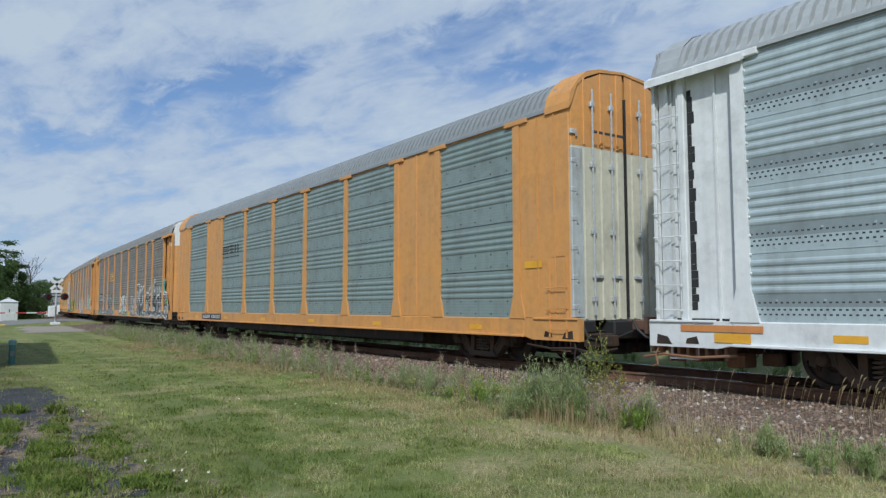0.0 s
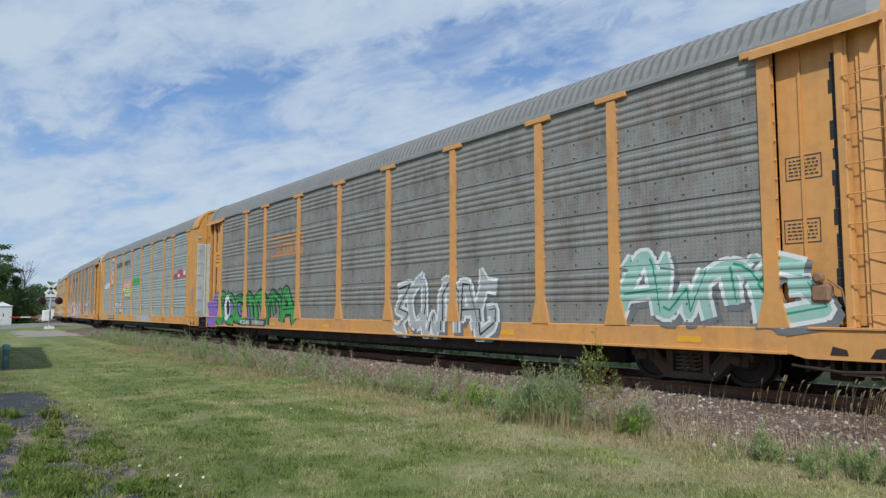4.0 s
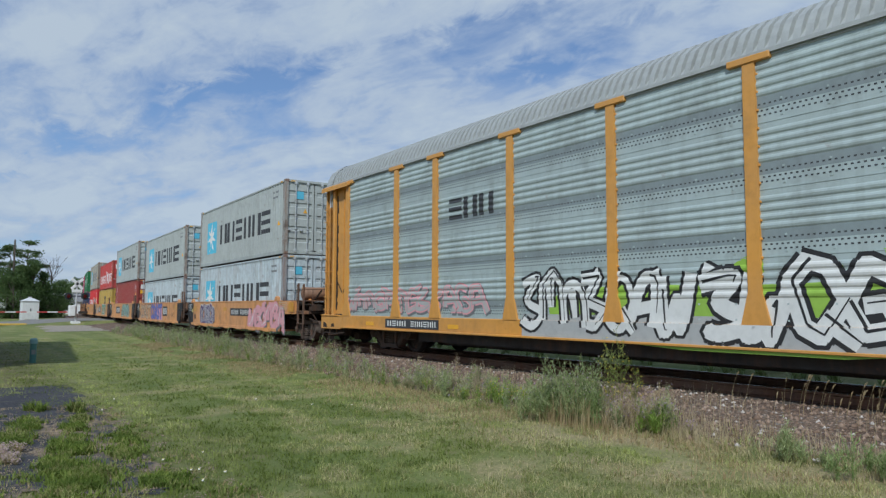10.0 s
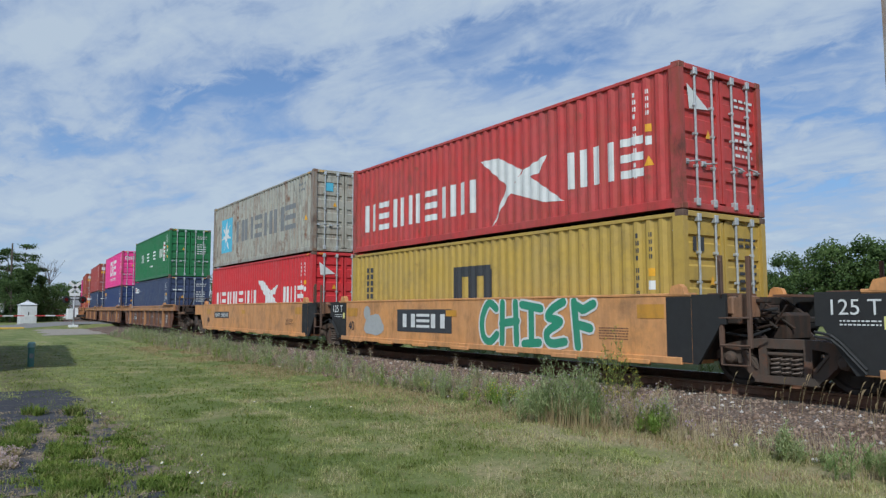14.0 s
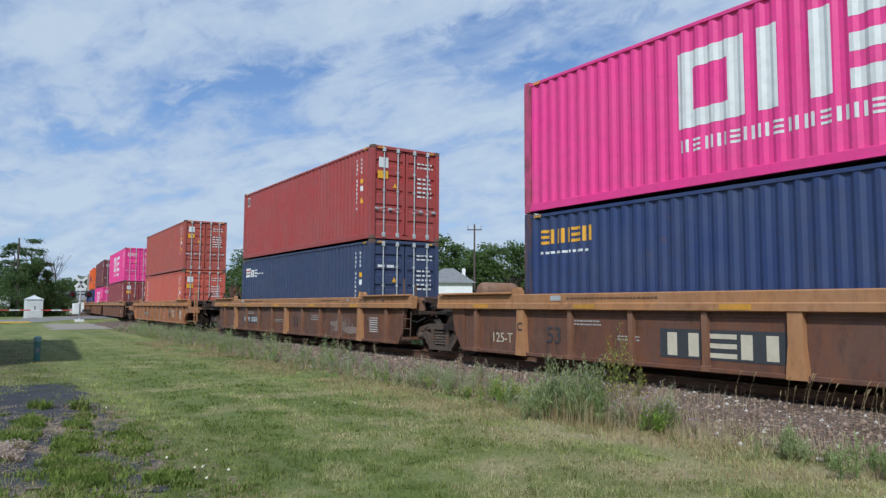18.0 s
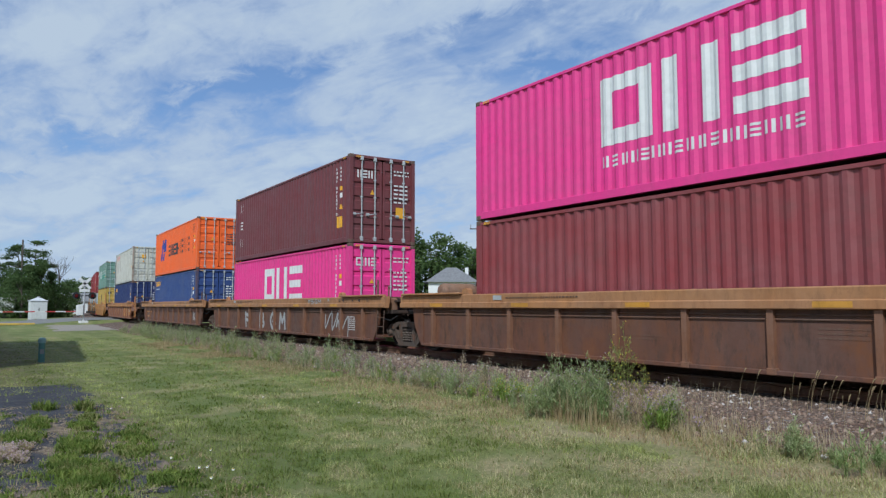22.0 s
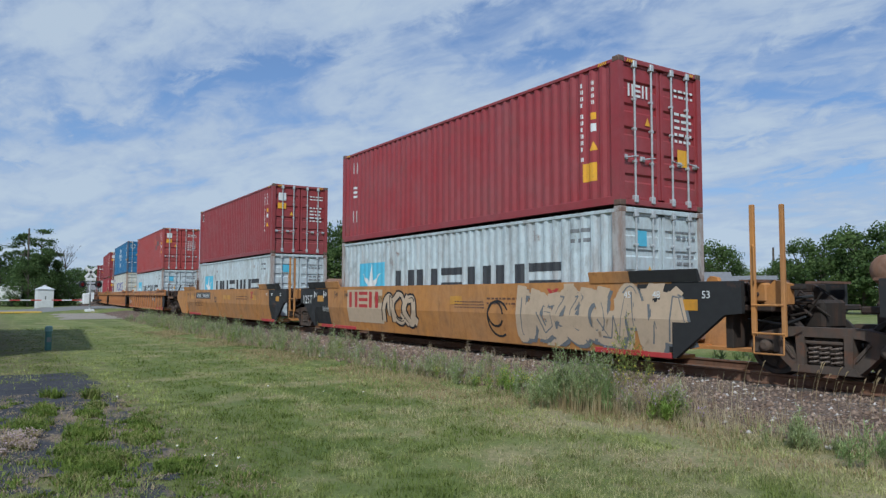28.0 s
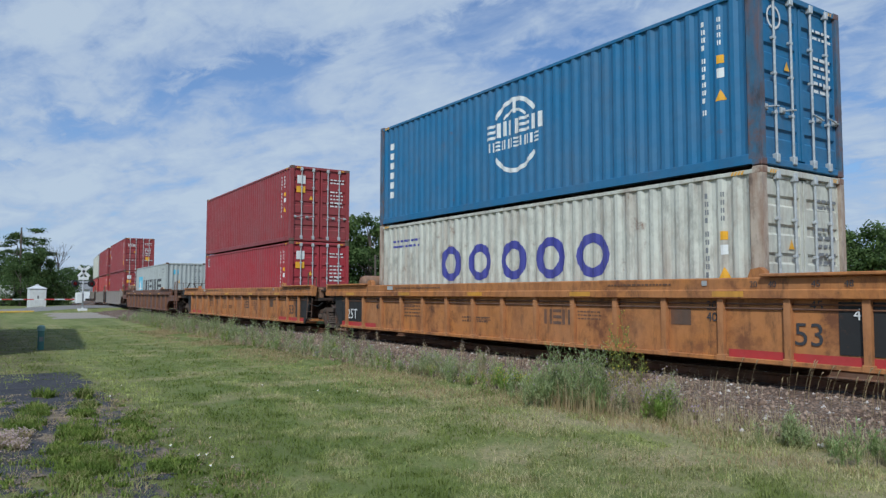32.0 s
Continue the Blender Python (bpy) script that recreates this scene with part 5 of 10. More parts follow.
def gusset_mesh(half, reach, z0, z1, kind):
    """The side sheet beyond the well's end, cut away over the truck."""
    y0 = WY if kind != "ribbed" else WY + 0.06
    if kind == "arched":
        arc = [(half + 0.12 + 0.85 * (1 - math.cos(a)), z0 + (0.80 - z0) * math.sin(a)) for a in (math.pi / 2 * i / 8 for i in range(9))]
        g = Geo().prism([(half, z0)] + arc + [(half + 0.97, z1 - 0.03), (half, z1 - 0.03)], "y", WY + 0.06, WY + 0.12)
        for (a, b), (c, d) in zip(arc, arc[1:]):
            g.prism([(a, b), (c, d), (c - 0.02, d + 0.05), (a - 0.02, b + 0.05)], "y", WY - 0.02, WY + 0.13)
        return g.box(half + 0.97, reach, WY - 0.01, WY + 0.12, 0.80, 1.12, 0.02).box(half + 0.9, half + 1.25, WY - 0.03, WY + 0.12, 0.95, 1.32, 0.03)
    if kind == "smooth" and reach > half + 1:
        return Geo().prism([(SMOOTH_WALL, z0), (half + 0.10, z0 + 0.02), (half + 1.20, 0.80), (half + 1.48, 0.92), (half + 1.55, 1.16), (half + 1.28, z1 - 0.03), (SMOOTH_WALL, z1 - 0.03)], "y", WY - 0.035, WY + 0.05)
    if kind == "smooth":
        return Geo().prism([(SMOOTH_WALL, z0 + 0.02), (SMOOTH_WALL + 0.06, z0 + 0.02), (half + 0.05, 0.92), (half + 0.36, 0.95), (half + 0.36, z1 - 0.03), (SMOOTH_WALL, z1 - 0.03)], "y", WY - 0.035, WY + 0.05)
    return Geo().prism([(half, z0), (half + 0.10, z0), (half + 0.42, z0 + 0.48), (half + 0.52, 1.16 if kind == "ribbed" else 0.98), (reach, 1.16 if kind == "ribbed" else 0.98), (reach, z1 - 0.03), (half, z1 - 0.03)], "y", y0, y0 + 0.06)


def end_deck_mesh(half, reach, z1):
    g = Geo().box(half - 0.1, reach + 0.1, -1.30, 1.30, 0.98, 1.08, 0.02)
    g.box(half, reach + 0.35, -0.34, 0.34, 0.70, 1.16, 0.05)
    g.box(half - 0.05, half + 0.08, -1.36, 1.36, 0.40, z1 - 0.05, 0.01)
    for y in (-0.95, 0.95):
        g.prism([(half + 0.1, 1.06), (reach, 1.06), (half + 0.1, z1 - 0.05)], "y", y - 0.05, y + 0.05)
    return g


def hose_tangle_mesh(half):
    """Brake hoses, levers and brackets between two units that share a truck."""
    g, r = Geo(), random.Random(9)
    for i in range(7):
        y = r.uniform(-1.25, -0.3)
        p = [(half + 0.05, y, r.uniform(1.0, 1.35))]
        for k in range(4):
            p.append((half + 0.25 + 0.26 * k, y + r.uniform(-0.1, 0.1), r.uniform(0.88, 1.32)))
        g.pipe(p, r.uniform(0.014, 0.028), 6)
    for i in range(12):
        x, y, z = half + r.uniform(0.15, 1.05), r.uniform(-1.28, -0.4), r.uniform(1.05, 1.36)
        a, b, c = r.uniform(0.03, 0.10), r.uniform(0.03, 0.10), r.uniform(0.03, 0.09)
        g.box(x - a, x + a, y - b, y + b, z - c, z + c, 0.012)
    return g


def rigging_mesh(half, reach):
    """Rods, levers, brackets and pipes on and under the end platform."""
    g, r = Geo(), random.Random(5)
    for i in range(16):
        x, y = r.uniform(half + 0.5, reach + 0.25), r.uniform(-1.15, 1.0)
        a, b, c = r.uniform(0.04, 0.16), r.uniform(0.04, 0.20), r.uniform(0.06, 0.30)
        g.box(x - a, x + a, y - b, y + b, 1.09, 1.10 + c, 0.015)
    for i in range(9):
        y, z = r.uniform(-1.2, 0.9), r.uniform(1.14, 1.42)
        g.rod((half + 0.3, y, z), (reach + r.uniform(-0.3, 0.3), y + r.uniform(-0.25, 0.25), z + r.uniform(-0.12, 0.1)), r.uniform(0.014, 0.03), 6)
    for y in (-0.9, -0.2, 0.6):
        g.rod((reach - 1.1, y, 1.10), (reach + 0.05, y + 0.05, 1.80), 0.035, 6)
    for i in range(7):
        x = half + 0.5 + i * (reach - half) / 7
        g.rod((x, -1.2, 0.98), (x + r.uniform(-0.1, 0.1), -1.05, r.uniform(0.55, 0.8)), 0.022, 6)
    g.pipe([(half + 0.4, -1.22, 0.90), (half + 1.0, -1.24, 0.78), (reach - 0.2, -1.22, 0.86), (reach + 0.4, -1.1, 0.70)], 0.024, 6)
    return g


def grating_mesh(half, reach, z1):
    return Geo().box(half + 0.2, reach - 0.1, -1.35, -0.5, z1 - 0.05, z1 - 0.01)


def stand_mesh(tall=0.0):
    """Upright grab irons with their step irons."""
    g = Geo().box(-0.036, 0.036, -0.03, 0.03, 0.62, 2.06 + tall, 0.008).box(0.45, 0.515, -0.03, 0.03, 0.62, 2.02 + tall, 0.008)
    g.pipe([(0.0, -0.02, 0.65), (0.0, -0.03, 0.36), (0.48, -0.03, 0.36), (0.48, -0.02, 0.65)], 0.014, 6)
    for z in (0.66, 1.08):
        g.rod((-0.02, -0.03, z), (0.50, -0.03, z), 0.016, 6)
    g.pipe([(0.03, -0.05, 1.4), (0.07, -0.09, 1.45), (0.07, -0.09, 1.95), (0.03, -0.05, 2.0)], 0.012, 6)
    return g


def post_stand_mesh():
    """Thin grab posts with a step iron below."""
    g = Geo().rod((0, 0, 0.95), (0, 0, 1.95), 0.028, 8).rod((0.42, 0.12, 1.0), (0.42, 0.12, 1.78), 0.022, 8)
    g.pipe([(0.0, -0.02, 1.1), (-0.02, -0.04, 0.36), (0.40, -0.04, 0.36), (0.42, -0.02, 1.1)], 0.013, 6)
    for z in (0.62, 0.88):
        g.rod((-0.01, -0.03, z), (0.41, -0.03, z), 0.012, 6)
    return g.box(-0.03, 0.05, -0.05, -0.03, 1.25, 1.40)


def frame_stand_mesh():
    g = Geo().box(-0.028, 0.028, -0.02, 0.03, 0.36, 1.92, 0.008).box(0.55, 0.605, -0.02, 0.03, 0.36, 1.97, 0.008)
    for z in (0.36, 0.66):
        g.box(0.0, 0.58, -0.05, 0.05, z, z + 0.03)
    return g.rod((0, 0, 1.35), (0.58, 0, 1.35), 0.016, 6)


def brake_wheel_mesh():
    g = Geo()
    n = 18
    for i in range(n):
        a, b = 2 * math.pi * i / n, 2 * math.pi * (i + 1) / n
        g.rod((0, 0.28 * math.cos(a), 0.28 * math.sin(a)), (0, 0.28 * math.cos(b), 0.28 * math.sin(b)), 0.018, 6, caps=False)
    for i in range(6):
        a = 2 * math.pi * i / 6
        g.rod((0, 0, 0), (0, 0.28 * math.cos(a), 0.28 * math.sin(a)), 0.012, 5)
    g.lathe([(-0.06, 0.0), (-0.06, 0.06), (0.05, 0.05), (0.05, 0.0)], "x", 10)
    return g


def tank_mesh():
    g = Geo()
    g.smooth = True
    g.lathe([(-0.62, 0.0), (-0.62, 0.10), (-0.56, 0.20), (-0.48, 0.235), (0.48, 0.235), (0.56, 0.20), (0.62, 0.10), (0.62, 0.0)], "y", 18)
    return g


def guide_mesh(z1):
    """A flared guide at the corner of the well."""
    return Geo().prism([(-0.16, z1 - 0.02), (0.16, z1 - 0.02), (0.12, z1 + 0.10), (0.05, z1 + 0.15), (-0.10, z1 + 0.12)], "y", WY - 0.02, WY + 0.10)


def well_car(c0, kind, col, left="art", right="art", label="", marks=None, z0=None, end_black=None, rust=0.45, half=None, dirt=0.45, post_step=1.52, pipes=False, top_col=None, mid_post=True, tank=True):
    """One unit of a well car. left, right: 'art' shares a truck with its neighbour, 'car' ends in a platform with a coupler."""
    tag = "%s_%d_%d_%d" % (kind, *[round(v * 255) for v in col])
    fm = paint("well_" + tag, col, rust, dirt, 0.62)
    tm = paint("well_top_%d_%d_%d" % tuple(round(v * 255) for v in top_col), top_col, 0.4, 0.35, 0.62) if top_col else fm
    worn = tuple(0.72 * a + 0.28 * b for a, b in zip(col, (0.40, 0.19, 0.085)))
    pm = paint("well_post_%d_%d_%d" % tuple(round(v * 255) for v in worn), worn, 0.7, 0.35, 0.65)
    half = half or {"forty": 6.42, "smooth": 8.45, "ribbed": 8.1}[kind]
    z0 = z0 if z0 is not None else {"forty": 0.33, "smooth": 0.16, "ribbed": 0.19}[kind]
    z1 = 1.48
    car = thing("well_car", label, "railway car", group="well cars of the train")
    car["leans"] = kind == "smooth"
    single = kind == "ribbed" and left == right == "car"
    broad = kind == "ribbed" and mid_post and not single
    for s in (-1, 1):
        flip = pose(0, 0, 0, 0, 0, 0 if s < 0 else 180)
        part("well_side", shared("well_side_%s_%g" % (kind, half), lambda: well_wall(half, z0, z1, kind)), fm, car, at=flip)
        if kind == "ribbed":
            part("top_chord", shared("top_chord_%g" % half, lambda: chord_mesh(half + 1.0, z1)), tm, car, at=flip)
            n = int(2 * half / post_step)
            for i in range(n + 1):
                x = (i - n / 2) * post_step
                if not broad or (abs(x) > 0.3 and abs(abs(x) - 6.0) > 0.35):
                    part("side_post", shared("well_post", lambda: well_post_mesh(z0, z1)), pm, car, at=flip @ pose(x, 0, 0))
            for x in (-6.0, 0.0, 6.0) if broad else ():
                part("side_post", shared("well_main_post", lambda: main_post_mesh(z0, z1)), tm, car, "broad flared tan post", at=flip @ pose(x, 0, 0))
            for z in (z1 - 0.40,) if mid_post else (z1 - 0.40, z1 - 0.47):
                part("pipe", shared("well_pipe_%g_%g" % (half, z), lambda: Geo().rod((-half, WY + 0.06, z), (half + 0.3, WY + 0.06, z), 0.014, 6)), rust_iron, car, "thin rusty brake pipe", at=flip)
        for x in (-6.15, 6.15):
            part("corner_guide", shared("corner_guide", lambda: guide_mesh(z1)), tm, car, at=flip @ pose(x, 0, 0))
    deep = SMOOTH_WALL if kind == "smooth" else half
    part("well_floor", shared("well_floor_%g" % deep, lambda: Geo().box(-deep, deep, -1.38, -0.95, z0, z0 + 0.06).box(-deep, deep, 0.95, 1.38, z0, z0 + 0.06).box(-6.2, -5.7, -1.38, 1.38, z0, z0 + 0.085).box(5.7, 6.2, -1.38, 1.38, z0, z0 + 0.085).box(-0.2, 0.2, -1.38, 1.38, z0, z0 + 0.08)), fm, car)
    for e, end in ((-1, left), (1, right)):
        turn = pose(0, 0, 0, 0, 0, 0 if e > 0 else 180)
        black = end_black and (end == "art" or kind == "ribbed")
        gm = black_paint if black else fm
        reach = half + {"forty": 0.62, "smooth": 0.62, "ribbed": 0.9}[kind] + (0.0 if end == "art" else 2.2 if single else 1.75)
        for s in (-1, 1):
            m = turn if s * e < 0 else turn @ Matrix.Diagonal((1, -1, 1, 1))
            part("end_gusset", shared("end_gusset_%s_%g_%g_%d" % (kind, half, reach, single), lambda: gusset_mesh(half, reach if end == "art" or kind == "smooth" or single else reach - 0.75, z0, z1, "arched" if single else kind)), gm, car, "black painted end sheet" if black else "", at=m)
        part("end_deck", shared("end_deck_%g_%g" % (half, reach), lambda: end_deck_mesh(half, reach, z1)), dark_rust, car, at=turn)
        if end == "art":
            part("hose_tangle", shared("hose_tangle_%g" % half, lambda: hose_tangle_mesh(half)), deck_rust if e < 0 else dark_rust, car, "grimy hoses, levers and brackets", at=turn)["kind"] = "stuff"
            part("end_bracket", shared("end_bracket_%g" % half, lambda: Geo().prism([(half + 0.55, 1.05), (half + 0.95, 1.10), (half + 0.95, 1.40), (half + 0.72, 1.46), (half + 0.55, 1.30)], "y", -1.24, -1.10).box(half + 0.35, half + 0.60, -1.26, -1.02, 1.12, 1.42, 0.03)), fm if kind == "smooth" else grime, car, "dirty orange bracket over the shared truck", at=turn)
        for m in (turn, turn @ Matrix.Diagonal((1, -1, 1, 1))):
            part("walkway", shared("walkway_%g_%g" % (half, reach), lambda: grating_mesh(half, reach, z1)), rust_iron, car, "rusty steel grating", at=m)
        if single:
            part("grab_stand", shared("grab_frame", frame_stand_mesh), tm, car, "orange step frame hung from the end beam", at=turn @ pose(reach - 0.63, WY - 0.02, 0))
        elif kind == "ribbed":
            part("grab_stand", shared("grab_posts", post_stand_mesh), deck_rust, car, "thin rusty grab posts with a step iron", at=turn @ pose(reach - (0.55 if end == "car" else 0.45), -1.46, 0))
        else:
            part("grab_stand", shared("grab_stand_%s" % kind, lambda: stand_mesh(0.55 if kind == "smooth" else 0.0)), fm if kind == "smooth" else deck_rust, car, "rusty grab posts with step irons", at=turn @ pose(reach - (0.55 if end == "car" else 0.10), -1.46, 0))
        if e < 0 and end == "art" and kind != "forty" and tank:
            part("air_tank", shared("air_tank", tank_mesh), grime, car, "dirty orange brake air tank", at=pose(-half - 0.85, 0.25, 1.60))
            part("tank_saddle", shared("tank_saddle_%g" % half, lambda: Geo().box(half + 0.75, half + 1.05, -0.75, -0.65, 1.1, 1.6).box(half + 0.75, half + 1.05, -0.05, 0.05, 1.1, 1.6)), grime, car, at=turn)
        if kind == "forty" and e < 0 and end == "art":
            for k in (0.0, 0.06):
                part("pipe", shared("end_pipe_%g" % k, lambda: Geo().pipe([(half + 0.62, WY - 0.03, 0.90 - k), (half + 0.40, WY - 0.03, 0.86 - k), (half + 0.25, WY - 0.03, 0.74 - k), (half - 0.05, WY - 0.03, 0.42 - k)], 0.022, 6)), black_paint, car, "black brake pipe along the cut-away", at=turn @ Matrix.Diagonal((1, -1, 1, 1)))
        part("hose_run", shared("hose_run_%g" % half, lambda: Geo().pipe([(half + 0.05, -1.15, 1.16), (half + 0.35, -1.0, 1.24), (half + 0.7, -1.05, 1.16), (half + 1.1, -0.85, 1.22)], 0.022, 6).pipe([(half + 0.3, -1.28, 0.86), (half + 0.9, -1.30, 0.80), (half + 1.2, -1.25, 0.92)], 0.018, 6)), black_paint, car, "black brake hoses", at=turn)
        if end == "car":
            put_coupler(car, reach + 0.55, 0.85, e, rust_iron)
            part("brake_rigging", shared("brake_rigging_%g_%g" % (half, reach), lambda: rigging_mesh(half, reach)), dark_rust, car, "dark greasy brake rods, levers and pipes", at=turn)["kind"] = "stuff"
            part("hand_rail", shared("hand_rail_%g" % reach, lambda: Geo().pipe([(reach - 0.55, -1.46, 1.86), (reach + 0.05, -1.40, 1.84), (reach + 0.12, 0.1, 1.84)], 0.014, 6).pipe([(reach + 0.12, -1.2, 1.1), (reach + 0.12, -1.2, 1.84)], 0.014, 6)), deck_rust, car, "thin rusty hand rail", at=turn)
            part("side_step", shared("side_step_%g" % reach, lambda: Geo().box(reach - 0.8, reach + 0.02, -1.46, -1.28, 0.98, 1.10, 0.012).box(reach - 0.85, reach - 0.60, -1.44, -1.40, 1.08, 1.42, 0.01)), grime, car, at=turn)
            part("draft_sill", shared("draft_sill_%g" % reach, lambda: Geo().box(reach - 0.1, reach + 0.8, -0.3, 0.3, 0.68, 1.02, 0.03)), steel_dark, car, at=turn)
            bogie(c0 + e * (half + (1.56 if kind == "ribbed" else 1.75)))
            if e > 0:
                part("brake_wheel", shared("brake_wheel", brake_wheel_mesh), rust_iron, car, "spoked iron hand brake wheel", at=pose(reach + 0.12, 0.30, 2.0))
                part("brake_stand", shared("brake_stand_%g" % reach, lambda: Geo().prism([(reach - 0.35, 1.08), (reach + 0.05, 1.08), (reach + 0.05, 2.15), (reach - 0.08, 2.15)], "y", 0.15, 0.45)), rust_iron, car)
                if kind == "forty":
                    part("air_tank", shared("air_tank", tank_mesh), grime, car, "rusty brake air tank", at=pose(half + 0.9, -0.35, 1.72))
                    part("tank_saddle", shared("tank_saddle_%g" % half, lambda: Geo().box(half + 0.75, half + 1.05, -0.75, -0.65, 1.1, 1.6).box(half + 0.75, half + 1.05, -0.05, 0.05, 1.1, 1.6)), fm, car)
    if end_black and kind != "ribbed":
        y_ = WY - (0.03 if kind == "smooth" else 0.0)
        if left == "art":
            on_well(car, [bar(-half, z0 + 0.02, -half + 0.5, z1 - 0.06)] if kind == "forty" else [[(-SMOOTH_WALL, z0 + 0.1), (-6.37, z0 + 0.1), (-6.5, z1 - 0.06), (-SMOOTH_WALL, z1 - 0.06)]], black_paint, "black_end_paint", "", y_, 0.005)
        if right == "art":
            on_well(car, [bar(half - 0.5, z0 + 0.02, half, z1 - 0.06)] if kind == "forty" else [[(6.85, z0 + 0.1), (SMOOTH_WALL, z0 + 0.1), (SMOOTH_WALL, z1 - 0.06), (6.75, z1 - 0.06)]], black_paint, "black_end_paint", "", y_, 0.005)
    if kind == "smooth":
        # raised lips that guide the boxes in at the well's ends
        for e, end in ((-1, left), (1, right)):
            for a, b, dark in ((6.6, 8.05, end == "art"), (5.6, 6.596, False)):
                part("guide_lip", shared("guide_lip_%g" % a, lambda: Geo().prism([(WY - 0.05, z1 - 0.03), (WY - 0.10, z1 + 0.17), (WY - 0.07, z1 + 0.18), (WY + 0.02, z1 - 0.02)], "x", a, b)), black_paint if dark else fm, car, "flared guide lip", at=pose(0, 0, 0) if e > 0 else Matrix.Diagonal((-1, 1, 1, 1)))
    if pipes:
        for z in (0.95, 1.03, 1.11):
            part("pipe", Geo().rod((-8.0, WY + 0.02, z), (8.6, WY + 0.02, z), 0.018, 6), fm, car, "long brake pipe")
    car["left_end"] = left
    if marks:
        marks(car, z0, z1)
    return rides(car, c0)


def on_well(car, polys, mat, name="painted_mark", label="", y=WY, lift=0.006):
    g = Geo()
    lean = LEAN if car["leans"] else 0.0
    for p, lo, hi in [(p, *b) for p in polys for b in (((0.2, CREASE), (CREASE, 1.455)) if lean else ((0.2, 1.455),))]:
        p = clip_poly(p, 1, lo, hi)
        if p:
            g.face([(u, y - lift - 0.00006 * (len(g.f) % 24) + lean * max(0.0, CREASE - v), v) for u, v in p])
    return many(part(name, g, mat, car, label))


def well_put(car, y=WY):
    return lambda polys, mat, lift: on_well(car, polys, mat, "spray_paint", "spray-painted shapes", y, lift + 0.004)


def write(car, text, size, x, z, mat, y=WY, label=""):
    return part("lettering", words(text, size), mat, car, label, at=pose(x, y - 0.014, z))

# ---- the train, from its head to its tail ----
def srgb(*c, k=1.0):
    return tuple(min(0.9, v * k) for v in lin(c))


ORANGE, PEACH, GOLD = srgb(213, 152, 82), srgb(220, 156, 94), srgb(210, 150, 66)
PALE_GREY, LIGHT_BLUE = srgb(172, 178, 176), srgb(188, 200, 206)


# autorack marks
def text_patch(car, ribs, x, z, rnd, mat=dark_mark):
    on_rack(car, [(PZ0, 0.10), (PZ1, 0.10)], small_bars(x, z, x + 0.42, z + 0.26, 5, rnd) + ring(x - 0.05, z - 0.04, x + 0.47, z + 0.30, 0.014), mat, "small_text_mark", "rows of small stencilled marks")


def rack_common(car, ribs, seed):
    r = random.Random(seed)
    text_patch(car, ribs, 12.2, 2.2, r), text_patch(car, ribs, 12.25, 3.1, r)
    on_rack(car, [(PZ0, 0.10), (PZ1, 0.10)], [bar(12.3, 1.25, 12.62, 1.50)], yellow_mark, "notice", "small yellow notice")
    on_rack(car, ribs, [bar(-9.6, 0.68, -7.0, 0.92)], dark_mark, "number_panel", "dark panel with a row of white marks", 0.008)
    on_rack(car, ribs, block_row(-9.5, 0.73, -8.5, 0.87, 4) + block_row(-8.3, 0.73, -7.1, 0.87, 6, 1), white_paint, "number_mark", "row of white painted blocks", 0.012)
    for e in (1,):
        g = Geo()
        for p in small_bars(-1.05, 4.50, -0.2, 4.64, 1, r):
            g.face([(13.815 if car["end"] == "round" else 13.72, u, v) for u, v in p])
        part("door_text_mark", g, dark_mark, car)


def marks_a0(car, ribs):
    car["end"] = "round"
    rack_common(car, ribs, 1)
    on_rack(car, ribs, [bar(-12.5, 0.66, -11.9, 0.8)], yellow_mark, "notice", "yellow notice with dark print", 0.01)
    on_rack(car, ribs, [bar(-13.1, 0.82, -11.7, 0.92), bar(-9.6, 0.74, -8.8, 0.88)], SPRAY["orange"], "stripe", "orange reflector stripe", 0.012)


def marks_a1(car, ribs):
    car["end"] = "flat"
    rack_common(car, ribs, 2)
    # dark slanted emblem beside a row of blocks
    on_rack(car, ribs, [bar(-7.05, 3.42 + 0.09 * i, -6.35 + 0.05 * i, 3.47 + 0.09 * i, 0.05) for i in range(4)] + block_row(-6.2, 3.42, -5.0, 3.76, 2, 1), dark_mark, "emblem", "dark emblem of slanted bars and blocks")
    on_rack(car, ribs, small_bars(-7.2, 3.20, -5.0, 3.34, 1, random.Random(3)), dark_mark, "text_mark")
    on_rack(car, [(PZ0, -0.02), (PZ1, -0.02)], [bar(12.25, 1.98, 12.75, 2.12)], yellow_mark, "notice", "yellow notice with dark print", 0.03)


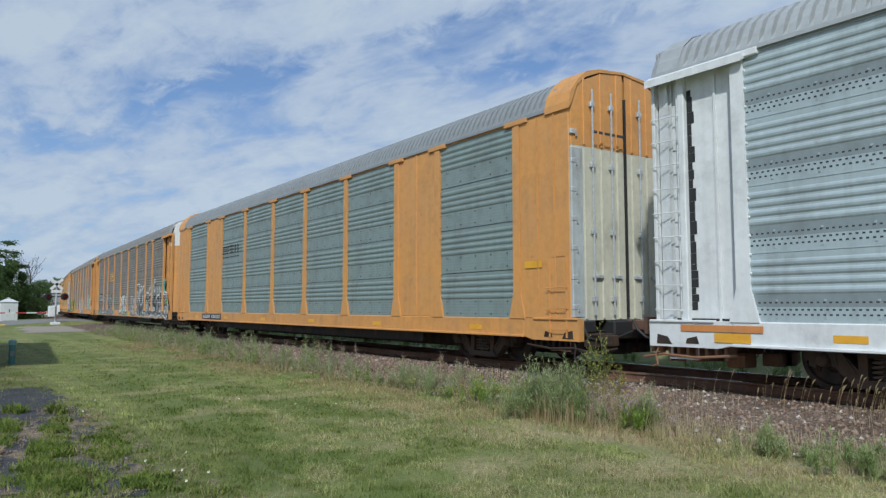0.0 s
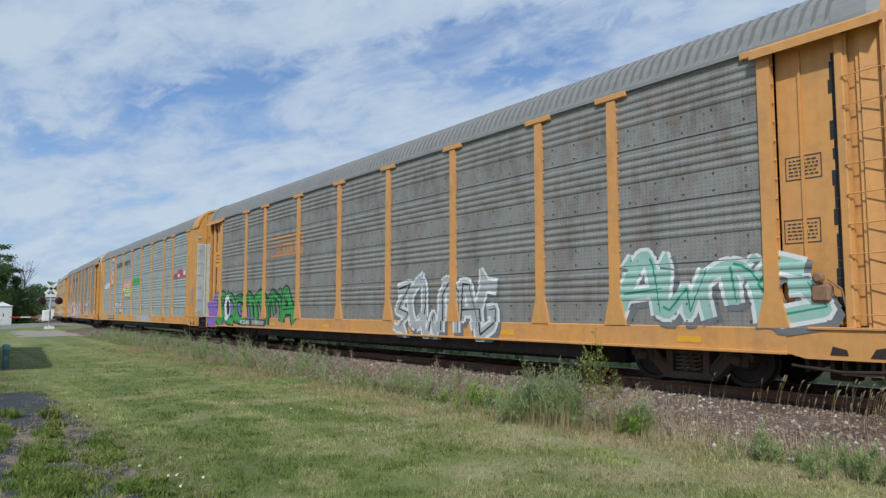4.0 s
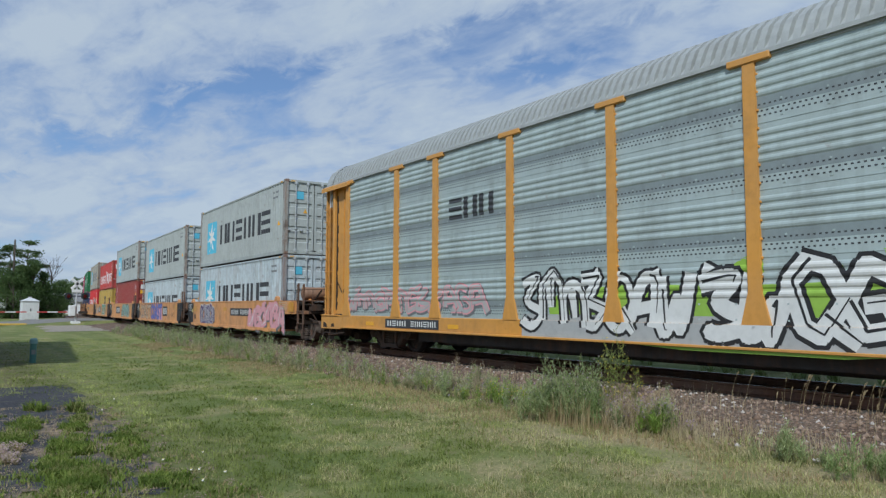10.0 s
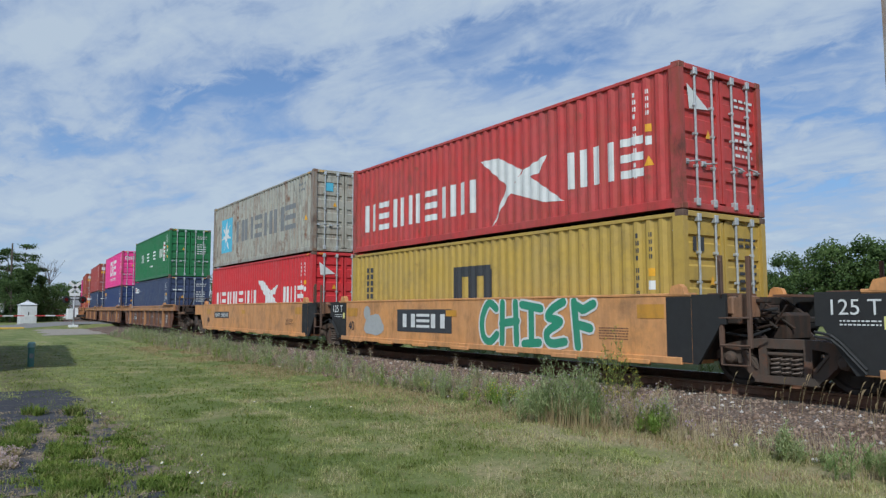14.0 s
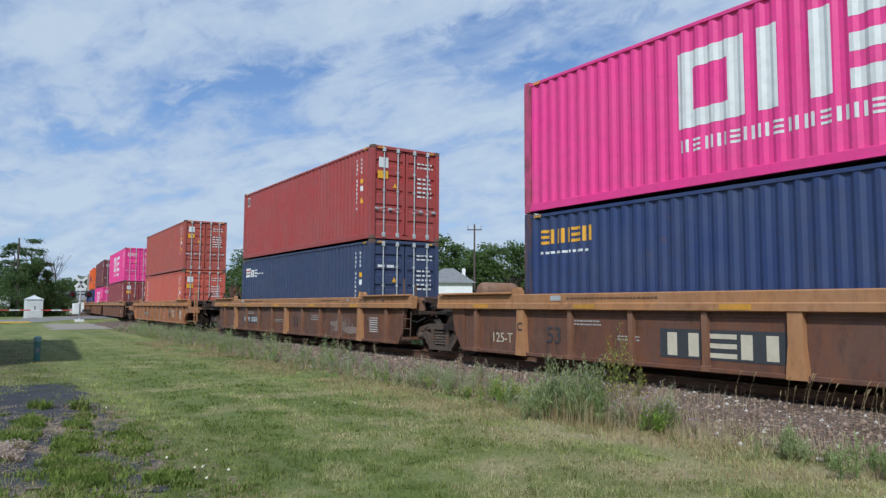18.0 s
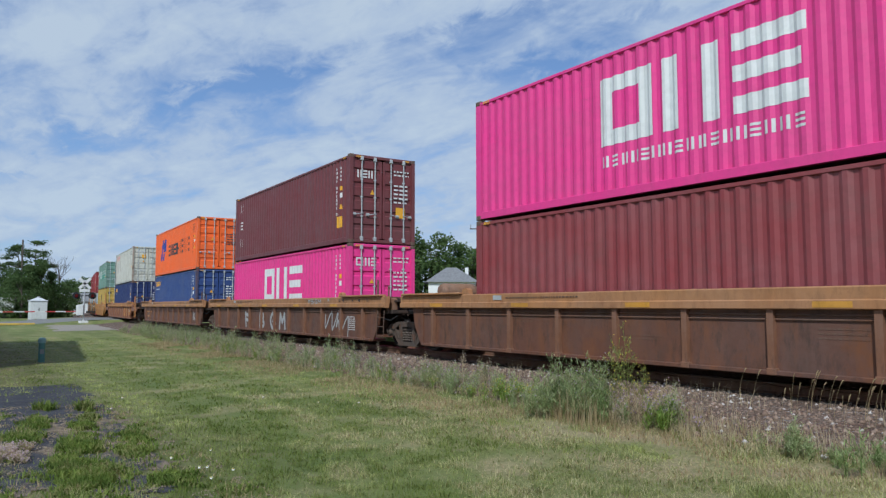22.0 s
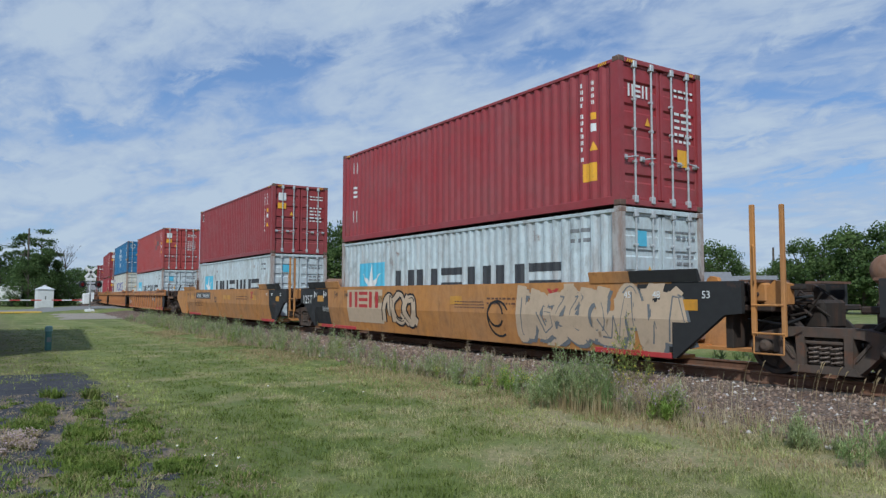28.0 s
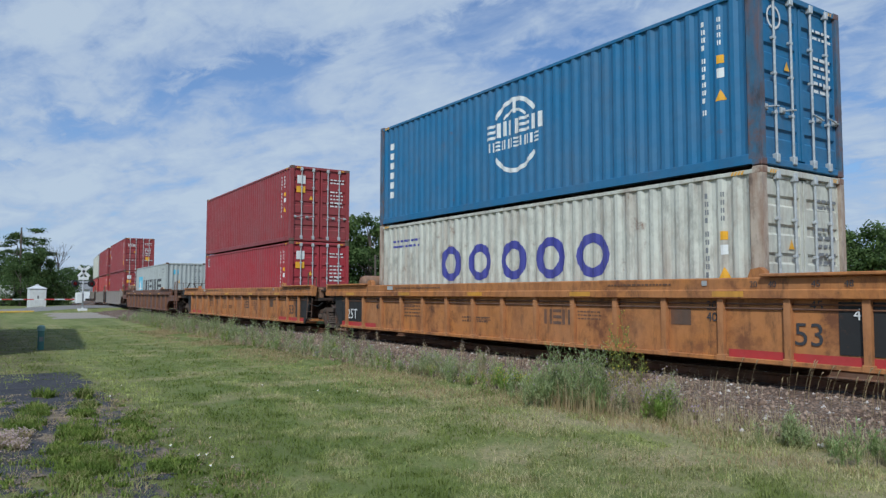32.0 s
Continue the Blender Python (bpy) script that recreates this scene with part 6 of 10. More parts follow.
def marks_a2(car, ribs):
    car["end"] = "round"
    rack_common(car, ribs, 3)
    put = rack_put(car, ribs)
    on_rack(car, ribs, block_row(-6.4, 3.30, -4.5, 3.72, 3, 1) + [bar(-6.4, 3.14, -4.5, 3.20)], yellow_mark, "emblem", "worn yellow block emblem with underline")
    on_rack(car, ribs, [bar(-11.4, 0.60, -3.8, 1.0)], SPRAY["silver"], "spray_paint", "", 0.004)
    splash = random.Random(17)
    on_rack(car, ribs, [p for k in range(26) for p in blob(-12.0 + 9.0 * splash.random(), splash.choice((0.75, 1.9)) + splash.uniform(-0.2, 0.25), splash.uniform(0.15, 0.4), splash.uniform(0.12, 0.3), splash, 12, 0.8)], SPRAY["teal"], "spray_paint", "teal spray-paint splashes", 0.005)
    for col, edge, wt in (("black", None, 0.62), ("grey", "white", 0.30), ("silver", None, 0.07)):
        lettered(put if wt < 0.6 else lambda p, m, l: put(p, m, 0.0055), -11.3, 0.88, -4.4, 1.98, "JIGLE", col, edge, wt)
    graffiti(put, -1.7, 0.70, 1.4, 2.05, 3, "white", "black", "teal", 12)
    graffiti(put, 2.6, 0.72, 4.2, 1.9, 1, "silver", "grey", None, 13)
    graffiti(put, 4.6, 0.66, 13.0, 2.40, 6, "grey", "white", "teal", 14, "white")
    graffiti(put, 4.9, 0.72, 12.6, 2.0, 5, "black", "white", None, 18, "silver")
    on_rack(car, ribs, disc(13.0, 1.5, 0.16), SPRAY["leaf"], "spray_paint", "", 0.02)


def marks_a3(car, ribs):
    car["end"] = "round"
    rack_common(car, ribs, 4)
    put = rack_put(car, ribs)
    on_rack(car, ribs, ring(-6.7, 3.1, -4.0, 3.8, 0.07) + block_row(-6.3, 3.2, -4.4, 3.62, 3, 1), SPRAY["orange"], "emblem", "worn orange framed emblem")
    on_rack(car, ribs, blob(-12.7, 1.3, 0.9, 0.6, random.Random(2), rough=0.6) + blob(-10.2, 1.1, 1.6, 0.5, random.Random(3), rough=0.6), SPRAY["purple"], "spray_paint", "purple spray-paint ground", 0.005)
    graffiti(put, -12.4, 0.62, -4.6, 2.05, 5, "leaf", "black", None, 21)
    on_rack(car, ribs, disc(-11.1, 1.35, 0.34, 0.52), SPRAY["white"], "spray_paint", "", 0.014)
    on_rack(car, ribs, disc(-11.0, 1.35, 0.18, 0.30), SPRAY["black"], "spray_paint", "", 0.018)
    graffiti(put, 1.8, 0.62, 5.8, 2.05, 4, "silver", "white", None, 22, "black")
    graffiti(put, 9.2, 0.95, 12.6, 2.1, 3, "mint", "white", None, 23, "green")
    on_rack(car, [(PZ0, 0.10), (PZ1, 0.10)], [bar(-13.0, 3.1, -12.15, 3.75)], yellow_mark, "notice", "yellow notice with rows of dark print")
    on_rack(car, [(PZ0, 0.10), (PZ1, 0.10)], small_bars(-12.95, 3.2, -12.25, 3.65, 3, random.Random(8)), dark_mark, "text_mark", "", 0.012)


def shield(car, ribs, u, v, k):
    """The railway's shield: white rim, blue head, red and white stripes."""
    g = lambda a, b: (u + a * k, v + b * k)
    def outline(e):
        return [g(-0.62 - e, 0.62), g(-0.50, 0.86 + e), g(0.0, 0.98 + e * 1.2), g(0.50, 0.86 + e), g(0.62 + e, 0.62), g(0.56 + e, 0.2), g(0.64 + e, -0.3), g(0.45 + e, -0.72), g(0.0, -0.98 - e), g(-0.45 - e, -0.72), g(-0.64 - e, -0.3), g(-0.56 - e, 0.2)]
    fan = lambda pts: [[(u, v), pts[i], pts[(i + 1) % len(pts)]] for i in range(len(pts))]
    on_rack(car, ribs, fan(outline(0.07)), white_paint, "shield_rim", "white shield rim", 0.010)
    on_rack(car, ribs, [[g(-0.60, 0.62), g(-0.50, 0.82), g(0, 0.95), g(0.50, 0.82), g(0.60, 0.62), g(0.55, 0.2), g(0.58, 0.05), g(-0.58, 0.05), g(-0.55, 0.2)]], SPRAY["blue"], "shield_head", "dark blue shield head", 0.013)
    on_rack(car, ribs, block_row(u - 0.42 * k, v + 0.47 * k, u + 0.42 * k, v + 0.66 * k, 5) + block_row(u - 0.44 * k, v + 0.18 * k, u + 0.44 * k, v + 0.37 * k, 7, 1), white_paint, "shield_mark", "", 0.016)
    on_rack(car, ribs, [[g(-0.55 + 0.22 * i, 0.02), g(-0.44 + 0.22 * i, 0.02), g(-0.44 + 0.22 * i, -0.62 - 0.3 * (1 - abs(i - 2.3) / 2.5)), g(-0.55 + 0.22 * i, -0.55 - 0.3 * (1 - abs(i - 2.6) / 2.6))] for i in range(6)], SPRAY["red"], "shield_stripe", "red stripes on white", 0.014)


def shield_marks(car, ribs, dirty):
    fm = MATS["rack_frame_%d_%d_%d" % tuple(round(v * 255) for v in GOLD)]
    on_rack(car, [(PZ0, -0.03), (PZ1, -0.03)], [bar(-9.1, 3.05, -7.2, 4.98)], fm, "emblem_board", "orange board under the shield", 0.004)
    shield(car, [(PZ0, -0.034), (PZ1, -0.034)], -8.15, 4.02, 0.83)
    for i, (text, x) in enumerate((("BUILDING", -6.75), ("AMERICA", -4.05))):
        part("lettering", words(text, 0.46), dark_mark, car, "dark painted lettering", at=pose(x, AY - 0.034, 4.17))


def marks_a4(car, ribs):
    car["end"] = "flat"
    rack_common(car, ribs, 5)
    shield_marks(car, ribs, False)
    put = rack_put(car, ribs)
    on_rack(car, ribs, blob(-10.9, 3.02, 0.85, 0.14, random.Random(2)) + blob(-9.8, 3.12, 0.6, 0.15, random.Random(4)), SPRAY["white"], "spray_paint", "buffed white patch", 0.008)
    graffiti(put, -6.9, 1.1, -4.5, 1.85, 4, "white", "black", "teal", 31)
    blue = lambda polys, mat, lift: on_rack(car, [(PZ0, -0.03), (PZ1, -0.03)], polys, mat, "spray_paint", "blue sprayed scrawl", lift + 0.03)
    scribble(blue, 12.2, 1.65, 13.35, 2.15, "sky", 91, 0.028, 4), scribble(blue, -13.4, 2.9, -12.3, 3.5, "sky", 92, 0.028, 5), scribble(blue, -13.2, 2.5, -12.6, 2.6, "sky", 93, 0.028, 2)
    graffiti(put, -4.1, 2.15, -1.6, 3.05, 3, "yellow", "teal", "pink", 32)
    on_rack(car, ribs, blob(-3.4, 2.92, 0.7, 0.2, random.Random(5)) + blob(-2.1, 3.0, 0.6, 0.2, random.Random(6)), SPRAY["pink"], "spray_paint", "", 0.016)
    on_rack(car, ribs, [bar(-1.25, 2.82, 1.25, 3.12)] + blob(-0.6, 3.12, 0.5, 0.1, random.Random(7)) + blob(0.5, 3.14, 0.6, 0.1, random.Random(9)), SPRAY["leaf"], "spray_paint", "", 0.008)
    on_rack(car, ribs, [bar(1.8 + i * 0.5, 2.95 + 0.05 * (i % 2), 2.2 + i * 0.5, 3.02 + 0.05 * (i % 2)) for i in range(5)], SPRAY["silver"], "spray_paint", "", 0.008)
    on_rack(car, ribs, blob(9.8, 2.96, 0.5, 0.14, random.Random(1)) + blob(10.6, 3.05, 0.6, 0.22, random.Random(3)) + [bar(9.3, 2.86, 11.8, 3.02)], SPRAY["red"], "spray_paint", "red spray-painted car shapes", 0.008)
    on_rack(car, ribs, [bar(10.1, 2.9, 10.5, 3.05), bar(11.2, 2.95, 11.6, 3.15)], SPRAY["white"], "spray_paint", "", 0.012)
    on_rack(car, ribs, [bar(2.0 + 0.45 * i, 0.64, 2.05 + 0.45 * i, 1.2 + 0.2 * (i % 3), 0.1) for i in range(7)] + [bar(1.3, 1.1, 1.4, 1.9, 0.1)], SPRAY["white"], "spray_paint", "", 0.012)
    on_rack(car, ribs, [bar(0.6, 0.63, 4.2, 0.96)], SPRAY["silver"], "spray_paint", "", 0.009)
    on_rack(car, ribs, block_row(7.2, 0.73, 7.75, 0.88, 3), SPRAY["red"], "stencil_mark", "", 0.012)


def marks_a5(car, ribs):
    car["end"] = "round"
    rack_common(car, ribs, 6)
    shield_marks(car, ribs, True)
    put = rack_put(car, ribs)
    on_rack(car, ribs, [bar(-11.9, 0.66, -9.1, 2.15)], SPRAY["silver"], "spray_paint", "", 0.005)
    graffiti(put, -11.8, 0.75, -9.2, 2.1, 4, "silver", "white", None, 41, "white")
    on_rack(car, ribs, blob(-5.8, 1.45, 3.2, 0.72, random.Random(12)) + blob(-0.6, 1.35, 2.6, 0.70, random.Random(15)), SPRAY["pink"], "spray_paint", "pale red spray paint ground", 0.005)
    graffiti(put, -8.4, 0.7, -3.3, 2.25, 5, "white", "black", None, 42, "black")
    flat = lambda polys, mat, lift: on_rack(car, [(PZ0, 0.09), (PZ1, 0.09)], polys, mat, "spray_paint", "sprayed scrawl on the end panel", lift)
    scribble(flat, -12.95, 2.2, -12.3, 2.5, "white", 61, 0.03, 4), scribble(flat, -12.95, 1.5, -12.4, 1.8, "white", 62, 0.03, 4)
    flat(blob(-12.6, 3.35, 0.22, 0.32, random.Random(8)) + stroke(curve([(-12.7, 3.6), (-12.4, 3.8), (-12.45, 4.0)]), 0.08), SPRAY["pink"], 0.006)
    flat(stroke(curve([(-12.8, 3.1), (-12.4, 3.2), (-12.35, 3.6), (-12.7, 3.7), (-12.8, 3.1)]), 0.035), SPRAY["black"], 0.009)
    graffiti(put, -2.8, 0.7, 1.2, 2.0, 6, "silver", "white", None, 43, "silver")
    graffiti(put, 4.8, 0.82, 8.1, 2.15, 4, "white", "black", None, 47)
    for i, text in enumerate(("OUT", "WITH", "GLOWY")):
        part("sprayed_word", words(text, 0.27), SPRAY["black"], car, "thin black sprayed word", at=pose(3.3, AY - 0.034, 1.58 - 0.30 * i))
    on_rack(car, ribs, block_row(6.8, 0.7, 7.6, 0.90, 3), SPRAY["red"], "stencil_mark", "", 0.012)


def marks_a6(car, ribs):
    car["end"] = "round"
    rack_common(car, ribs, 7)
    put = rack_put(car, ribs)
    on_rack(car, ribs, block_row(-6.65, 3.34, -4.85, 3.84, 3, 1, 0.12), dark_mark, "emblem", "black block emblem", 0.012)
    on_rack(car, ribs, blob(1.5, 1.1, 4.5, 0.6, random.Random(4)) + blob(8.0, 1.3, 2.2, 0.6, random.Random(6)), SPRAY["lime"], "spray_paint", "lime green spray paint ground", 0.005)
    on_rack(car, ribs, [bar(-3.9, 0.60, 9.4, 1.1)], SPRAY["silver"], "spray_paint", "", 0.007)
    graffiti(put, -3.9, 0.75, 0.2, 1.95, 5, "white", "black", None, 51)
    flat = lambda polys, mat, lift: on_rack(car, [(PZ0, 0.09), (PZ1, 0.09)], polys, mat, "spray_paint", "sprayed scrawl on the end panel", lift)
    scribble(flat, 12.15, 1.9, 12.9, 2.35, "black", 63, 0.04, 5), scribble(flat, -12.9, 1.6, -12.35, 1.9, "black", 64, 0.05, 3)
    graffiti(put, 0.5, 0.72, 4.8, 2.0, 4, "white", "black", "lime", 52)
    graffiti(put, 5.0, 0.68, 9.2, 2.05, 4, "white", "black", "lime", 53)
    graffiti(put, -12.0, 1.1, -5.2, 1.75, 8, "silver", "pink", None, 54)
    on_rack(car, ribs, small_bars(5.4, 3.05, 7.6, 3.2, 1, random.Random(2)), grey_mark, "text_mark", "", 0.012)
    on_rack(car, ribs, [bar(3.9, 3.0, 4.6, 3.1, 0.5), bar(4.5, 3.0, 3.9, 3.5)], SPRAY["red"], "emblem", "small red crossed emblem", 0.012)


autorack(5.45, "white-framed autorack with pale ribbed steel screens", srgb(226, 228, 228), srgb(176, 190, 194), "wide", "round", marks=marks_a0, roof_col=(0.40, 0.42, 0.43), rust=0.05)
autorack(-23.5, "orange-framed autorack with grey-green ribbed screens and pale end doors", ORANGE, srgb(138, 154, 152), "fine", "flat", solid=(1, 7), marks=marks_a1, roof_col=(0.33, 0.35, 0.36), bare=True, rust=0.1, exts=(0.18, -0.12))
autorack(-52.7, "orange-framed autorack with dirty brown-grey screens and large graffiti", ORANGE, srgb(134, 130, 122), "fine", "round", marks=marks_a2, dirt=0.7, rust=0.3)
autorack(-81.85, "orange-framed autorack with dirty grey screens and green and purple graffiti", ORANGE, srgb(148, 146, 140), "fine", "round", cap=ORANGE, marks=marks_a3, dirt=0.6, rust=0.35)
autorack(-110.8, "orange-framed autorack with pale grey screens and a shield emblem", GOLD, srgb(166, 174, 171), "fine", "flat", marks=marks_a4, flat_col=(0.66, 0.62, 0.55), dirt=0.4, rust=0.15)
autorack(-139.65, "orange-framed autorack with grey screens, shield emblem and foot-level graffiti", GOLD, srgb(146, 150, 144), "fine", "round", marks=marks_a5, dirt=0.55, rust=0.15)
autorack(-168.6, "orange-framed autorack with banded silver screens and white graffiti", GOLD, srgb(178, 192, 192), "wide", "round", marks=marks_a6, roof_col=(0.38, 0.40, 0.40), rust=0.12)


# container marks
def star_box(c, z0, z1, x0, x1):
    mat = paint("sky_blue_square", srgb(92, 184, 214), 0.0, 0.15)
    on_side(c, [bar(x0, z0, x1, z1)], mat, "blue_square", "sky blue square with a white star")
    part("white_star", decal(star((x0 + x1) / 2, (z0 + z1) / 2, (x1 - x0) * 0.46, (x1 - x0) * 0.13, 7), SIDE_WAVES, 0, SIDE_Y, 0.009), white_paint, c)


def m_star(tone, lettered=True):
    def marks(c, h):
        star_box(c, h - 2.28, h - 0.72, -4.87, -3.22)
        on_side(c, block_row(-2.62, h - 1.93, 4.5, h - 1.0, 6, 2, 0.16), grey_mark if tone == "faded" else dark_mark, "brand_mark", "row of six dark painted blocks")
        codes(c, h, grey_mark, vertical=False, yellow=False)
        on_door(c, [bar(-0.75, h - 0.75, -0.45, h - 0.45)], paint("sky_blue_square", srgb(92, 184, 214)), "door_square")
    return marks


def m_plain(mat=white_paint, upright=False, small=None, tag=True):
    def marks(c, h):
        codes(c, h, mat)
        if upright:
            for i in range(6):
                v = h - 0.55 - i * 0.30
                on_side(c, block_row(-5.42, v, -5.08, v + 0.22, 1, i), mat, "brand_mark", "upright row of white blocks")
        if tag:
            on_door(c, [bar(-0.95, h - 0.68, -0.62, h - 0.36)], white_paint, "door_sticker")
            on_door(c, [bar(-0.98, h - 1.02, -0.62, h - 0.78)], yellow_mark, "door_sticker")
        if small:
            on_side(c, [bar(-5.7, h - 0.62, -5.4, h - 0.24)], white_paint, "sticker")
            on_side(c, [bar(-5.68, h - 0.58, -5.42, h - 0.28)], small, "sticker", "small square emblem")
    return marks


def m_patched(c, h):
    """Repairs in odd reds and greys over the side, high up near the doors and scattered low down."""
    m_plain(small=dark_mark)(c, h)
    for u, v, w, t, col in ((2.6, 1.95, 0.42, 0.36, "brick_patch"), (3.1, 2.25, 0.9, 0.30, "dull_patch"), (3.5, 1.75, 0.8, 0.34, "slate_patch"), (3.0, 1.5, 0.5, 0.3, "slate_patch"), (4.2, 2.0, 0.5, 0.4, "dull_patch"), (-2.6, 0.95, 0.4, 0.34, "dull_patch"), (-0.4, 1.35, 0.3, 0.24, "dull_patch"), (1.1, 0.7, 0.35, 0.3, "dull_patch"), (-3.8, 1.6, 0.3, 0.3, "dull_patch")):
        on_side(c, [bar(u, v, u + w, v + t)], SPRAY[col], "paint_patch", "repair patch in another tone")


def m_flag(wide):
    def marks(c, h):
        codes(c, h, white_paint)
        z = h - 2.0
        on_side(c, block_row(-5.4, z, 0.3, z + 0.80, 7, 0, 0.24), white_paint, "brand_mark", "row of seven white painted blocks")
        on_side(c, block_row(3.25, z + 0.1, 5.35, z + 0.85, 3, 2, 0.24), white_paint, "brand_mark", "three white painted blocks")
        on_side(c, [[(0.4, h - 0.82), (1.1, h - 0.85), (1.9, z + 0.75), (1.55, z + 0.35)], [(1.45, z + 0.3), (1.95, z + 0.7), (3.2, z - 0.1), (2.6, z - 0.05)], [(0.85, z - 0.45), (1.3, z + 0.1), (1.75, z + 0.45), (1.4, z + 0.5)], [(1.6, z + 0.5), (2.0, z + 0.75), (2.7, z + 0.95), (2.5, z + 0.6)]], white_paint, "flag_emblem", "white crossed flag emblem")
        on_door(c, [[(-0.95, h - 0.35), (-0.35, h - 0.75), (-0.9, h - 0.8)]], white_paint, "door_emblem")
    return marks


def m_m(c, h):
    codes(c, h, dark_mark)
    z = h - 1.62
    on_side(c, [bar(-0.72, z, -0.38, z + 0.85), bar(-0.12, z, 0.22, z + 0.85), bar(0.48, z, 0.82, z + 0.85), bar(-0.72, z + 0.7, 0.75, z + 0.95), bar(-0.9, z - 0.06, -0.3, z + 0.06), bar(0.4, z - 0.06, 1.0, z + 0.06)], dark_mark, "brand_emblem", "large dark arched emblem")
    on_side(c, [bar(x, h - 0.62 - 0.19 * i, x + 0.10, h - 0.48 - 0.19 * i) for i in range(9) for x in (-5.2, -4.95)], dark_mark, "text_mark", "two upright rows of dark blocks")
    on_door(c, block_row(-0.95, h - 0.7, -0.55, h - 0.45, 1), dark_mark, "door_emblem")


def m_wide(c, h):
    codes(c, h, white_paint)
    z = h - 1.62
    for u0, k in ((-3.5, 0), (-1.35, 1), (0.85, 1), (3.0, 0)):
        on_side(c, block_row(u0, z, u0 + 0.8, z + 0.55, 1, k, 0.0), white_paint, "brand_block", "wide-set white painted block")
    on_side(c, [bar(4.22, h - 1.9, 4.75, h - 0.7)], white_paint, "white_panel")
    on_side(c, small_bars(4.28, h - 1.8, 4.7, h - 0.8, 4, random.Random(2)), red_mark, "text_mark", "", )
    on_side(c, small_bars(-0.4, h - 2.12, 0.85, h - 1.92, 1, random.Random(3)), white_paint, "text_mark")


def m_small_flag(c, h):
    codes(c, h, white_paint)
    on_side(c, [bar(-5.6, h - 0.80, -5.1, h - 0.42)], white_paint, "flag_emblem", "small white flag with red bands")
    on_side(c, [bar(-5.6, h - 0.70, -5.1, h - 0.64), bar(-5.6, h - 0.57, -5.1, h - 0.51)], red_mark, "flag_bands")
    on_side(c, block_row(-4.95, h - 0.80, -4.2, h - 0.50, 3, 2, 0.1) + small_bars(-4.15, h - 0.74, -3.5, h - 0.62, 1, random.Random(4)), white_paint, "brand_mark")
    on_door(c, small_bars(-0.95, h - 0.9, -0.3, h - 0.7, 1, random.Random(6)), white_paint, "door_text_mark")


def m_square(c, h):
    codes(c, h, white_paint)
    z0, z1 = h - 1.85, h - 0.52
    on_side(c, ring(-2.06, z0, -0.78, z1, 0.30), white_paint, "brand_frame", "white square frame")
    on_side(c, [bar(-0.55, z0, -0.22, z1), bar(0.28, z0, 0.60, z1)], white_paint, "brand_mark", "white upright bars")
    on_side(c, [bar(0.85, z1 - 0.29, 2.08, z1), bar(0.85, z0 + 0.53, 2.0, z0 + 0.80), bar(0.85, z0, 2.08, z0 + 0.29)], white_paint, "brand_mark", "stacked white bars")
    on_side(c, block_row(-2.06, z0 - 0.42, 2.06, z0 - 0.20, 17, 0, 0.3), white_paint, "text_mark")
    on_door(c, ring(-0.95, h - 0.72, -0.70, h - 0.45, 0.05) + block_row(-0.66, h - 0.72, -0.2, h - 0.45, 2), white_paint, "door_mark")


def m_slant(c, h):
    codes(c, h, white_paint)
    for i in range(3):
        v = h - 0.72 - 0.78 * i
        on_side(c, block_row(-5.4, v, -5.0, v + 0.36, 1, i), white_paint, "brand_block", "slanted white painted block")
    on_side(c, [bar(5.1, h - 2.35, 5.46, h - 1.98)], yellow_mark, "notice", "yellow notice")
    on_door(c, block_row(-0.95, h - 0.75, -0.35, h - 0.50, 3), white_paint, "door_mark")
    on_door(c, [bar(0.5, h - 2.0, 0.85, h - 1.65)], yellow_mark, "door_sticker")


def m_long(c, h):
    codes(c, h, dark_mark)
    z = h - 1.85
    blue = paint("logo_blue", srgb(36, 60, 150), 0.0, 0.1)
    on_side(c, [[(-4.3, z - 0.1), (-3.85, z - 0.1), (-3.3, z + 1.25), (-3.7, z + 1.25)], [(-3.6, z - 0.1), (-3.1, z - 0.1), (-2.95, z + 0.35), (-3.45, z + 0.35)], [(-3.55, z + 0.45), (-2.65, z + 0.45), (-2.6, z + 1.25), (-3.15, z + 1.25)]], blue, "brand_emblem", "slanted blue emblem")
    on_side(c, block_row(-1.8, z + 0.08, 1.05, z + 0.78, 5, 1, 0.2) + block_row(1.55, z + 0.08, 4.25, z + 0.90, 5, 0, 0.2), dark_mark, "brand_mark", "two rows of dark painted blocks")
    on_side(c, [bar(1.15, z + 0.36, 1.42, z + 0.48)], dark_mark, "brand_block")


def m_yellow(c, h):
    codes(c, h, white_paint)
    on_side(c, block_row(-5.6, h - 0.70, -4.1, h - 0.40, 5, 1, 0.16), yellow_mark, "brand_mark", "row of five yellow blocks")
    on_side(c, small_bars(-5.6, h - 0.95, -4.2, h - 0.82, 1, random.Random(3)), white_paint, "text_mark")


def m_faded(c, h):
    codes(c, h, grey_mark, vertical=False, yellow=False)
    on_side(c, block_row(-5.0, h - 0.68, -3.5, h - 0.30, 4, 1, 0.1), paint("faded_red_mark", srgb(232, 110, 104), 0.0, 0.1), "brand_mark", "row of faded red blocks")
    on_door(c, [bar(-0.5, h - 0.95, -0.2, h - 0.65)], yellow_mark, "door_sticker")
    on_door(c, block_row(-0.95, h - 0.5, -0.3, h - 0.3, 4), white_paint, "door_mark")


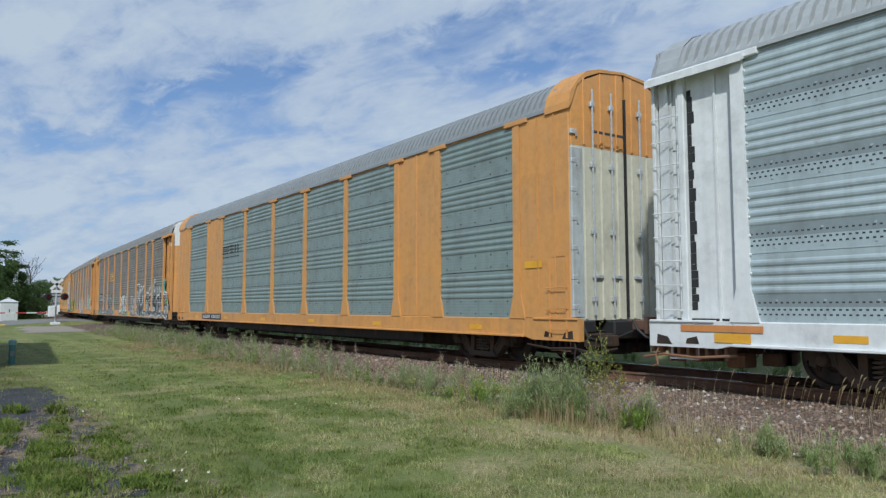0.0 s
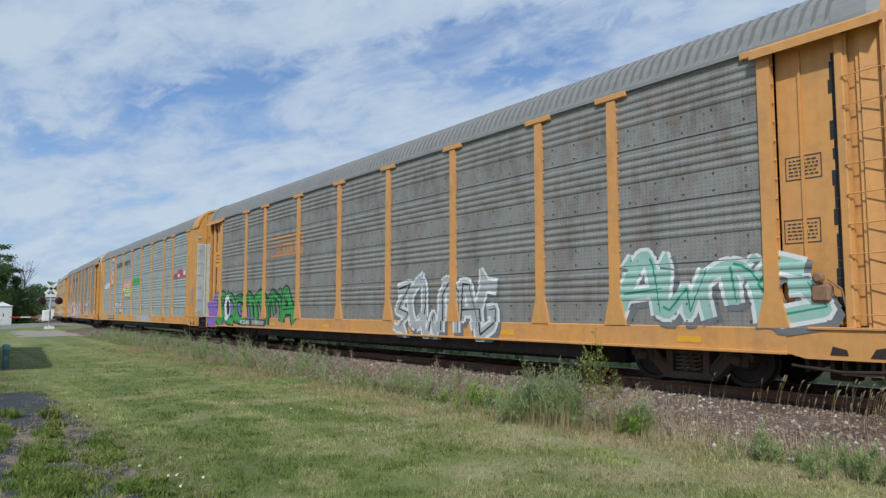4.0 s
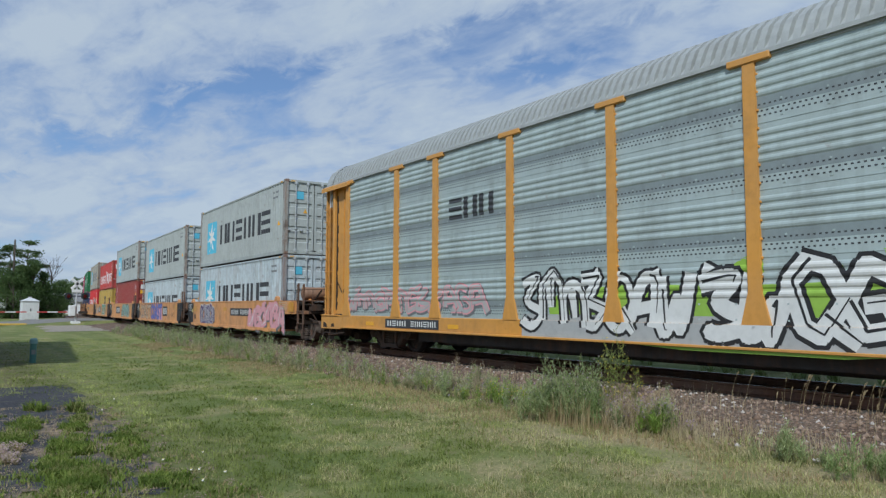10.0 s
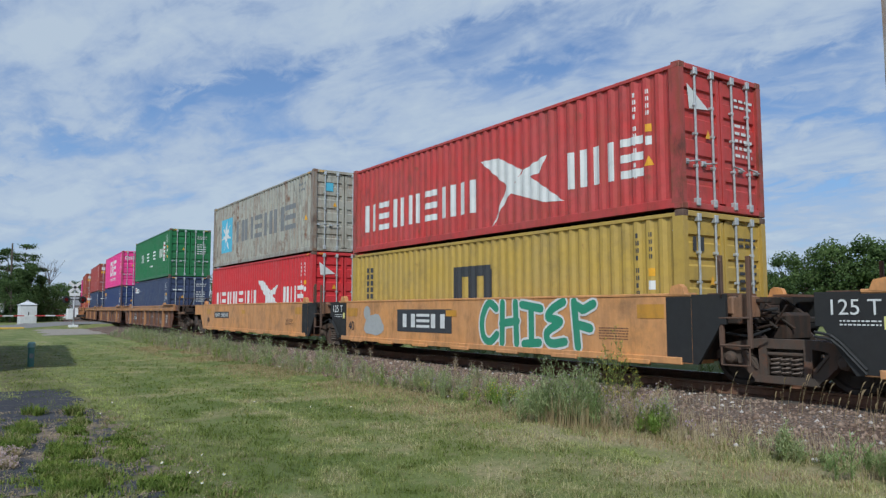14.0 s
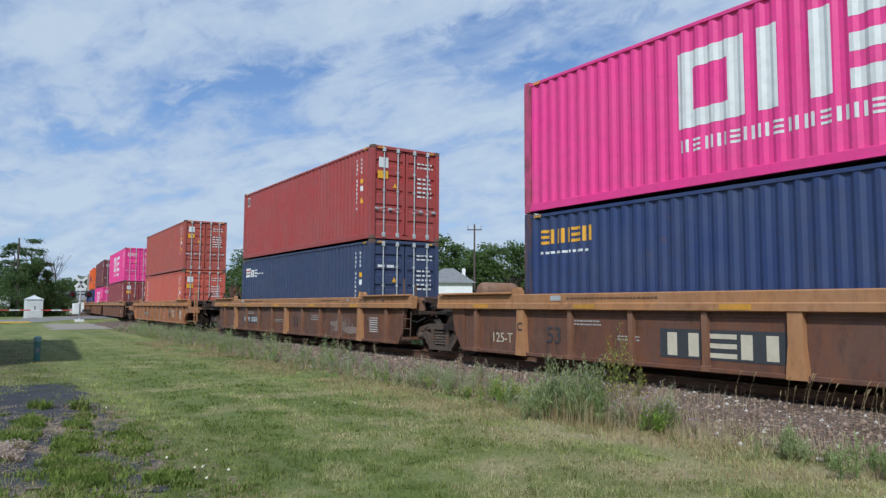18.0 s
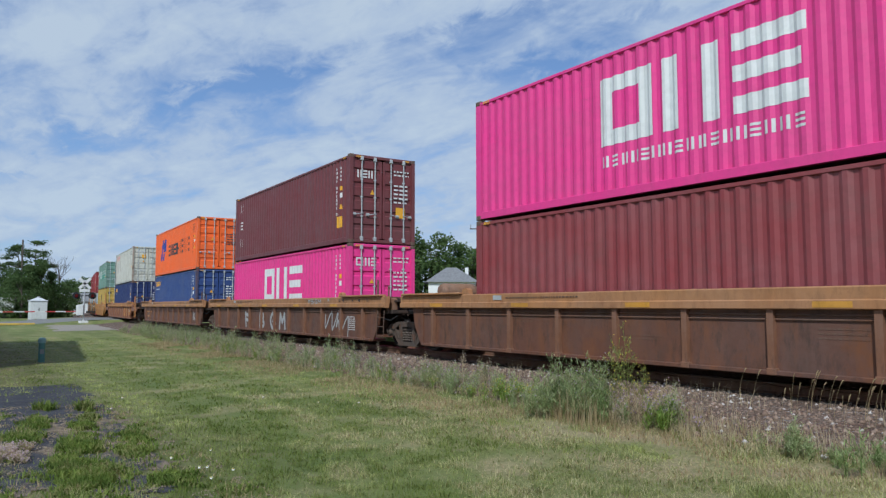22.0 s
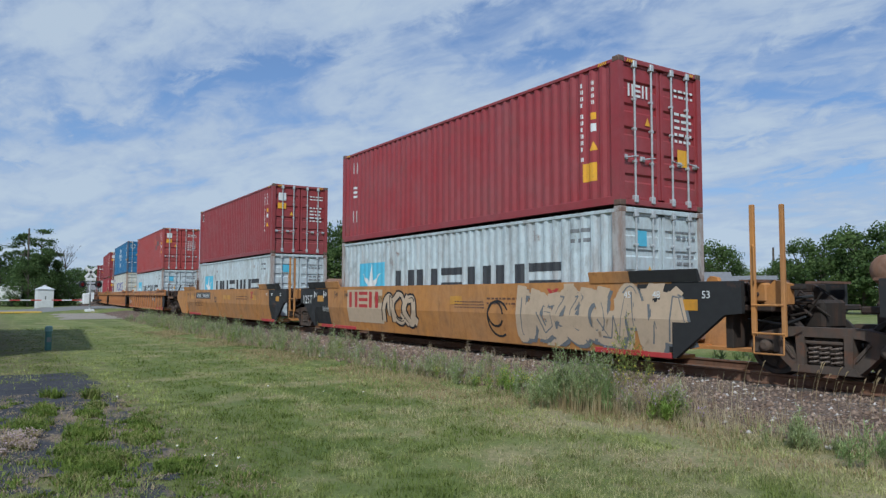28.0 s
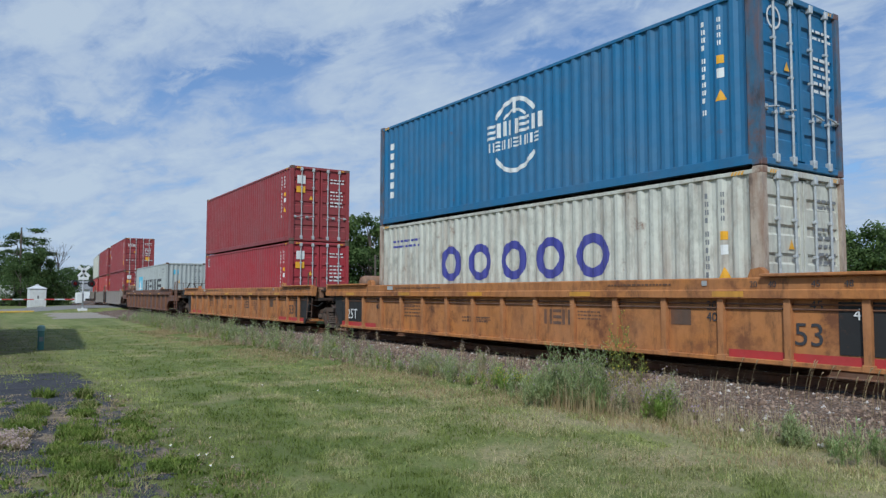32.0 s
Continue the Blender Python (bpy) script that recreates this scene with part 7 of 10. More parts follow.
def m_over(c, h):
    codes(c, h, white_paint)
    for i in range(6):
        v = h - 0.42 - i * 0.36
        on_side(c, ring(-5.38, v, -5.08, v + 0.26, 0.05) + [bar(-5.25, v, -5.2, v + 0.26)], white_paint, "brand_block", "upright row of white square marks")
    z = h - 1.30
    on_side(c, block_row(-3.15, z - 0.4, -0.85, z + 0.45, 5, 0, 0.28), white_paint, "brand_mark", "row of white painted blocks")
    on_side(c, [bar(-1.9, z - 0.5, 4.8, z - 0.02)], paint("teal_overpaint", srgb(64, 142, 120), 0.0, 0.2), "overpainted_patch", "teal overpainted patch")
    on_side(c, block_row(0.0, z - 0.35, 4.6, z + 0.40, 8, 1, 0.28), white_paint, "brand_mark")


def m_globe(c, h):
    codes(c, h, white_paint)
    z = h - 1.32
    on_side(c, arc_band(0.1, z, 0.86, 0.10, 35, 145) + arc_band(0.1, z, 0.86, 0.10, 215, 325) + arc_band(0.1, z + 0.1, 0.5, 0.06, 40, 140) + [bar(0.06, z + 0.5, 0.13, z + 0.8)], white_paint, "globe_emblem", "white globe outline emblem")
    on_side(c, block_row(-0.95, z + 0.02, 1.05, z + 0.36, 5, 1, 0.14) + block_row(-0.85, z - 0.28, 0.95, z - 0.06, 8, 0, 0.25), white_paint, "brand_mark", "white painted blocks across the globe")
    on_side(c, [bar(-5.5, h - 0.75 - 0.28 * i, -5.28, h - 0.57 - 0.28 * i) for i in range(6)], white_paint, "brand_mark")
    on_door(c, arc_band(-0.72, h - 0.45, 0.2, 0.04, 0, 360), white_paint, "door_emblem")


def m_rings(c, h):
    codes(c, h, grey_mark)
    blue = paint("violet_blue_mark", srgb(66, 68, 150), 0.0, 0.1)
    z = h - 1.62
    for u in (-2.85, -1.62, -0.38, 0.85, 2.05):
        on_side(c, arc_band(u + 0.42, z + 0.38, 0.44, 0.19, 0, 360, 18), blue, "brand_ring", "violet blue painted ring")
    on_side(c, small_bars(-5.3, h - 0.75, -3.9, h - 0.45, 2, random.Random(2)), blue, "text_mark", "small blue marks")


H95, H86, FLOOR_Z = 2.896, 2.591, 0.33
RED, CRIMSON, OXIDE, WINE = srgb(170, 62, 60), srgb(206, 48, 54), srgb(168, 76, 62), srgb(112, 52, 56)
PINK, NAVY, BLUE, DEEP = srgb(232, 56, 142), srgb(54, 66, 98), srgb(44, 70, 128), srgb(24, 44, 98)
MUSTARD, GREEN, ORANGE_BOX = srgb(190, 158, 72), srgb(30, 112, 62), srgb(244, 104, 32)
WHITE_BOX, SEA_GREEN, MID_BLUE, BRICK = srgb(206, 206, 194), srgb(112, 150, 136), srgb(28, 106, 152), srgb(142, 48, 52)


def placed(label, where):
    return label + where if len((label + where).split()) <= 12 else label


def stack(c0, low, top=None, z=FLOOR_Z):
    h, col, label, marks, kw = low
    container(c0, z, h, col, placed(label, " sunk in a well car"), marks, **kw)
    if top:
        z += h + 0.012
        h, col, label, marks, kw = top
        container(c0, z, h, col, placed(label, " stacked on another"), marks, **kw)


grey_star = (H95, PALE_GREY, "grey corrugated container with a blue star square and dark blocks", m_star("new"), dict(post=srgb(150, 140, 130), rust=0.25))
blue_star = (H95, LIGHT_BLUE, "pale blue-grey corrugated container with a blue star square", m_star("new"), dict(post=srgb(96, 48, 30), rust=0.35))
low_star = (H86, srgb(194, 206, 210), "low pale blue container with a blue star square", m_star("new"), dict(post=srgb(160, 120, 92), rust=0.4))
blue_box = (H95, BLUE, "dark blue corrugated container with small yellow blocks", m_yellow, dict(rust=0.15, post=srgb(60, 70, 84)))
slate_box = (H95, NAVY, "slate blue corrugated container with a small flag mark", m_small_flag, dict(rust=0.25))

stack(-192.82, blue_star, grey_star)
stack(-208.30, (H86, *blue_star[1:]), grey_star)
stack(-223.71, (H95, srgb(150, 56, 52), "red-brown corrugated container with upright white blocks", m_plain(upright=True), dict(rust=0.3)), grey_star)
stack(-239.15, (H86, MUSTARD, "mustard yellow corrugated container with a dark arched emblem", m_m, dict(rust=0.2, dirt=0.4)), (H86, srgb(196, 62, 60), "red container with white blocks and a crossed flag emblem", m_flag(True), dict(rust=0.4, post=srgb(150, 70, 62))))
stack(-254.38, (H95, CRIMSON, "bright red corrugated container with white blocks", m_flag(True), dict(rust=0.05, dirt=0.15)), (H95, srgb(176, 174, 162), "weathered grey container with rusty seams and dark blocks", m_star("faded"), dict(rust=0.7, post=srgb(110, 84, 66))))
stack(-276.30, slate_box, (H95, GREEN, "green corrugated container with wide-set white blocks", m_wide, dict(rust=0.15)))
stack(-295.64, (H95, srgb(40, 58, 104), "navy blue corrugated container with small yellow blocks", m_yellow, dict(post=srgb(58, 66, 78))), (H95, PINK, "bright pink corrugated container with large white square shapes", m_square, dict(rust=0.05, dirt=0.15, post=srgb(160, 78, 84))))
stack(-314.90, slate_box, (H95, srgb(164, 62, 58), "red corrugated container with a small square sticker", m_plain(small=dark_mark), dict(rust=0.1)))
stack(-338.39, (H95, srgb(190, 88, 70), "faded oxide red container with upright white blocks", m_plain(upright=True), dict(rust=0.25)), (H95, OXIDE, "faded oxide red corrugated container", m_plain(), dict(rust=0.25)))
stack(-361.95, (H95, srgb(138, 56, 60), "wine red corrugated container", m_plain(), dict(rust=0.1)), (H95, PINK, "bright pink corrugated container with large white square shapes", m_square, dict(rust=0.05, dirt=0.15)))
stack(-381.00, (H95, PINK, "bright pink corrugated container with large white square shapes", m_square, dict(rust=0.05, dirt=0.15)), (H95, WINE, "dark wine red corrugated container with slanted white blocks", m_slant, dict(rust=0.1)))
stack(-400.40, blue_box, (H95, ORANGE_BOX, "bright orange corrugated container with a blue emblem", m_long, dict(rust=0.05, dirt=0.15)))
stack(-423.60, (H95, DEEP, "royal blue corrugated container with small yellow blocks", m_yellow, dict(rust=0.1)), (H95, WHITE_BOX, "dirty white corrugated container with rusty posts", m_faded, dict(rust=0.45, post=srgb(132, 92, 66))))
stack(-446.80, (H95, MUSTARD, "mustard yellow corrugated container with a dark arched emblem", m_m, dict(rust=0.2, dirt=0.3)), (H95, SEA_GREEN, "faded sea green corrugated container with an overpainted patch", m_over, dict(rust=0.35)))
stack(-466.37, low_star, (H95, srgb(150, 50, 56), "dark red corrugated container with slanted white blocks", m_slant, dict(rust=0.1)))
stack(-485.40, low_star, (H95, BRICK, "dark red corrugated container with a small square sticker", m_plain(small=dark_mark), dict(rust=0.1)))
stack(-508.60, low_star, (H95, srgb(160, 58, 56), "patched dark red corrugated container", m_patched, dict(rust=0.15)))
stack(-527.80, (H95, WHITE_BOX, "off-white corrugated container with rusty posts and violet rings", m_rings, dict(rust=0.4, post=srgb(170, 118, 80))), (H95, MID_BLUE, "blue corrugated container with a white globe emblem", m_globe, dict(rust=0.2, post=srgb(60, 84, 90))))
stack(-547.10, (H95, srgb(158, 46, 56), "red corrugated container with a white sticker", m_plain(small=dark_mark), dict(rust=0.1)), (H95, BRICK, "dark red corrugated container", m_plain(), dict(rust=0.15)))
stack(-569.30, (H95, PALE_GREY, "grey corrugated container with a blue star square", m_star("new"), dict(end="wall", rust=0.15)))
stack(-589.00, (H95, BRICK, "dark red corrugated container", m_plain(), {}), (H95, BRICK, "dark red corrugated container with white blocks", m_slant, {}))
stack(-604.50, (H95, RED, "red corrugated container", m_plain(), {}), (H95, BRICK, "dark red corrugated container", m_plain(), {}))
stack(-620.00, (H95, RED, "red corrugated container", m_plain(), {}), (H95, WHITE_BOX, "off-white corrugated container", m_plain(grey_mark), {}))


# well car marks
def w_ends(car, z1, half, mat=white_paint, left=True):
    if car["left_end"] != "art":
        return
    write(car, "125 T", 0.30, -half - 0.45, 1.14, mat, label="white painted capacity mark")
    on_well(car, small_bars(-half - 0.28, 0.98, -half + 0.25, 1.08, 2, random.Random(7)), mat, "small_text_mark", "", WY, 0.012)
    on_well(car, [bar(-half + 0.28, 0.95, -half + 0.40, 1.12)], SPRAY["yellow"], "sticker", "pale yellow sticker", WY, 0.012)


def w_forty(car, seed):
    r = random.Random(seed)
    w_ends(car, 1.48, 6.42)
    on_well(car, [bar(-5.88, 1.02, -5.2, 1.26), bar(5.3, 1.06, 5.88, 1.3), bar(-0.6, 1.05, -0.15, 1.2)], dull_yellow, "reflector", "dull yellow patch")
    write(car, "40", 0.36, -5.75, 0.62, dark_mark)
    if seed == 1:
        on_well(car, [bar(7.51, 1.06, 8.01, 1.40)], dull_yellow, "reflector", "dull yellow patch", WY - 0.03)
        on_well(car, ring(6.85, 1.12, 7.32, 1.39, 0.015) + small_bars(6.89, 1.16, 7.28, 1.35, 3, r), SPRAY["bone"], "stencil_panel", "small framed stencil", WY - 0.03)
        on_well(car, small_bars(6.58, 1.10, 6.80, 1.42, 5, r), SPRAY["bone"], "small_text_mark", "", WY - 0.03)
    on_well(car, small_bars(4.4, 0.66, 5.1, 0.90, 5, r), rust_iron, "small_text_mark", "rows of small stencilled marks")


def panel_logo(car, x, z, w, h):
    on_well(car, [bar(x, z, x + w, z + h)], dark_mark, "logo_panel", "black panel with white blocks")
    on_well(car, block_row(x + 0.1 * w, z + 0.2 * h, x + 0.9 * w, z + 0.8 * h, 3, 0, 0.1), white_paint, "logo_mark", "", WY, 0.010)


def number_panel(car, x, z, w, h, y=WY):
    on_well(car, [bar(x, z, x + w, z + h)], dark_mark, "number_panel", "dark panel with a row of white marks", y)
    on_well(car, block_row(x + 0.05 * w, z + 0.2 * h, x + 0.40 * w, z + 0.8 * h, 4, 0, 0.3) + block_row(x + 0.47 * w, z + 0.2 * h, x + 0.95 * w, z + 0.8 * h, 6, 1, 0.3), white_paint, "number_mark", "", y, 0.010)


def w1(car, z0, z1):
    w_forty(car, 1)
    number_panel(car, 0.45, 0.85, 2.9, 0.32)
    graffiti(well_put(car), -4.5, 0.4, -2.1, 1.4, 4, "violet", "white", None, 61, "white")
    graffiti(well_put(car), 3.1, 0.36, 7.0, 1.36, 4, "rose", "pink", None, 62, "white")


def w2(car, z0, z1):
    w_forty(car, 2)
    panel_logo(car, 2.0, 0.68, 1.3, 0.56)
    lettered(well_put(car), -5.5, 0.50, -1.8, 1.30, "COAST", "cream", "black", 0.15)
    on_well(car, blob(0.9, 0.8, 1.1, 0.42, random.Random(5)), SPRAY["rose"], "spray_paint", "pink spray-paint ground")
    lettered(well_put(car), -1.75, 0.48, 1.75, 1.32, "COAST", "blue", "violet", 0.19)


def w3(car, z0, z1):
    w_forty(car, 3)
    panel_logo(car, -2.9, 0.66, 2.5, 0.56)
    graffiti(well_put(car), 0.5, 0.44, 4.7, 1.38, 6, "mint", "black", "mint", 65, "black")


def w4(car, z0, z1):
    w_forty(car, 4)
    panel_logo(car, -2.9, 0.64, 2.55, 0.58)
    lettered(well_put(car), 0.75, 0.50, 4.3, 1.36, "CHIEF", "green", "white", 0.17)
    on_well(car, blob(-4.2, 0.78, 0.5, 0.32, random.Random(3)) + disc(-4.6, 1.12, 0.2), SPRAY["silver"], "spray_paint", "grey spray-painted shape")


def w5(car, z0, z1):
    w_forty(car, 5)
    number_panel(car, -4.6, 0.85, 2.2, 0.28)


def ribbed_common(car, z0, z1, ybase=WY + 0.08):
    on_well(car, [bar(x, 1.185, x + 0.55, 1.27) for x in (-7.6, -4.4, -1.2, 2.2, 5.4)], dull_yellow, "reflector", "dull yellow reflector patches", WY - 0.055)
    on_well(car, small_bars(-4.6, 1.35, -2.4, 1.42, 1, random.Random(int(z0 * 100))) + small_bars(3.2, 1.35, 4.6, 1.42, 1, random.Random(4)), deck_rust, "small_text_mark", "row of small dark stencilled marks", WY - 0.038)
    on_well(car, [bar(-5.05, 1.34, -4.75, 1.44)] + [bar(5.2, 1.36, 5.3, 1.44)], SPRAY["silver"], "sticker", "small pale stickers", WY - 0.038)
    for n, u in (("20", 6.05), ("40", 6.35), ("45", 7.0), ("48", 7.45), ("53", 8.0)):
        write(car, n, 0.13, u, 1.33, dark_mark, WY - 0.04)


def w_ribbed(number=None, word=None, fifty=None, spray=None, seed=0, weight=False, letter=None):
    """Marks of a ribbed unit: number panel, black word panel, length figure, capacity and unit letter."""
    def marks(car, z0, z1):
        y = WY + 0.08
        ribbed_common(car, z0, z1)
        if number is not None:
            number_panel(car, number, 0.50, 2.2, 0.30, y)
        if fifty is not None:
            write(car, "53", 0.46, fifty, 0.50, dark_mark, y)
        if word is not None:
            on_well(car, [bar(word, 0.38, word + 2.3, 0.86)], dark_mark, "logo_panel", "faded black panel with white blocks", y)
            on_well(car, block_row(word + 0.12, 0.42, word + 2.18, 0.80, 3, 0, 0.1), SPRAY["bone"], "logo_mark", "", y, 0.010)
        if weight:
            write(car, "125-T", 0.30, -7.08, 0.44, SPRAY["bone"], y, "white painted capacity mark")
        if letter:
            write(car, letter, 0.24, -6.08, 0.72, dark_mark, WY - 0.03)
        r = random.Random(seed)
        if seed < 9:
            on_well(car, small_bars(6.5, 0.45, 7.0, 0.90, 7, r), white_paint, "small_text_mark", "rows of small stencilled marks", y)
        on_well(car, small_bars(2.2, 0.72, 2.9, 0.92, 3, r) + small_bars(-3.4 if word else -1.4, 0.60, -2.9 if word else -0.5, 0.72, 2, r) + small_bars(-4.6, 0.85, -3.8, 0.98, 2, r), SPRAY["silver"] if seed < 4 else rust_iron, "small_text_mark", "faint stencilled marks", y)
        if spray:
            spray(car, y)
    return marks


def pipe_loop(car, y):
    part("pipe", Geo().pipe([(1.9, y - 0.04, 1.08), (2.25, y - 0.05, 1.05), (2.5, y - 0.06, 0.86), (3.05, y - 0.06, 0.86), (3.3, y - 0.05, 1.05), (3.7, y - 0.04, 1.08)], 0.026, 6), dark_rust, car, "brake pipe bent down in a loop")
    scribble(well_put(car, y), 4.5, 0.55, 5.6, 0.85, "silver", 78, 0.02, 9)


def spray_letters(car, y):
    for i, u in enumerate((-3.95, -2.0, -0.75, 0.3)):
        lettered(well_put(car, y), u + 0.1, 0.36, u + 0.85, 0.92, "FBGM"[i], "silver", None, 0.14)
    scribble(well_put(car, y), 4.8, 0.35, 6.5, 0.95, "silver", 75, 0.06, 5)
    lettered(well_put(car, WY - 0.04), 3.5, 1.28, 4.7, 1.42, "FBGM", "silver", None, 0.03)


def spray_patch(car, y):
    for q in range(3):
        scribble(well_put(car, y), 3.9 + 0.35 * q, 0.40, 4.8 + 0.3 * q, 0.80, "smear", 76 + q, 0.016, 9)
    on_well(car, blob(4.7, 0.55, 0.8, 0.16, random.Random(9), rough=0.8), SPRAY["smear"], "spray_paint", "pale smear", y, 0.004)


def spray_red(car, y):
    on_well(car, blob(2.6, 0.66, 0.75, 0.26, random.Random(2), rough=0.5), SPRAY["faint_red"], "spray_paint", "faded red painted shape", y)
    on_well(car, blob(4.0, 0.72, 0.20, 0.30, random.Random(3)) + disc(4.05, 0.42, 0.16, 0.06), SPRAY["black"], "spray_paint", "dark sprayed figure", y)
    on_well(car, blob(4.1, 0.86, 0.14, 0.09, random.Random(4)), SPRAY["teal"], "spray_paint", "", y, 0.010)
    on_well(car, ring(4.5, 0.55, 5.1, 0.90, 0.03) + small_bars(4.56, 0.60, 5.04, 0.86, 3, random.Random(5)), white_paint, "stencil_panel", "small framed stencil", y)
    part("bracket", Geo().box(6.0, 6.35, y - 0.06, y, 0.80, 0.92, 0.015), deck_rust, car, "small steel bracket")


def paint_patches(car, y):
    """Bright repainted squares among the rust."""
    for x0, x1, a, b in ((3.2, 4.25, 0.36, 1.10), (4.45, 5.05, 0.36, 1.12), (5.2, 5.95, 0.52, 1.06), (6.35, 7.0, 0.40, 1.0), (7.25, 7.95, 0.45, 1.08), (-0.9, -0.2, 0.5, 0.85), (-3.4, -2.9, 0.45, 0.9)):
        on_well(car, [bar(x0, a, x1, b)] if x0 < 5 else blob((x0 + x1) / 2, (a + b) / 2, (x1 - x0) / 2, (b - a) / 2, random.Random(int(x0 * 10)), rough=0.1), SPRAY["patch"], "paint_patch", "bright repainted patch", y)
    on_well(car, block_row(3.5, 0.62, 4.05, 0.82, 3, 0, 0.1), red_mark, "logo_mark", "small dark red blocks", y, 0.012)
    write(car, "53", 0.42, 5.28, 0.62, dark_mark, y - 0.012)
    on_well(car, ring(7.3, 0.5, 7.85, 0.85, 0.03) + [bar(7.36, 0.55, 7.55, 0.8)], dark_mark, "stencil_panel", "small framed stencil", y, 0.012)


def yellow_bars(car, y):
    on_well(car, [bar(-7.6, 0.78, -5.7, 0.88), bar(-7.2, 0.48, -6.2, 0.58)], SPRAY["patch"], "painted_bar", "worn yellow painted bars", y)


def red_foot(plate):
    def spray(car, y):
        on_well(car, [bar(5.6, 0.20, 8.1, 0.38), bar(-8.1, 0.2, -5.9, 0.38)], red_mark, "red_foot", "red painted foot of the side", y - 0.012)
        for n, u, z in (("20", 5.2, 0.98), ("40", 5.2, 0.80), ("45", 6.9, 1.0), ("20", -5.9, 0.98), ("40", -5.9, 0.80)):
            write(car, n, 0.20, u, z, dark_mark, y)
        on_well(car, small_bars(-4.3, 0.6, -3.5, 0.95, 4, random.Random(6)) + small_bars(-1.6, 0.55, -0.6, 0.72, 2, random.Random(7)) + [bar(4.5, 0.72, 4.9, 0.98)], deck_rust, "small_text_mark", "faint dark stencils", y)
        if plate is not None:
            on_well(car, [bar(plate, 0.78, plate + 1.45, 1.02)], SPRAY["grey"], "number_panel", "dark panel with a row of white marks", y)
            on_well(car, block_row(plate + 0.08, 0.83, plate + 0.6, 0.97, 4, 0, 0.3) + block_row(plate + 0.72, 0.83, plate + 1.38, 0.97, 6, 1, 0.3), white_paint, "number_mark", "", y, 0.010)
        else:
            on_well(car, block_row(1.3, 0.62, 2.1, 0.92, 3, 0, 0.1), rust_iron, "logo_mark", "faded block lettering", y)
        if car["left_end"] == "art":
            on_well(car, [bar(-8.1, 0.40, -6.75, 1.12)], black_paint, "black_end_paint", "", y - 0.004)
            write(car, "125T", 0.42, -7.95, 0.48, white_paint, y - 0.006, "white painted capacity mark")
        on_well(car, [bar(7.3, 0.40, 8.1, 1.12)], black_paint, "black_end_paint", "", y - 0.004)
        write(car, "48", 0.22, 7.5, 0.88, white_paint, y - 0.008)
    return spray


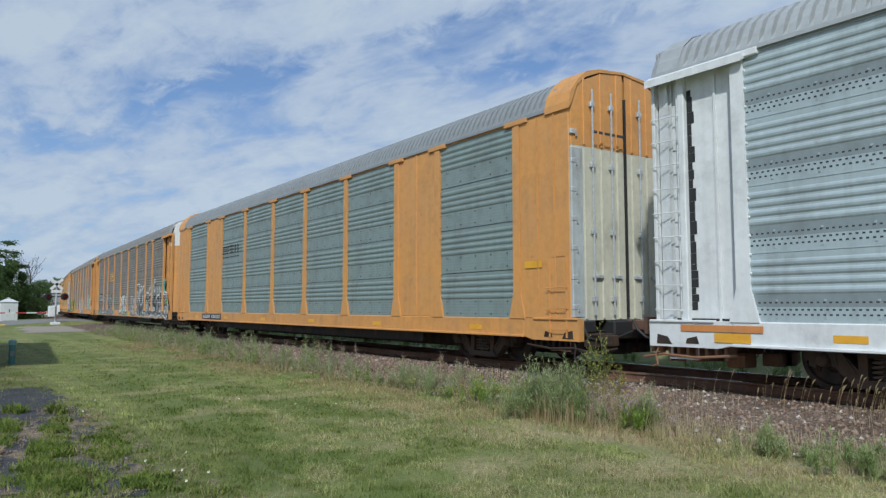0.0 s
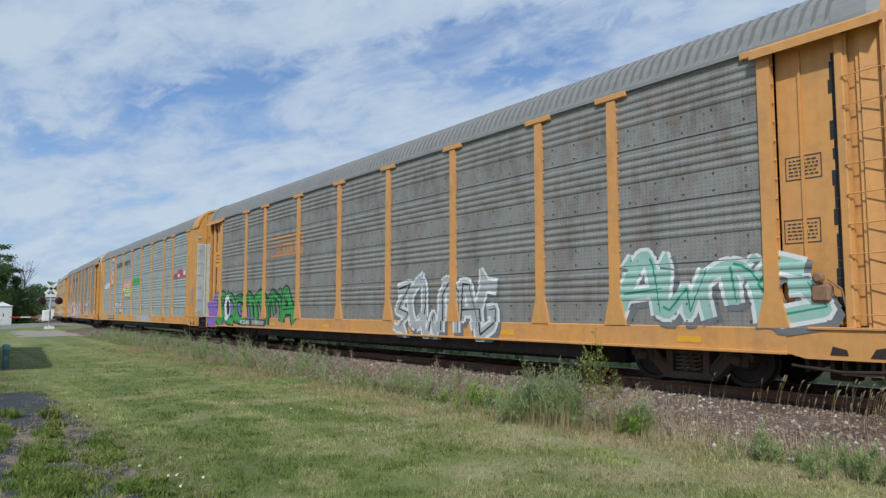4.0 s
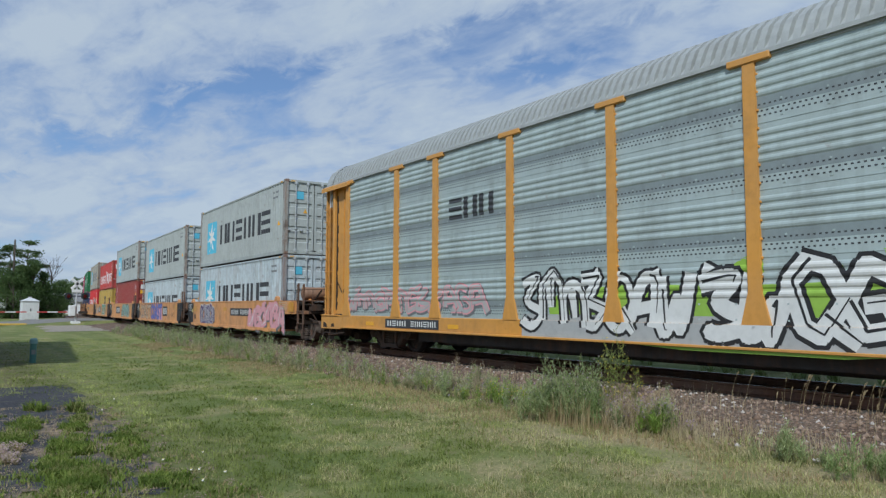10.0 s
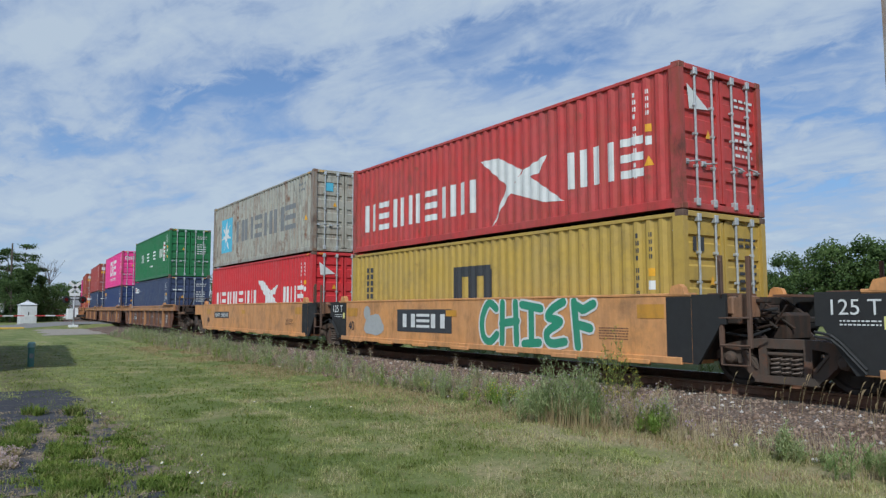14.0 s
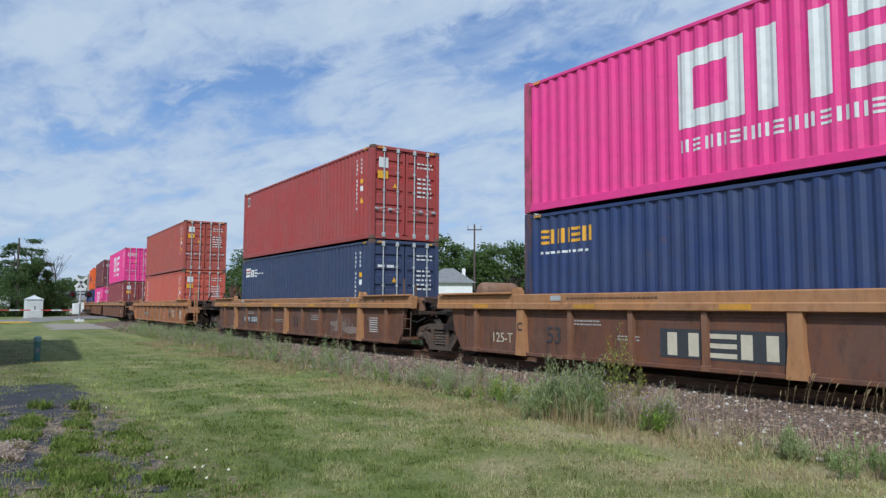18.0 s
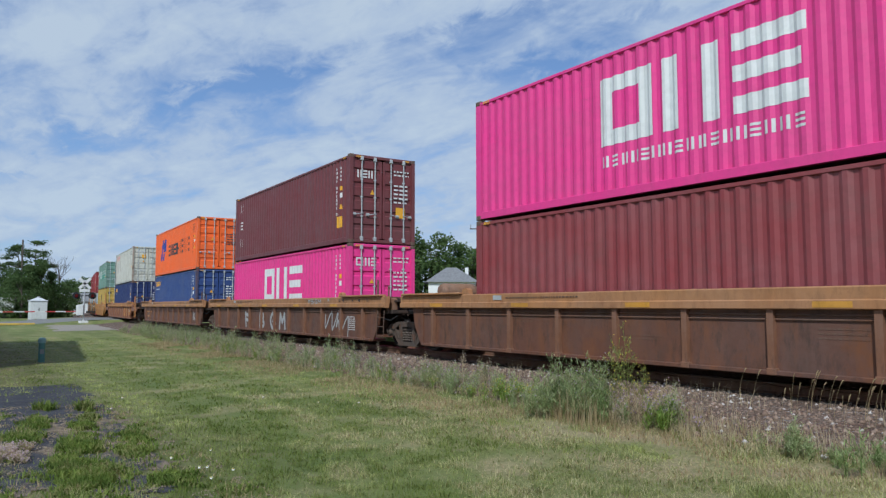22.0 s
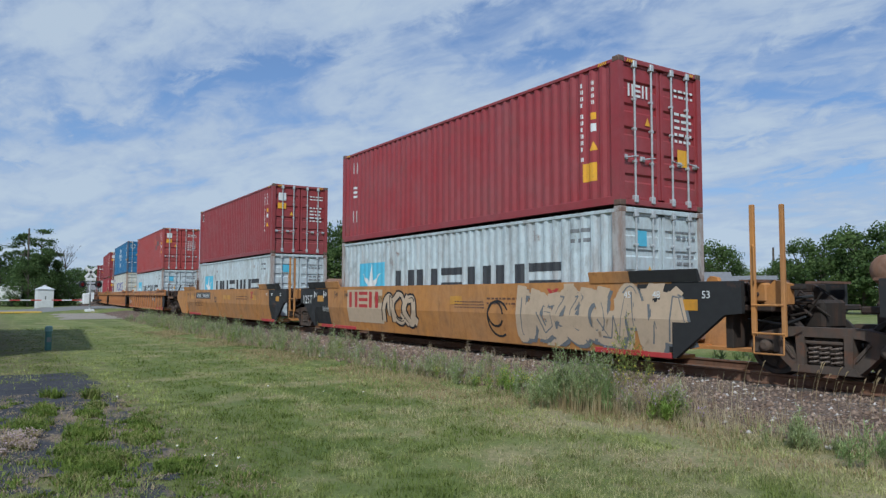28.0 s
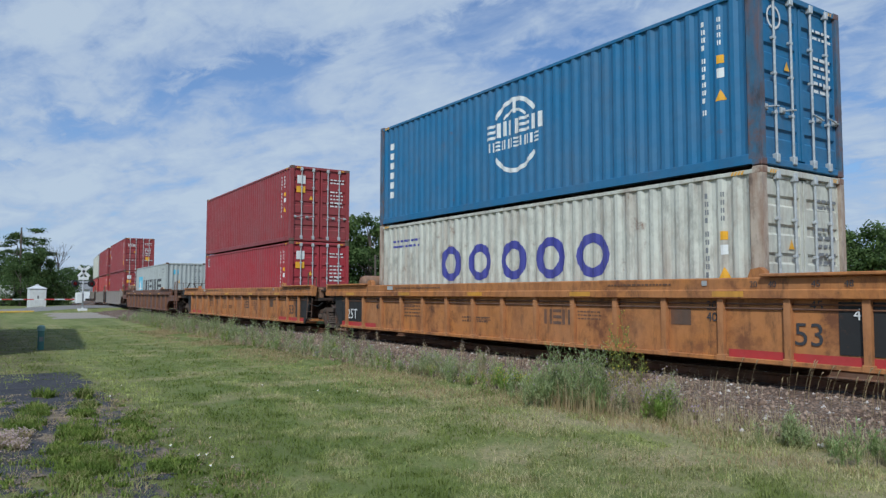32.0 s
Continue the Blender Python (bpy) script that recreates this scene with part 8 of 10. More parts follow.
def w_smooth(sprayed=False, number=True):
    def marks(car, z0, z1):
        y = WY - 0.03
        on_well(car, [bar(x, 1.0, x + 0.5, 1.2) for x in ((-7.32 if car["left_end"] == "art" else -6.4), -3.2 if not number else 0.1, 0.8, 4.6)], dull_yellow, "reflector", "dull yellow reflector patches", y)
        if number:
            number_panel(car, -5.3, 1.02, 3.0, 0.32, y)
            write(car, "53", 0.38, -1.5, 0.86, dark_mark, y)
        black = car["left_end"] == "art"
        if black:
            write(car, "125T", 0.40, -8.58, 0.93, white_paint, WY - 0.036)
            on_well(car, [bar(-7.62, 1.12, -7.56, 1.36), bar(-6.84, 1.12, -6.78, 1.36)], white_paint, "tick_mark", "", y)
        on_well(car, [bar(7.62, 0.98, 8.02, 1.16)], dull_yellow, "reflector", "dull yellow reflector patch", WY - 0.036)
        for n, u in (("45", 6.45), ("48", 7.1), ("53", 8.1)) + ((("53", -7.5), ("48", -6.72)) if black else ()):
            write(car, n, 0.17, u, 1.18, white_paint, WY - 0.036)
        for n, u in (("45", -5.85), ("40", -5.1)) if black else (("53", -8.0), ("48", -7.2), ("45", -6.7), ("40", -5.7)):
            write(car, n, 0.17, u, 1.18, dark_mark, WY - 0.036)
            on_well(car, [bar(u - 0.09, 1.12, u - 0.05, 1.36)], dark_mark, "tick_mark", "", y)
        r = random.Random(3)
        on_well(car, small_bars(2.3, 0.98, 3.9, 1.2, 2, r), rust_iron, "small_text_mark", "", y)
        on_well(car, [bar(4.38, 1.08, 4.5, 1.12, 0.2), bar(4.4, 1.30, 4.5, 1.34, 0.2)] + [[(4.36, 1.08), (4.46, 1.08), (4.72, 1.36), (4.62, 1.36)], [(4.62, 1.08), (4.72, 1.08), (4.46, 1.36), (4.36, 1.36)]], red_mark, "cross_emblem", "small red cross emblem", y)
        on_well(car, small_bars(-5.6, 0.62, -3.9, 0.92, 4, r) if not sprayed else small_bars(1.0, 0.9, 2.2, 1.1, 3, r), rust_iron, "small_text_mark", "rows of faint stencilled marks", y)
        for x0, x1 in ((-7.2, -4.6), (5.6, 7.4)):
            part("red_foot", Geo().box(x0, x1, WY + 0.07, WY + 0.12, 0.15, 0.25, 0.01), red_mark, car, "red painted foot of the side")
        on_well(car, small_bars(-6.9, 0.66, -6.4, 0.84, 4, r) + small_bars(7.3, 0.74, 7.7, 0.92, 4, r), white_paint if black else rust_iron, "small_text_mark", "", y)
        if not sprayed and not number:
            scribble(well_put(car, y), -4.9, 0.75, -3.4, 1.1, "black", 33, 0.03, 4)
        if sprayed:
            on_well(car, [bar(-5.0, 0.40, -2.7, 1.38)], SPRAY["cream"], "spray_paint", "", y)
            on_well(car, block_row(-4.9, 0.85, -2.9, 1.32, 3, 0, 0.15), red_mark, "logo_mark", "red painted blocks", y, 0.010)
            graffiti(well_put(car, y), -2.6, 0.36, -0.9, 1.36, 2, "cream", "black", None, 81, "black")
            graffiti(well_put(car, y), 3.5, 0.30, 7.8, 1.38, 6, "cream", "cream", "cream", 82, "grey")
            on_well(car, arc_band(2.6, 0.8, 0.3, 0.05, 0, 330) + arc_band(2.7, 0.7, 0.42, 0.05, 30, 300), SPRAY["black"], "spray_paint", "", y)
    return marks


LAB40 = "peach orange five-unit well car section with graffiti and black ends"
LAB53 = "rust brown ribbed well car section with a dirty tan top"
LABSM = "orange smooth-sided well car section with black ends"
BROWN, TAN, RUSTY, YELLOW_BROWN = srgb(104, 66, 49), srgb(176, 124, 78), srgb(172, 112, 64), srgb(192, 131, 64)
ORANGE_RIB = srgb(184, 120, 62)
cars = [
    (-192.82, "forty", PEACH, "art", "car", LAB40, w1, {}), (-208.30, "forty", PEACH, "art", "art", LAB40, w2, {}), (-223.71, "forty", PEACH, "art", "art", LAB40, w3, {}),
    (-239.15, "forty", PEACH, "art", "art", LAB40, w4, {}), (-254.38, "forty", PEACH, "car", "art", LAB40, w5, {}),
    (-276.12, "ribbed", BROWN, "art", "car", LAB53, w_ribbed(-5.1, None, 0.65, spray_patch, 1, True, "A"), dict(top_col=TAN, tank=False)), (-295.54, "ribbed", BROWN, "art", "art", LAB53, w_ribbed(None, -2.45, -5.3, pipe_loop, 2, True, "C"), dict(top_col=TAN)),
    (-314.92, "ribbed", BROWN, "car", "art", LAB53, w_ribbed(-5.1, None, 0.55, spray_patch, 3, False, "B"), dict(top_col=TAN)),
    (-338.39, "ribbed", RUSTY, "car", "car", "rusty orange single well car with ribbed sides", w_ribbed(-5.0, None, -0.75, spray_red, 4), dict(top_col=srgb(182, 120, 66))),
    (-361.95, "ribbed", BROWN, "art", "car", LAB53, w_ribbed(None, None, None, None, 5), dict(top_col=TAN, mid_post=False)), (-381.00, "ribbed", BROWN, "art", "art", LAB53, w_ribbed(None, None, None, spray_letters, 6), dict(top_col=TAN, mid_post=False)),
    (-400.40, "ribbed", BROWN, "car", "art", LAB53, w_ribbed(None, None, None, yellow_bars, 7), dict(top_col=TAN, mid_post=False, pipes=True)),
    (-423.60, "ribbed", srgb(134, 84, 58), "car", "car", "patchy rust brown single well car with bright repainted squares", w_ribbed(None, None, None, paint_patches, 8), dict(top_col=srgb(184, 124, 66))),
    (-446.80, "smooth", YELLOW_BROWN, "art", "car", LABSM, w_smooth(False, False), {}), (-466.37, "smooth", YELLOW_BROWN, "art", "art", LABSM, w_smooth(True, False), {}),
    (-485.40, "smooth", YELLOW_BROWN, "car", "art", LABSM, w_smooth(False, True), {}),
    (-508.60, "ribbed", ORANGE_RIB, "art", "car", "orange ribbed well car section with red foot corners", w_ribbed(None, None, 6.6, red_foot(3.6), 9), dict(end_black=True, post_step=1.1, dirt=0.25, mid_post=False, tank=False)),
    (-527.80, "ribbed", ORANGE_RIB, "art", "art", "orange ribbed well car section with red foot corners", w_ribbed(None, None, 6.65, red_foot(None), 10), dict(end_black=True, post_step=1.1, dirt=0.25, mid_post=False)),
    (-547.10, "ribbed", ORANGE_RIB, "car", "art", "orange ribbed well car section with red foot corners", w_ribbed(None, None, 6.65, red_foot(None), 11), dict(end_black=True, post_step=1.1, dirt=0.25, mid_post=False)),
    (-569.30, "ribbed", BROWN, "car", "car", "rust brown single well car", w_ribbed(None, None, None, None, 12), {}),
    (-589.00, "forty", srgb(150, 140, 130), "art", "car", "grey graffiti-covered well car section", None, {}), (-604.50, "forty", srgb(150, 140, 130), "art", "art", "grey graffiti-covered well car section", None, {}),
    (-620.00, "forty", srgb(150, 140, 130), "art", "art", "grey graffiti-covered well car section", None, {}),
]
for i, (c0, kind, col, left, right, label, marks, kw) in enumerate(cars):
    if kind in ("forty", "smooth"):
        kw = dict(kw, end_black=True)
    well_car(c0, kind, col, left, right, label, marks, rust=0.3 if kind != "ribbed" else 0.8, **kw)
    if left == "art" and i + 1 < len(cars):
        bogie((c0 + cars[i + 1][0]) / 2)

# ---- ground ----
def px_dir(px, yaw=55.4):
    """The bearing, in degrees left of straight across, of a column of the view."""
    return yaw - math.degrees(math.atan((px - 784) / 1270.5))


def bearing(deg, dist):
    return -math.sin(radians(deg)) * dist, math.cos(radians(deg)) * dist


def grass_material():
    k = Nodes("mown_grass")
    c = k.mix(k.step(k.noise(0.35, detail=5), 0.35, 0.65), (0.130, 0.165, 0.048), (0.215, 0.235, 0.082))
    # the mower's lanes run along the track
    c = k.mix(k.step(k.lanes(), 0.46, 0.58, 0, 0.75), c, (0.27, 0.285, 0.105))
    c = k.mix(k.step(k.noise(3.2, detail=5, rough=0.6, at=(1, 7, 2)), 0.42, 0.66, 0, 0.6), c, (0.115, 0.165, 0.038))
    dry = k.step(k.noise(0.9, (1, 1, 1), 6, 0.6, (5, 3, 0)), 0.50, 0.66, 0, 0.8)
    c = k.mix(dry, c, (0.36, 0.30, 0.165))
    c = k.mix(k.step(k.noise(1.7, detail=7, rough=0.65, at=(8, 1, 4)), 0.60, 0.72, 0, 0.8), c, (0.26, 0.185, 0.12))
    # thatch and bare soil in a strip along the track's side of the lawn
    sep = k.t.nodes.new("ShaderNodeSeparateXYZ")
    k.link(k.co, sep.inputs[0])
    strip = k.math("MULTIPLY", k.step(sep.outputs[1], 4.2, 6.4), k.step(sep.outputs[0], -11.0, -6.5))
    c = k.mix(k.math("MULTIPLY", strip, k.step(k.noise(1.1, detail=6, rough=0.62, at=(3, 9, 1)), 0.40, 0.60, 0.15, 0.85)), c, (0.40, 0.31, 0.20))
    # trodden soil round the old apron
    rim = k.math("MULTIPLY", k.step(sep.outputs[1], 1.4, 3.4, 1, 0), k.step(sep.outputs[0], -8.5, -4.5, 1, 0))
    c = k.mix(k.math("MULTIPLY", rim, k.step(k.noise(2.4, detail=6, rough=0.65, at=(4, 4, 8)), 0.35, 0.6, 0.35, 0.9)), c, (0.135, 0.105, 0.065))
    c = k.mix(k.step(k.noise(26, detail=4), 0.40, 0.68, 0, 0.6), c, (0.095, 0.120, 0.035))
    k.bump(k.noise(40, detail=4), 0.6, 0.03)
    return k.done(c, 0.85, 0, 0.2)


def axis_points(mid, fine, reach, grow):
    out, d, step_ = [mid], 0.0, fine
    while d < reach:
        d += step_
        out = [mid - d] + out + [mid + d]
        if d > 30:
            step_ *= grow
    return out


def ground_z(x, y):
    off = y - line_y(x)
    base = 0.10 * max(0.0, min(1.0, 1 - abs(off) / 9.0))
    near = max(0.0, 1 - math.hypot(x + 8, y - 4) / 40)
    # a low grassy bank beyond the track
    if 3.5 < off < 30:
        rise = min(1.0, (off - 3.5) / 2.5) * (1 if off < 9 else max(0.0, 1 - (off - 9) / 20))
        base += 0.55 * rise * rise * (3 - 2 * rise) * max(0.0, min(1.0, (x + 62) / 12))
    return base * (0.6 if off < 0 else 1) + near * 0.025 * (noise.noise((x * 0.5, y * 0.5, 0)) + 0.6 * noise.noise((x * 1.7, y * 1.7, 3)))


def build_ground():
    xs, ys = axis_points(-10, 0.5, 4600, 1.25), axis_points(5, 0.5, 4600, 1.25)
    g = Geo()
    nx, ny = len(xs), len(ys)
    g.v = [(x, y, ground_z(x, y)) for y in ys for x in xs]
    g.f = [(j * nx + i, j * nx + i + 1, (j + 1) * nx + i + 1, (j + 1) * nx + i) for j in range(ny - 1) for i in range(nx - 1)]
    g.smooth = False
    me = g.mesh("ground", False)
    me.polygons.foreach_set("use_smooth", [True] * len(me.polygons))
    ob = thing("ground", "mown lawn with dry and worn patches reaching to the horizon", "lawn", kind="structure", geo=me, material=MATS.setdefault("mown_grass", grass_material()))


build_ground()


# ---- track ----
def sweep(prof, s0, s1, lift=0.0):
    """Draws a cross-section (offset, height) along the line."""
    g, s, st = Geo(), s0, []
    while s < s1:
        st.append(s)
        s += 1.0 if -70 < s < 30 else 4.0
    st.append(s1)
    n = len(prof)
    for s in st:
        m = on_line(s, 0)
        g.v.extend(tuple(m @ Vector((0, o, z + lift))) for o, z in prof)
    for i in range(len(st) - 1):
        for j in range(n - 1):
            g.f.append((i * n + j, i * n + j + 1, (i + 1) * n + j + 1, (i + 1) * n + j))
    return g


def ballast_material():
    k = Nodes("ballast")
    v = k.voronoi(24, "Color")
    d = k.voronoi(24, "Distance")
    sep = k.t.nodes.new("ShaderNodeSeparateColor")
    k.link(v, sep.inputs[0])
    c = k.mix(k.step(sep.outputs[0], 0.0, 1.0), (0.20, 0.130, 0.090), (0.40, 0.30, 0.235))
    c = k.mix(k.step(sep.outputs[1], 0.90, 0.93), c, (0.52, 0.47, 0.43))
    c = k.mix(k.step(k.noise(0.8, detail=5), 0.40, 0.62, 0, 0.55), c, (0.15, 0.075, 0.045))
    # shade in the gaps between stones, put into the colour
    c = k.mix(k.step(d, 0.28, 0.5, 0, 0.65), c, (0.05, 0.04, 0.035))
    k.bump(d, 1.0, 0.03)
    return k.done(c, 0.9, 0, 0.25)


stone_mat = ballast_material()


def build_track():
    prof = [(-4.3, -0.02), (-3.6, 0.05), (-2.9, 0.11), (-2.1, 0.17), (-1.6, 0.205), (-0.9, 0.19), (0, 0.18), (0.9, 0.19), (1.6, 0.205), (2.1, 0.17), (3.2, 0.08), (4.4, -0.02)]
    g = sweep(prof, -680, 560)
    r = random.Random(4)
    g.v = [(x + r.uniform(-0.05, 0.05), y + r.uniform(-0.10, 0.10), z + r.uniform(-0.012, 0.018)) for x, y, z in g.v]
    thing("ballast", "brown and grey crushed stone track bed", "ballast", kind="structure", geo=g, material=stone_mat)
    rail = [(-0.075, 0.0), (-0.075, 0.015), (-0.012, 0.035), (-0.010, 0.125), (-0.036, 0.140), (-0.036, 0.168), (-0.028, 0.172), (0.028, 0.172), (0.036, 0.168), (0.036, 0.140), (0.010, 0.125), (0.012, 0.035), (0.075, 0.015), (0.075, 0.0)]
    rusty = paint("rail_rust", (0.17, 0.085, 0.05), 0.6, 0.3, 0.75)
    shiny = plain("rail_head_steel", (0.46, 0.46, 0.46), 0.25, 0.15, 20, 0.95)
    for side in (-0.755, 0.755):
        ob = thing("rail", "rusty steel rail with a polished head", "rail", group="rails", geo=sweep([(o + side, z) for o, z in rail], -680, 560, lift=RAIL_Z - 0.172), material=rusty)
        part("rail_head", sweep([(side - 0.024, 0.0), (side + 0.024, 0.0)], -680, 560, lift=RAIL_Z + 0.002), shiny, ob, "polished rail head")
    tie = paint("old_sleeper_wood", (0.085, 0.068, 0.055), 0.0, 0.5, 0.85)
    bed = thing("sleepers", "row of dark weathered wooden sleepers sunk in stone", "sleepers", kind="structure")
    me = Geo().box(-0.115, 0.115, -1.30, 1.30, -0.13, 0.0, 0.012).mesh("sleeper")
    for i in range(150):
        s = 26 - i * 0.56
        ob = part("sleeper", me, tie, bed)
        ob.matrix_basis = on_line(s, 0.222 + r.uniform(-0.008, 0.006)) @ pose(0, r.uniform(-0.04, 0.04), 0, 0, 0, r.uniform(-1, 1))
    plate = paint("tie_plate", (0.12, 0.065, 0.042), 0.6, 0.3, 0.8)
    pm = Geo().box(-0.09, 0.09, -0.17, 0.17, 0.0, 0.012).box(-0.05, -0.02, -0.13, -0.10, 0.0, 0.05).box(0.02, 0.05, 0.10, 0.13, 0.0, 0.05).mesh("tie_plate")
    for i in range(75):
        s = 10 - i * 0.56
        ob = part("tie_plate", pm, plate, bed, "rusty tie plate with spikes")
        ob.matrix_basis = on_line(s, 0.218) @ pose(0, -0.755, 0)


build_track()


def scatter(name, label, cat, count, place, shape, material, seed):
    """One mesh of many small pieces: place(r) gives x, y, z, size, turn; shape is (verts, faces)."""
    r = np.random.RandomState(seed)
    base = np.array(shape[0], dtype=np.float32)
    P = place(r, count)
    n, nv = len(P), len(base)
    a = P[:, 4]
    ca, sa = np.cos(a), np.sin(a)
    jit = 1 + r.uniform(-0.35, 0.35, (n, nv, 3)).astype(np.float32)
    v = base[None] * jit * P[:, 3][:, None, None]
    out = np.empty_like(v)
    out[..., 0] = v[..., 0] * ca[:, None] - v[..., 1] * sa[:, None] + P[:, 0][:, None]
    out[..., 1] = v[..., 0] * sa[:, None] + v[..., 1] * ca[:, None] + P[:, 1][:, None]
    out[..., 2] = v[..., 2] + P[:, 2][:, None]
    return mass(name, label, cat, out.reshape(-1, 3), np.array(shape[1]), n, nv, material)


def mass(name, label, cat, verts, faces, n, nv, material):
    k, m = faces.shape
    idx = (faces[None] + (np.arange(n) * nv)[:, None, None]).reshape(-1)
    me = bpy.data.meshes.new(name)
    me.vertices.add(len(verts))
    me.vertices.foreach_set("co", verts.astype(np.float32).ravel())
    me.loops.add(len(idx))
    me.loops.foreach_set("vertex_index", idx.astype(np.int32))
    me.polygons.add(n * k)
    me.polygons.foreach_set("loop_start", np.arange(0, n * k * m, m, dtype=np.int32))
    me.update(calc_edges=True)
    me.validate()
    return thing(name, label, cat, kind="stuff", geo=me, material=material)


OCTA = ([(1, 0, 0), (-1, 0, 0), (0, 1, 0), (0, -1, 0), (0, 0, 0.8), (0, 0, -0.6)], [(0, 2, 4), (2, 1, 4), (1, 3, 4), (3, 0, 4), (2, 0, 5), (1, 2, 5), (3, 1, 5), (0, 3, 5)])


def loose_stone_material():
    k = Nodes("loose_stone")
    i = k.island()
    c = k.mix(k.step(i, 0.0, 1.0), (0.175, 0.112, 0.078), (0.40, 0.295, 0.225))
    c = k.mix(k.step(i, 0.93, 0.95), c, (0.58, 0.53, 0.49))
    c = k.mix(k.step(k.noise(30, detail=4), 0.4, 0.7, 0, 0.5), c, (0.09, 0.07, 0.06))
    return k.done(c, 0.85, 0, 0.3)


def place_stones(r, n):
    s = np.where(r.rand(n) < 0.75, r.uniform(-26, 8, n), r.uniform(-60, 20, n))
    off = -0.95 - 3.1 * r.rand(n) ** 1.15
    y = LINE_Y + BEND * np.minimum(s, 0) ** 2 / 2 + off
    z = np.interp(-off, [0.9, 1.6, 2.1, 2.9, 3.6, 4.3], [0.20, 0.21, 0.175, 0.115, 0.06, 0.03])
    return np.stack([s, y, z, r.uniform(0.014, 0.044, n) * np.where(r.rand(n) < 0.05, 1.5, 1.0), r.uniform(0, 6.28, n)], -1)


scatter("loose_stones", "loose brown, grey and pale crushed stones along the track", "stones", 13000, place_stones, OCTA, loose_stone_material(), 3)


# ---- grass blades and weeds ----
def leaf_material(name, a, b, dry=(0.30, 0.23, 0.11), share=0.25, patch=0.9, lanes=0.0):
    k = Nodes(name)
    i = k.island()
    c = k.mix(k.step(i, 0.0, 1.0), a, b)
    p = k.noise(patch, detail=5, rough=0.6, at=(5, 3, 0))
    if lanes:
        sep = k.t.nodes.new("ShaderNodeSeparateXYZ")
        k.link(k.co, sep.inputs[0])
        p = k.math("ADD", p, k.step(k.math("ADD", sep.outputs[1], k.math("MULTIPLY", sep.outputs[0], 0.35)), -1.5, 5.0, -0.10, 0.13))
        c = k.mix(k.step(p, 0.52, 0.40, 0, 0.7), c, tuple(v * 0.62 for v in a))
        c = k.mix(k.step(k.lanes(), 0.46, 0.58, 0, lanes), c, tuple(v * 1.15 for v in b))
    c = k.mix(k.step(k.noise(3.2, detail=5, rough=0.6, at=(1, 7, 2)), 0.42, 0.62, 0, 0.7), c, tuple(v * 0.74 for v in a))
    c = k.mix(k.step(k.noise(11, detail=3, rough=0.6, at=(4, 4, 1)), 0.46, 0.62, 0, 0.45), c, tuple(v * 0.8 for v in a))
    c = k.mix(k.math("MULTIPLY", k.step(p, 0.46, 0.64), k.step(i, 0.9 - share * 2.2, 1.0)), c, dry)
    m = k.done(c, 0.7, 0, 0.25)
    t = k.t.nodes.new("ShaderNodeBsdfTranslucent")
    k.link(c, t.inputs[0])
    mx = k.t.nodes.new("ShaderNodeMixShader")
    mx.inputs[0].default_value = 0.4
    out = k.t.nodes["Material Output"]
    k.link(k.b.outputs[0], mx.inputs[1]), k.link(t.outputs[0], mx.inputs[2]), k.link(mx.outputs[0], out.inputs[0])
    return m


def blades(name, label, cat, P, material, seed, lean=0.45, segs=2):
    """P rows: x, y, z, height, width. Bent tapering blades."""
    r = np.random.RandomState(seed)
    n = len(P)
    a, tilt = r.uniform(0, 6.283, n), r.uniform(0.05, lean, n)
    w = P[:, 4] * 0.5
    dx, dy = np.cos(a), np.sin(a)
    tx, ty = -dy, dx
    lev = [0, 0.55, 1.0] if segs == 2 else [0, 0.35, 0.7, 1.0]
    vs = []
    for q in lev:
        wid = w * (1 - q) ** 0.7
        h = P[:, 3] * q
        bx, by = dx * tilt * h * q * 1.4, dy * tilt * h * q * 1.4
        zz = P[:, 2] + h * (1 - 0.25 * tilt * q)
        if q < 1:
            vs.append(np.stack([P[:, 0] + bx - tx * wid, P[:, 1] + by - ty * wid, zz], -1))
            vs.append(np.stack([P[:, 0] + bx + tx * wid, P[:, 1] + by + ty * wid, zz], -1))
        else:
            vs.append(np.stack([P[:, 0] + bx, P[:, 1] + by, zz], -1))
    v = np.stack(vs, 1)
    nv = v.shape[1]
    tris = []
    for k in range(len(lev) - 2):
        o = 2 * k
        tris += [(o, o + 1, o + 3), (o, o + 3, o + 2)]
    o = 2 * (len(lev) - 2)
    tris.append((o, o + 1, o + 2))
    return mass(name, label, cat, v.reshape(-1, 3), np.array(tris), n, nv, material)


def view_sample(r, n, r0, r1, power=1.0, lo=20, hi=90):
    d = r0 * (r1 / r0) ** (r.rand(n) ** power)
    a = np.radians(r.uniform(lo, hi, n))
    return -np.sin(a) * d, np.cos(a) * d, d


PAD = (-15.1, -2.6, -7.0, 2.25)


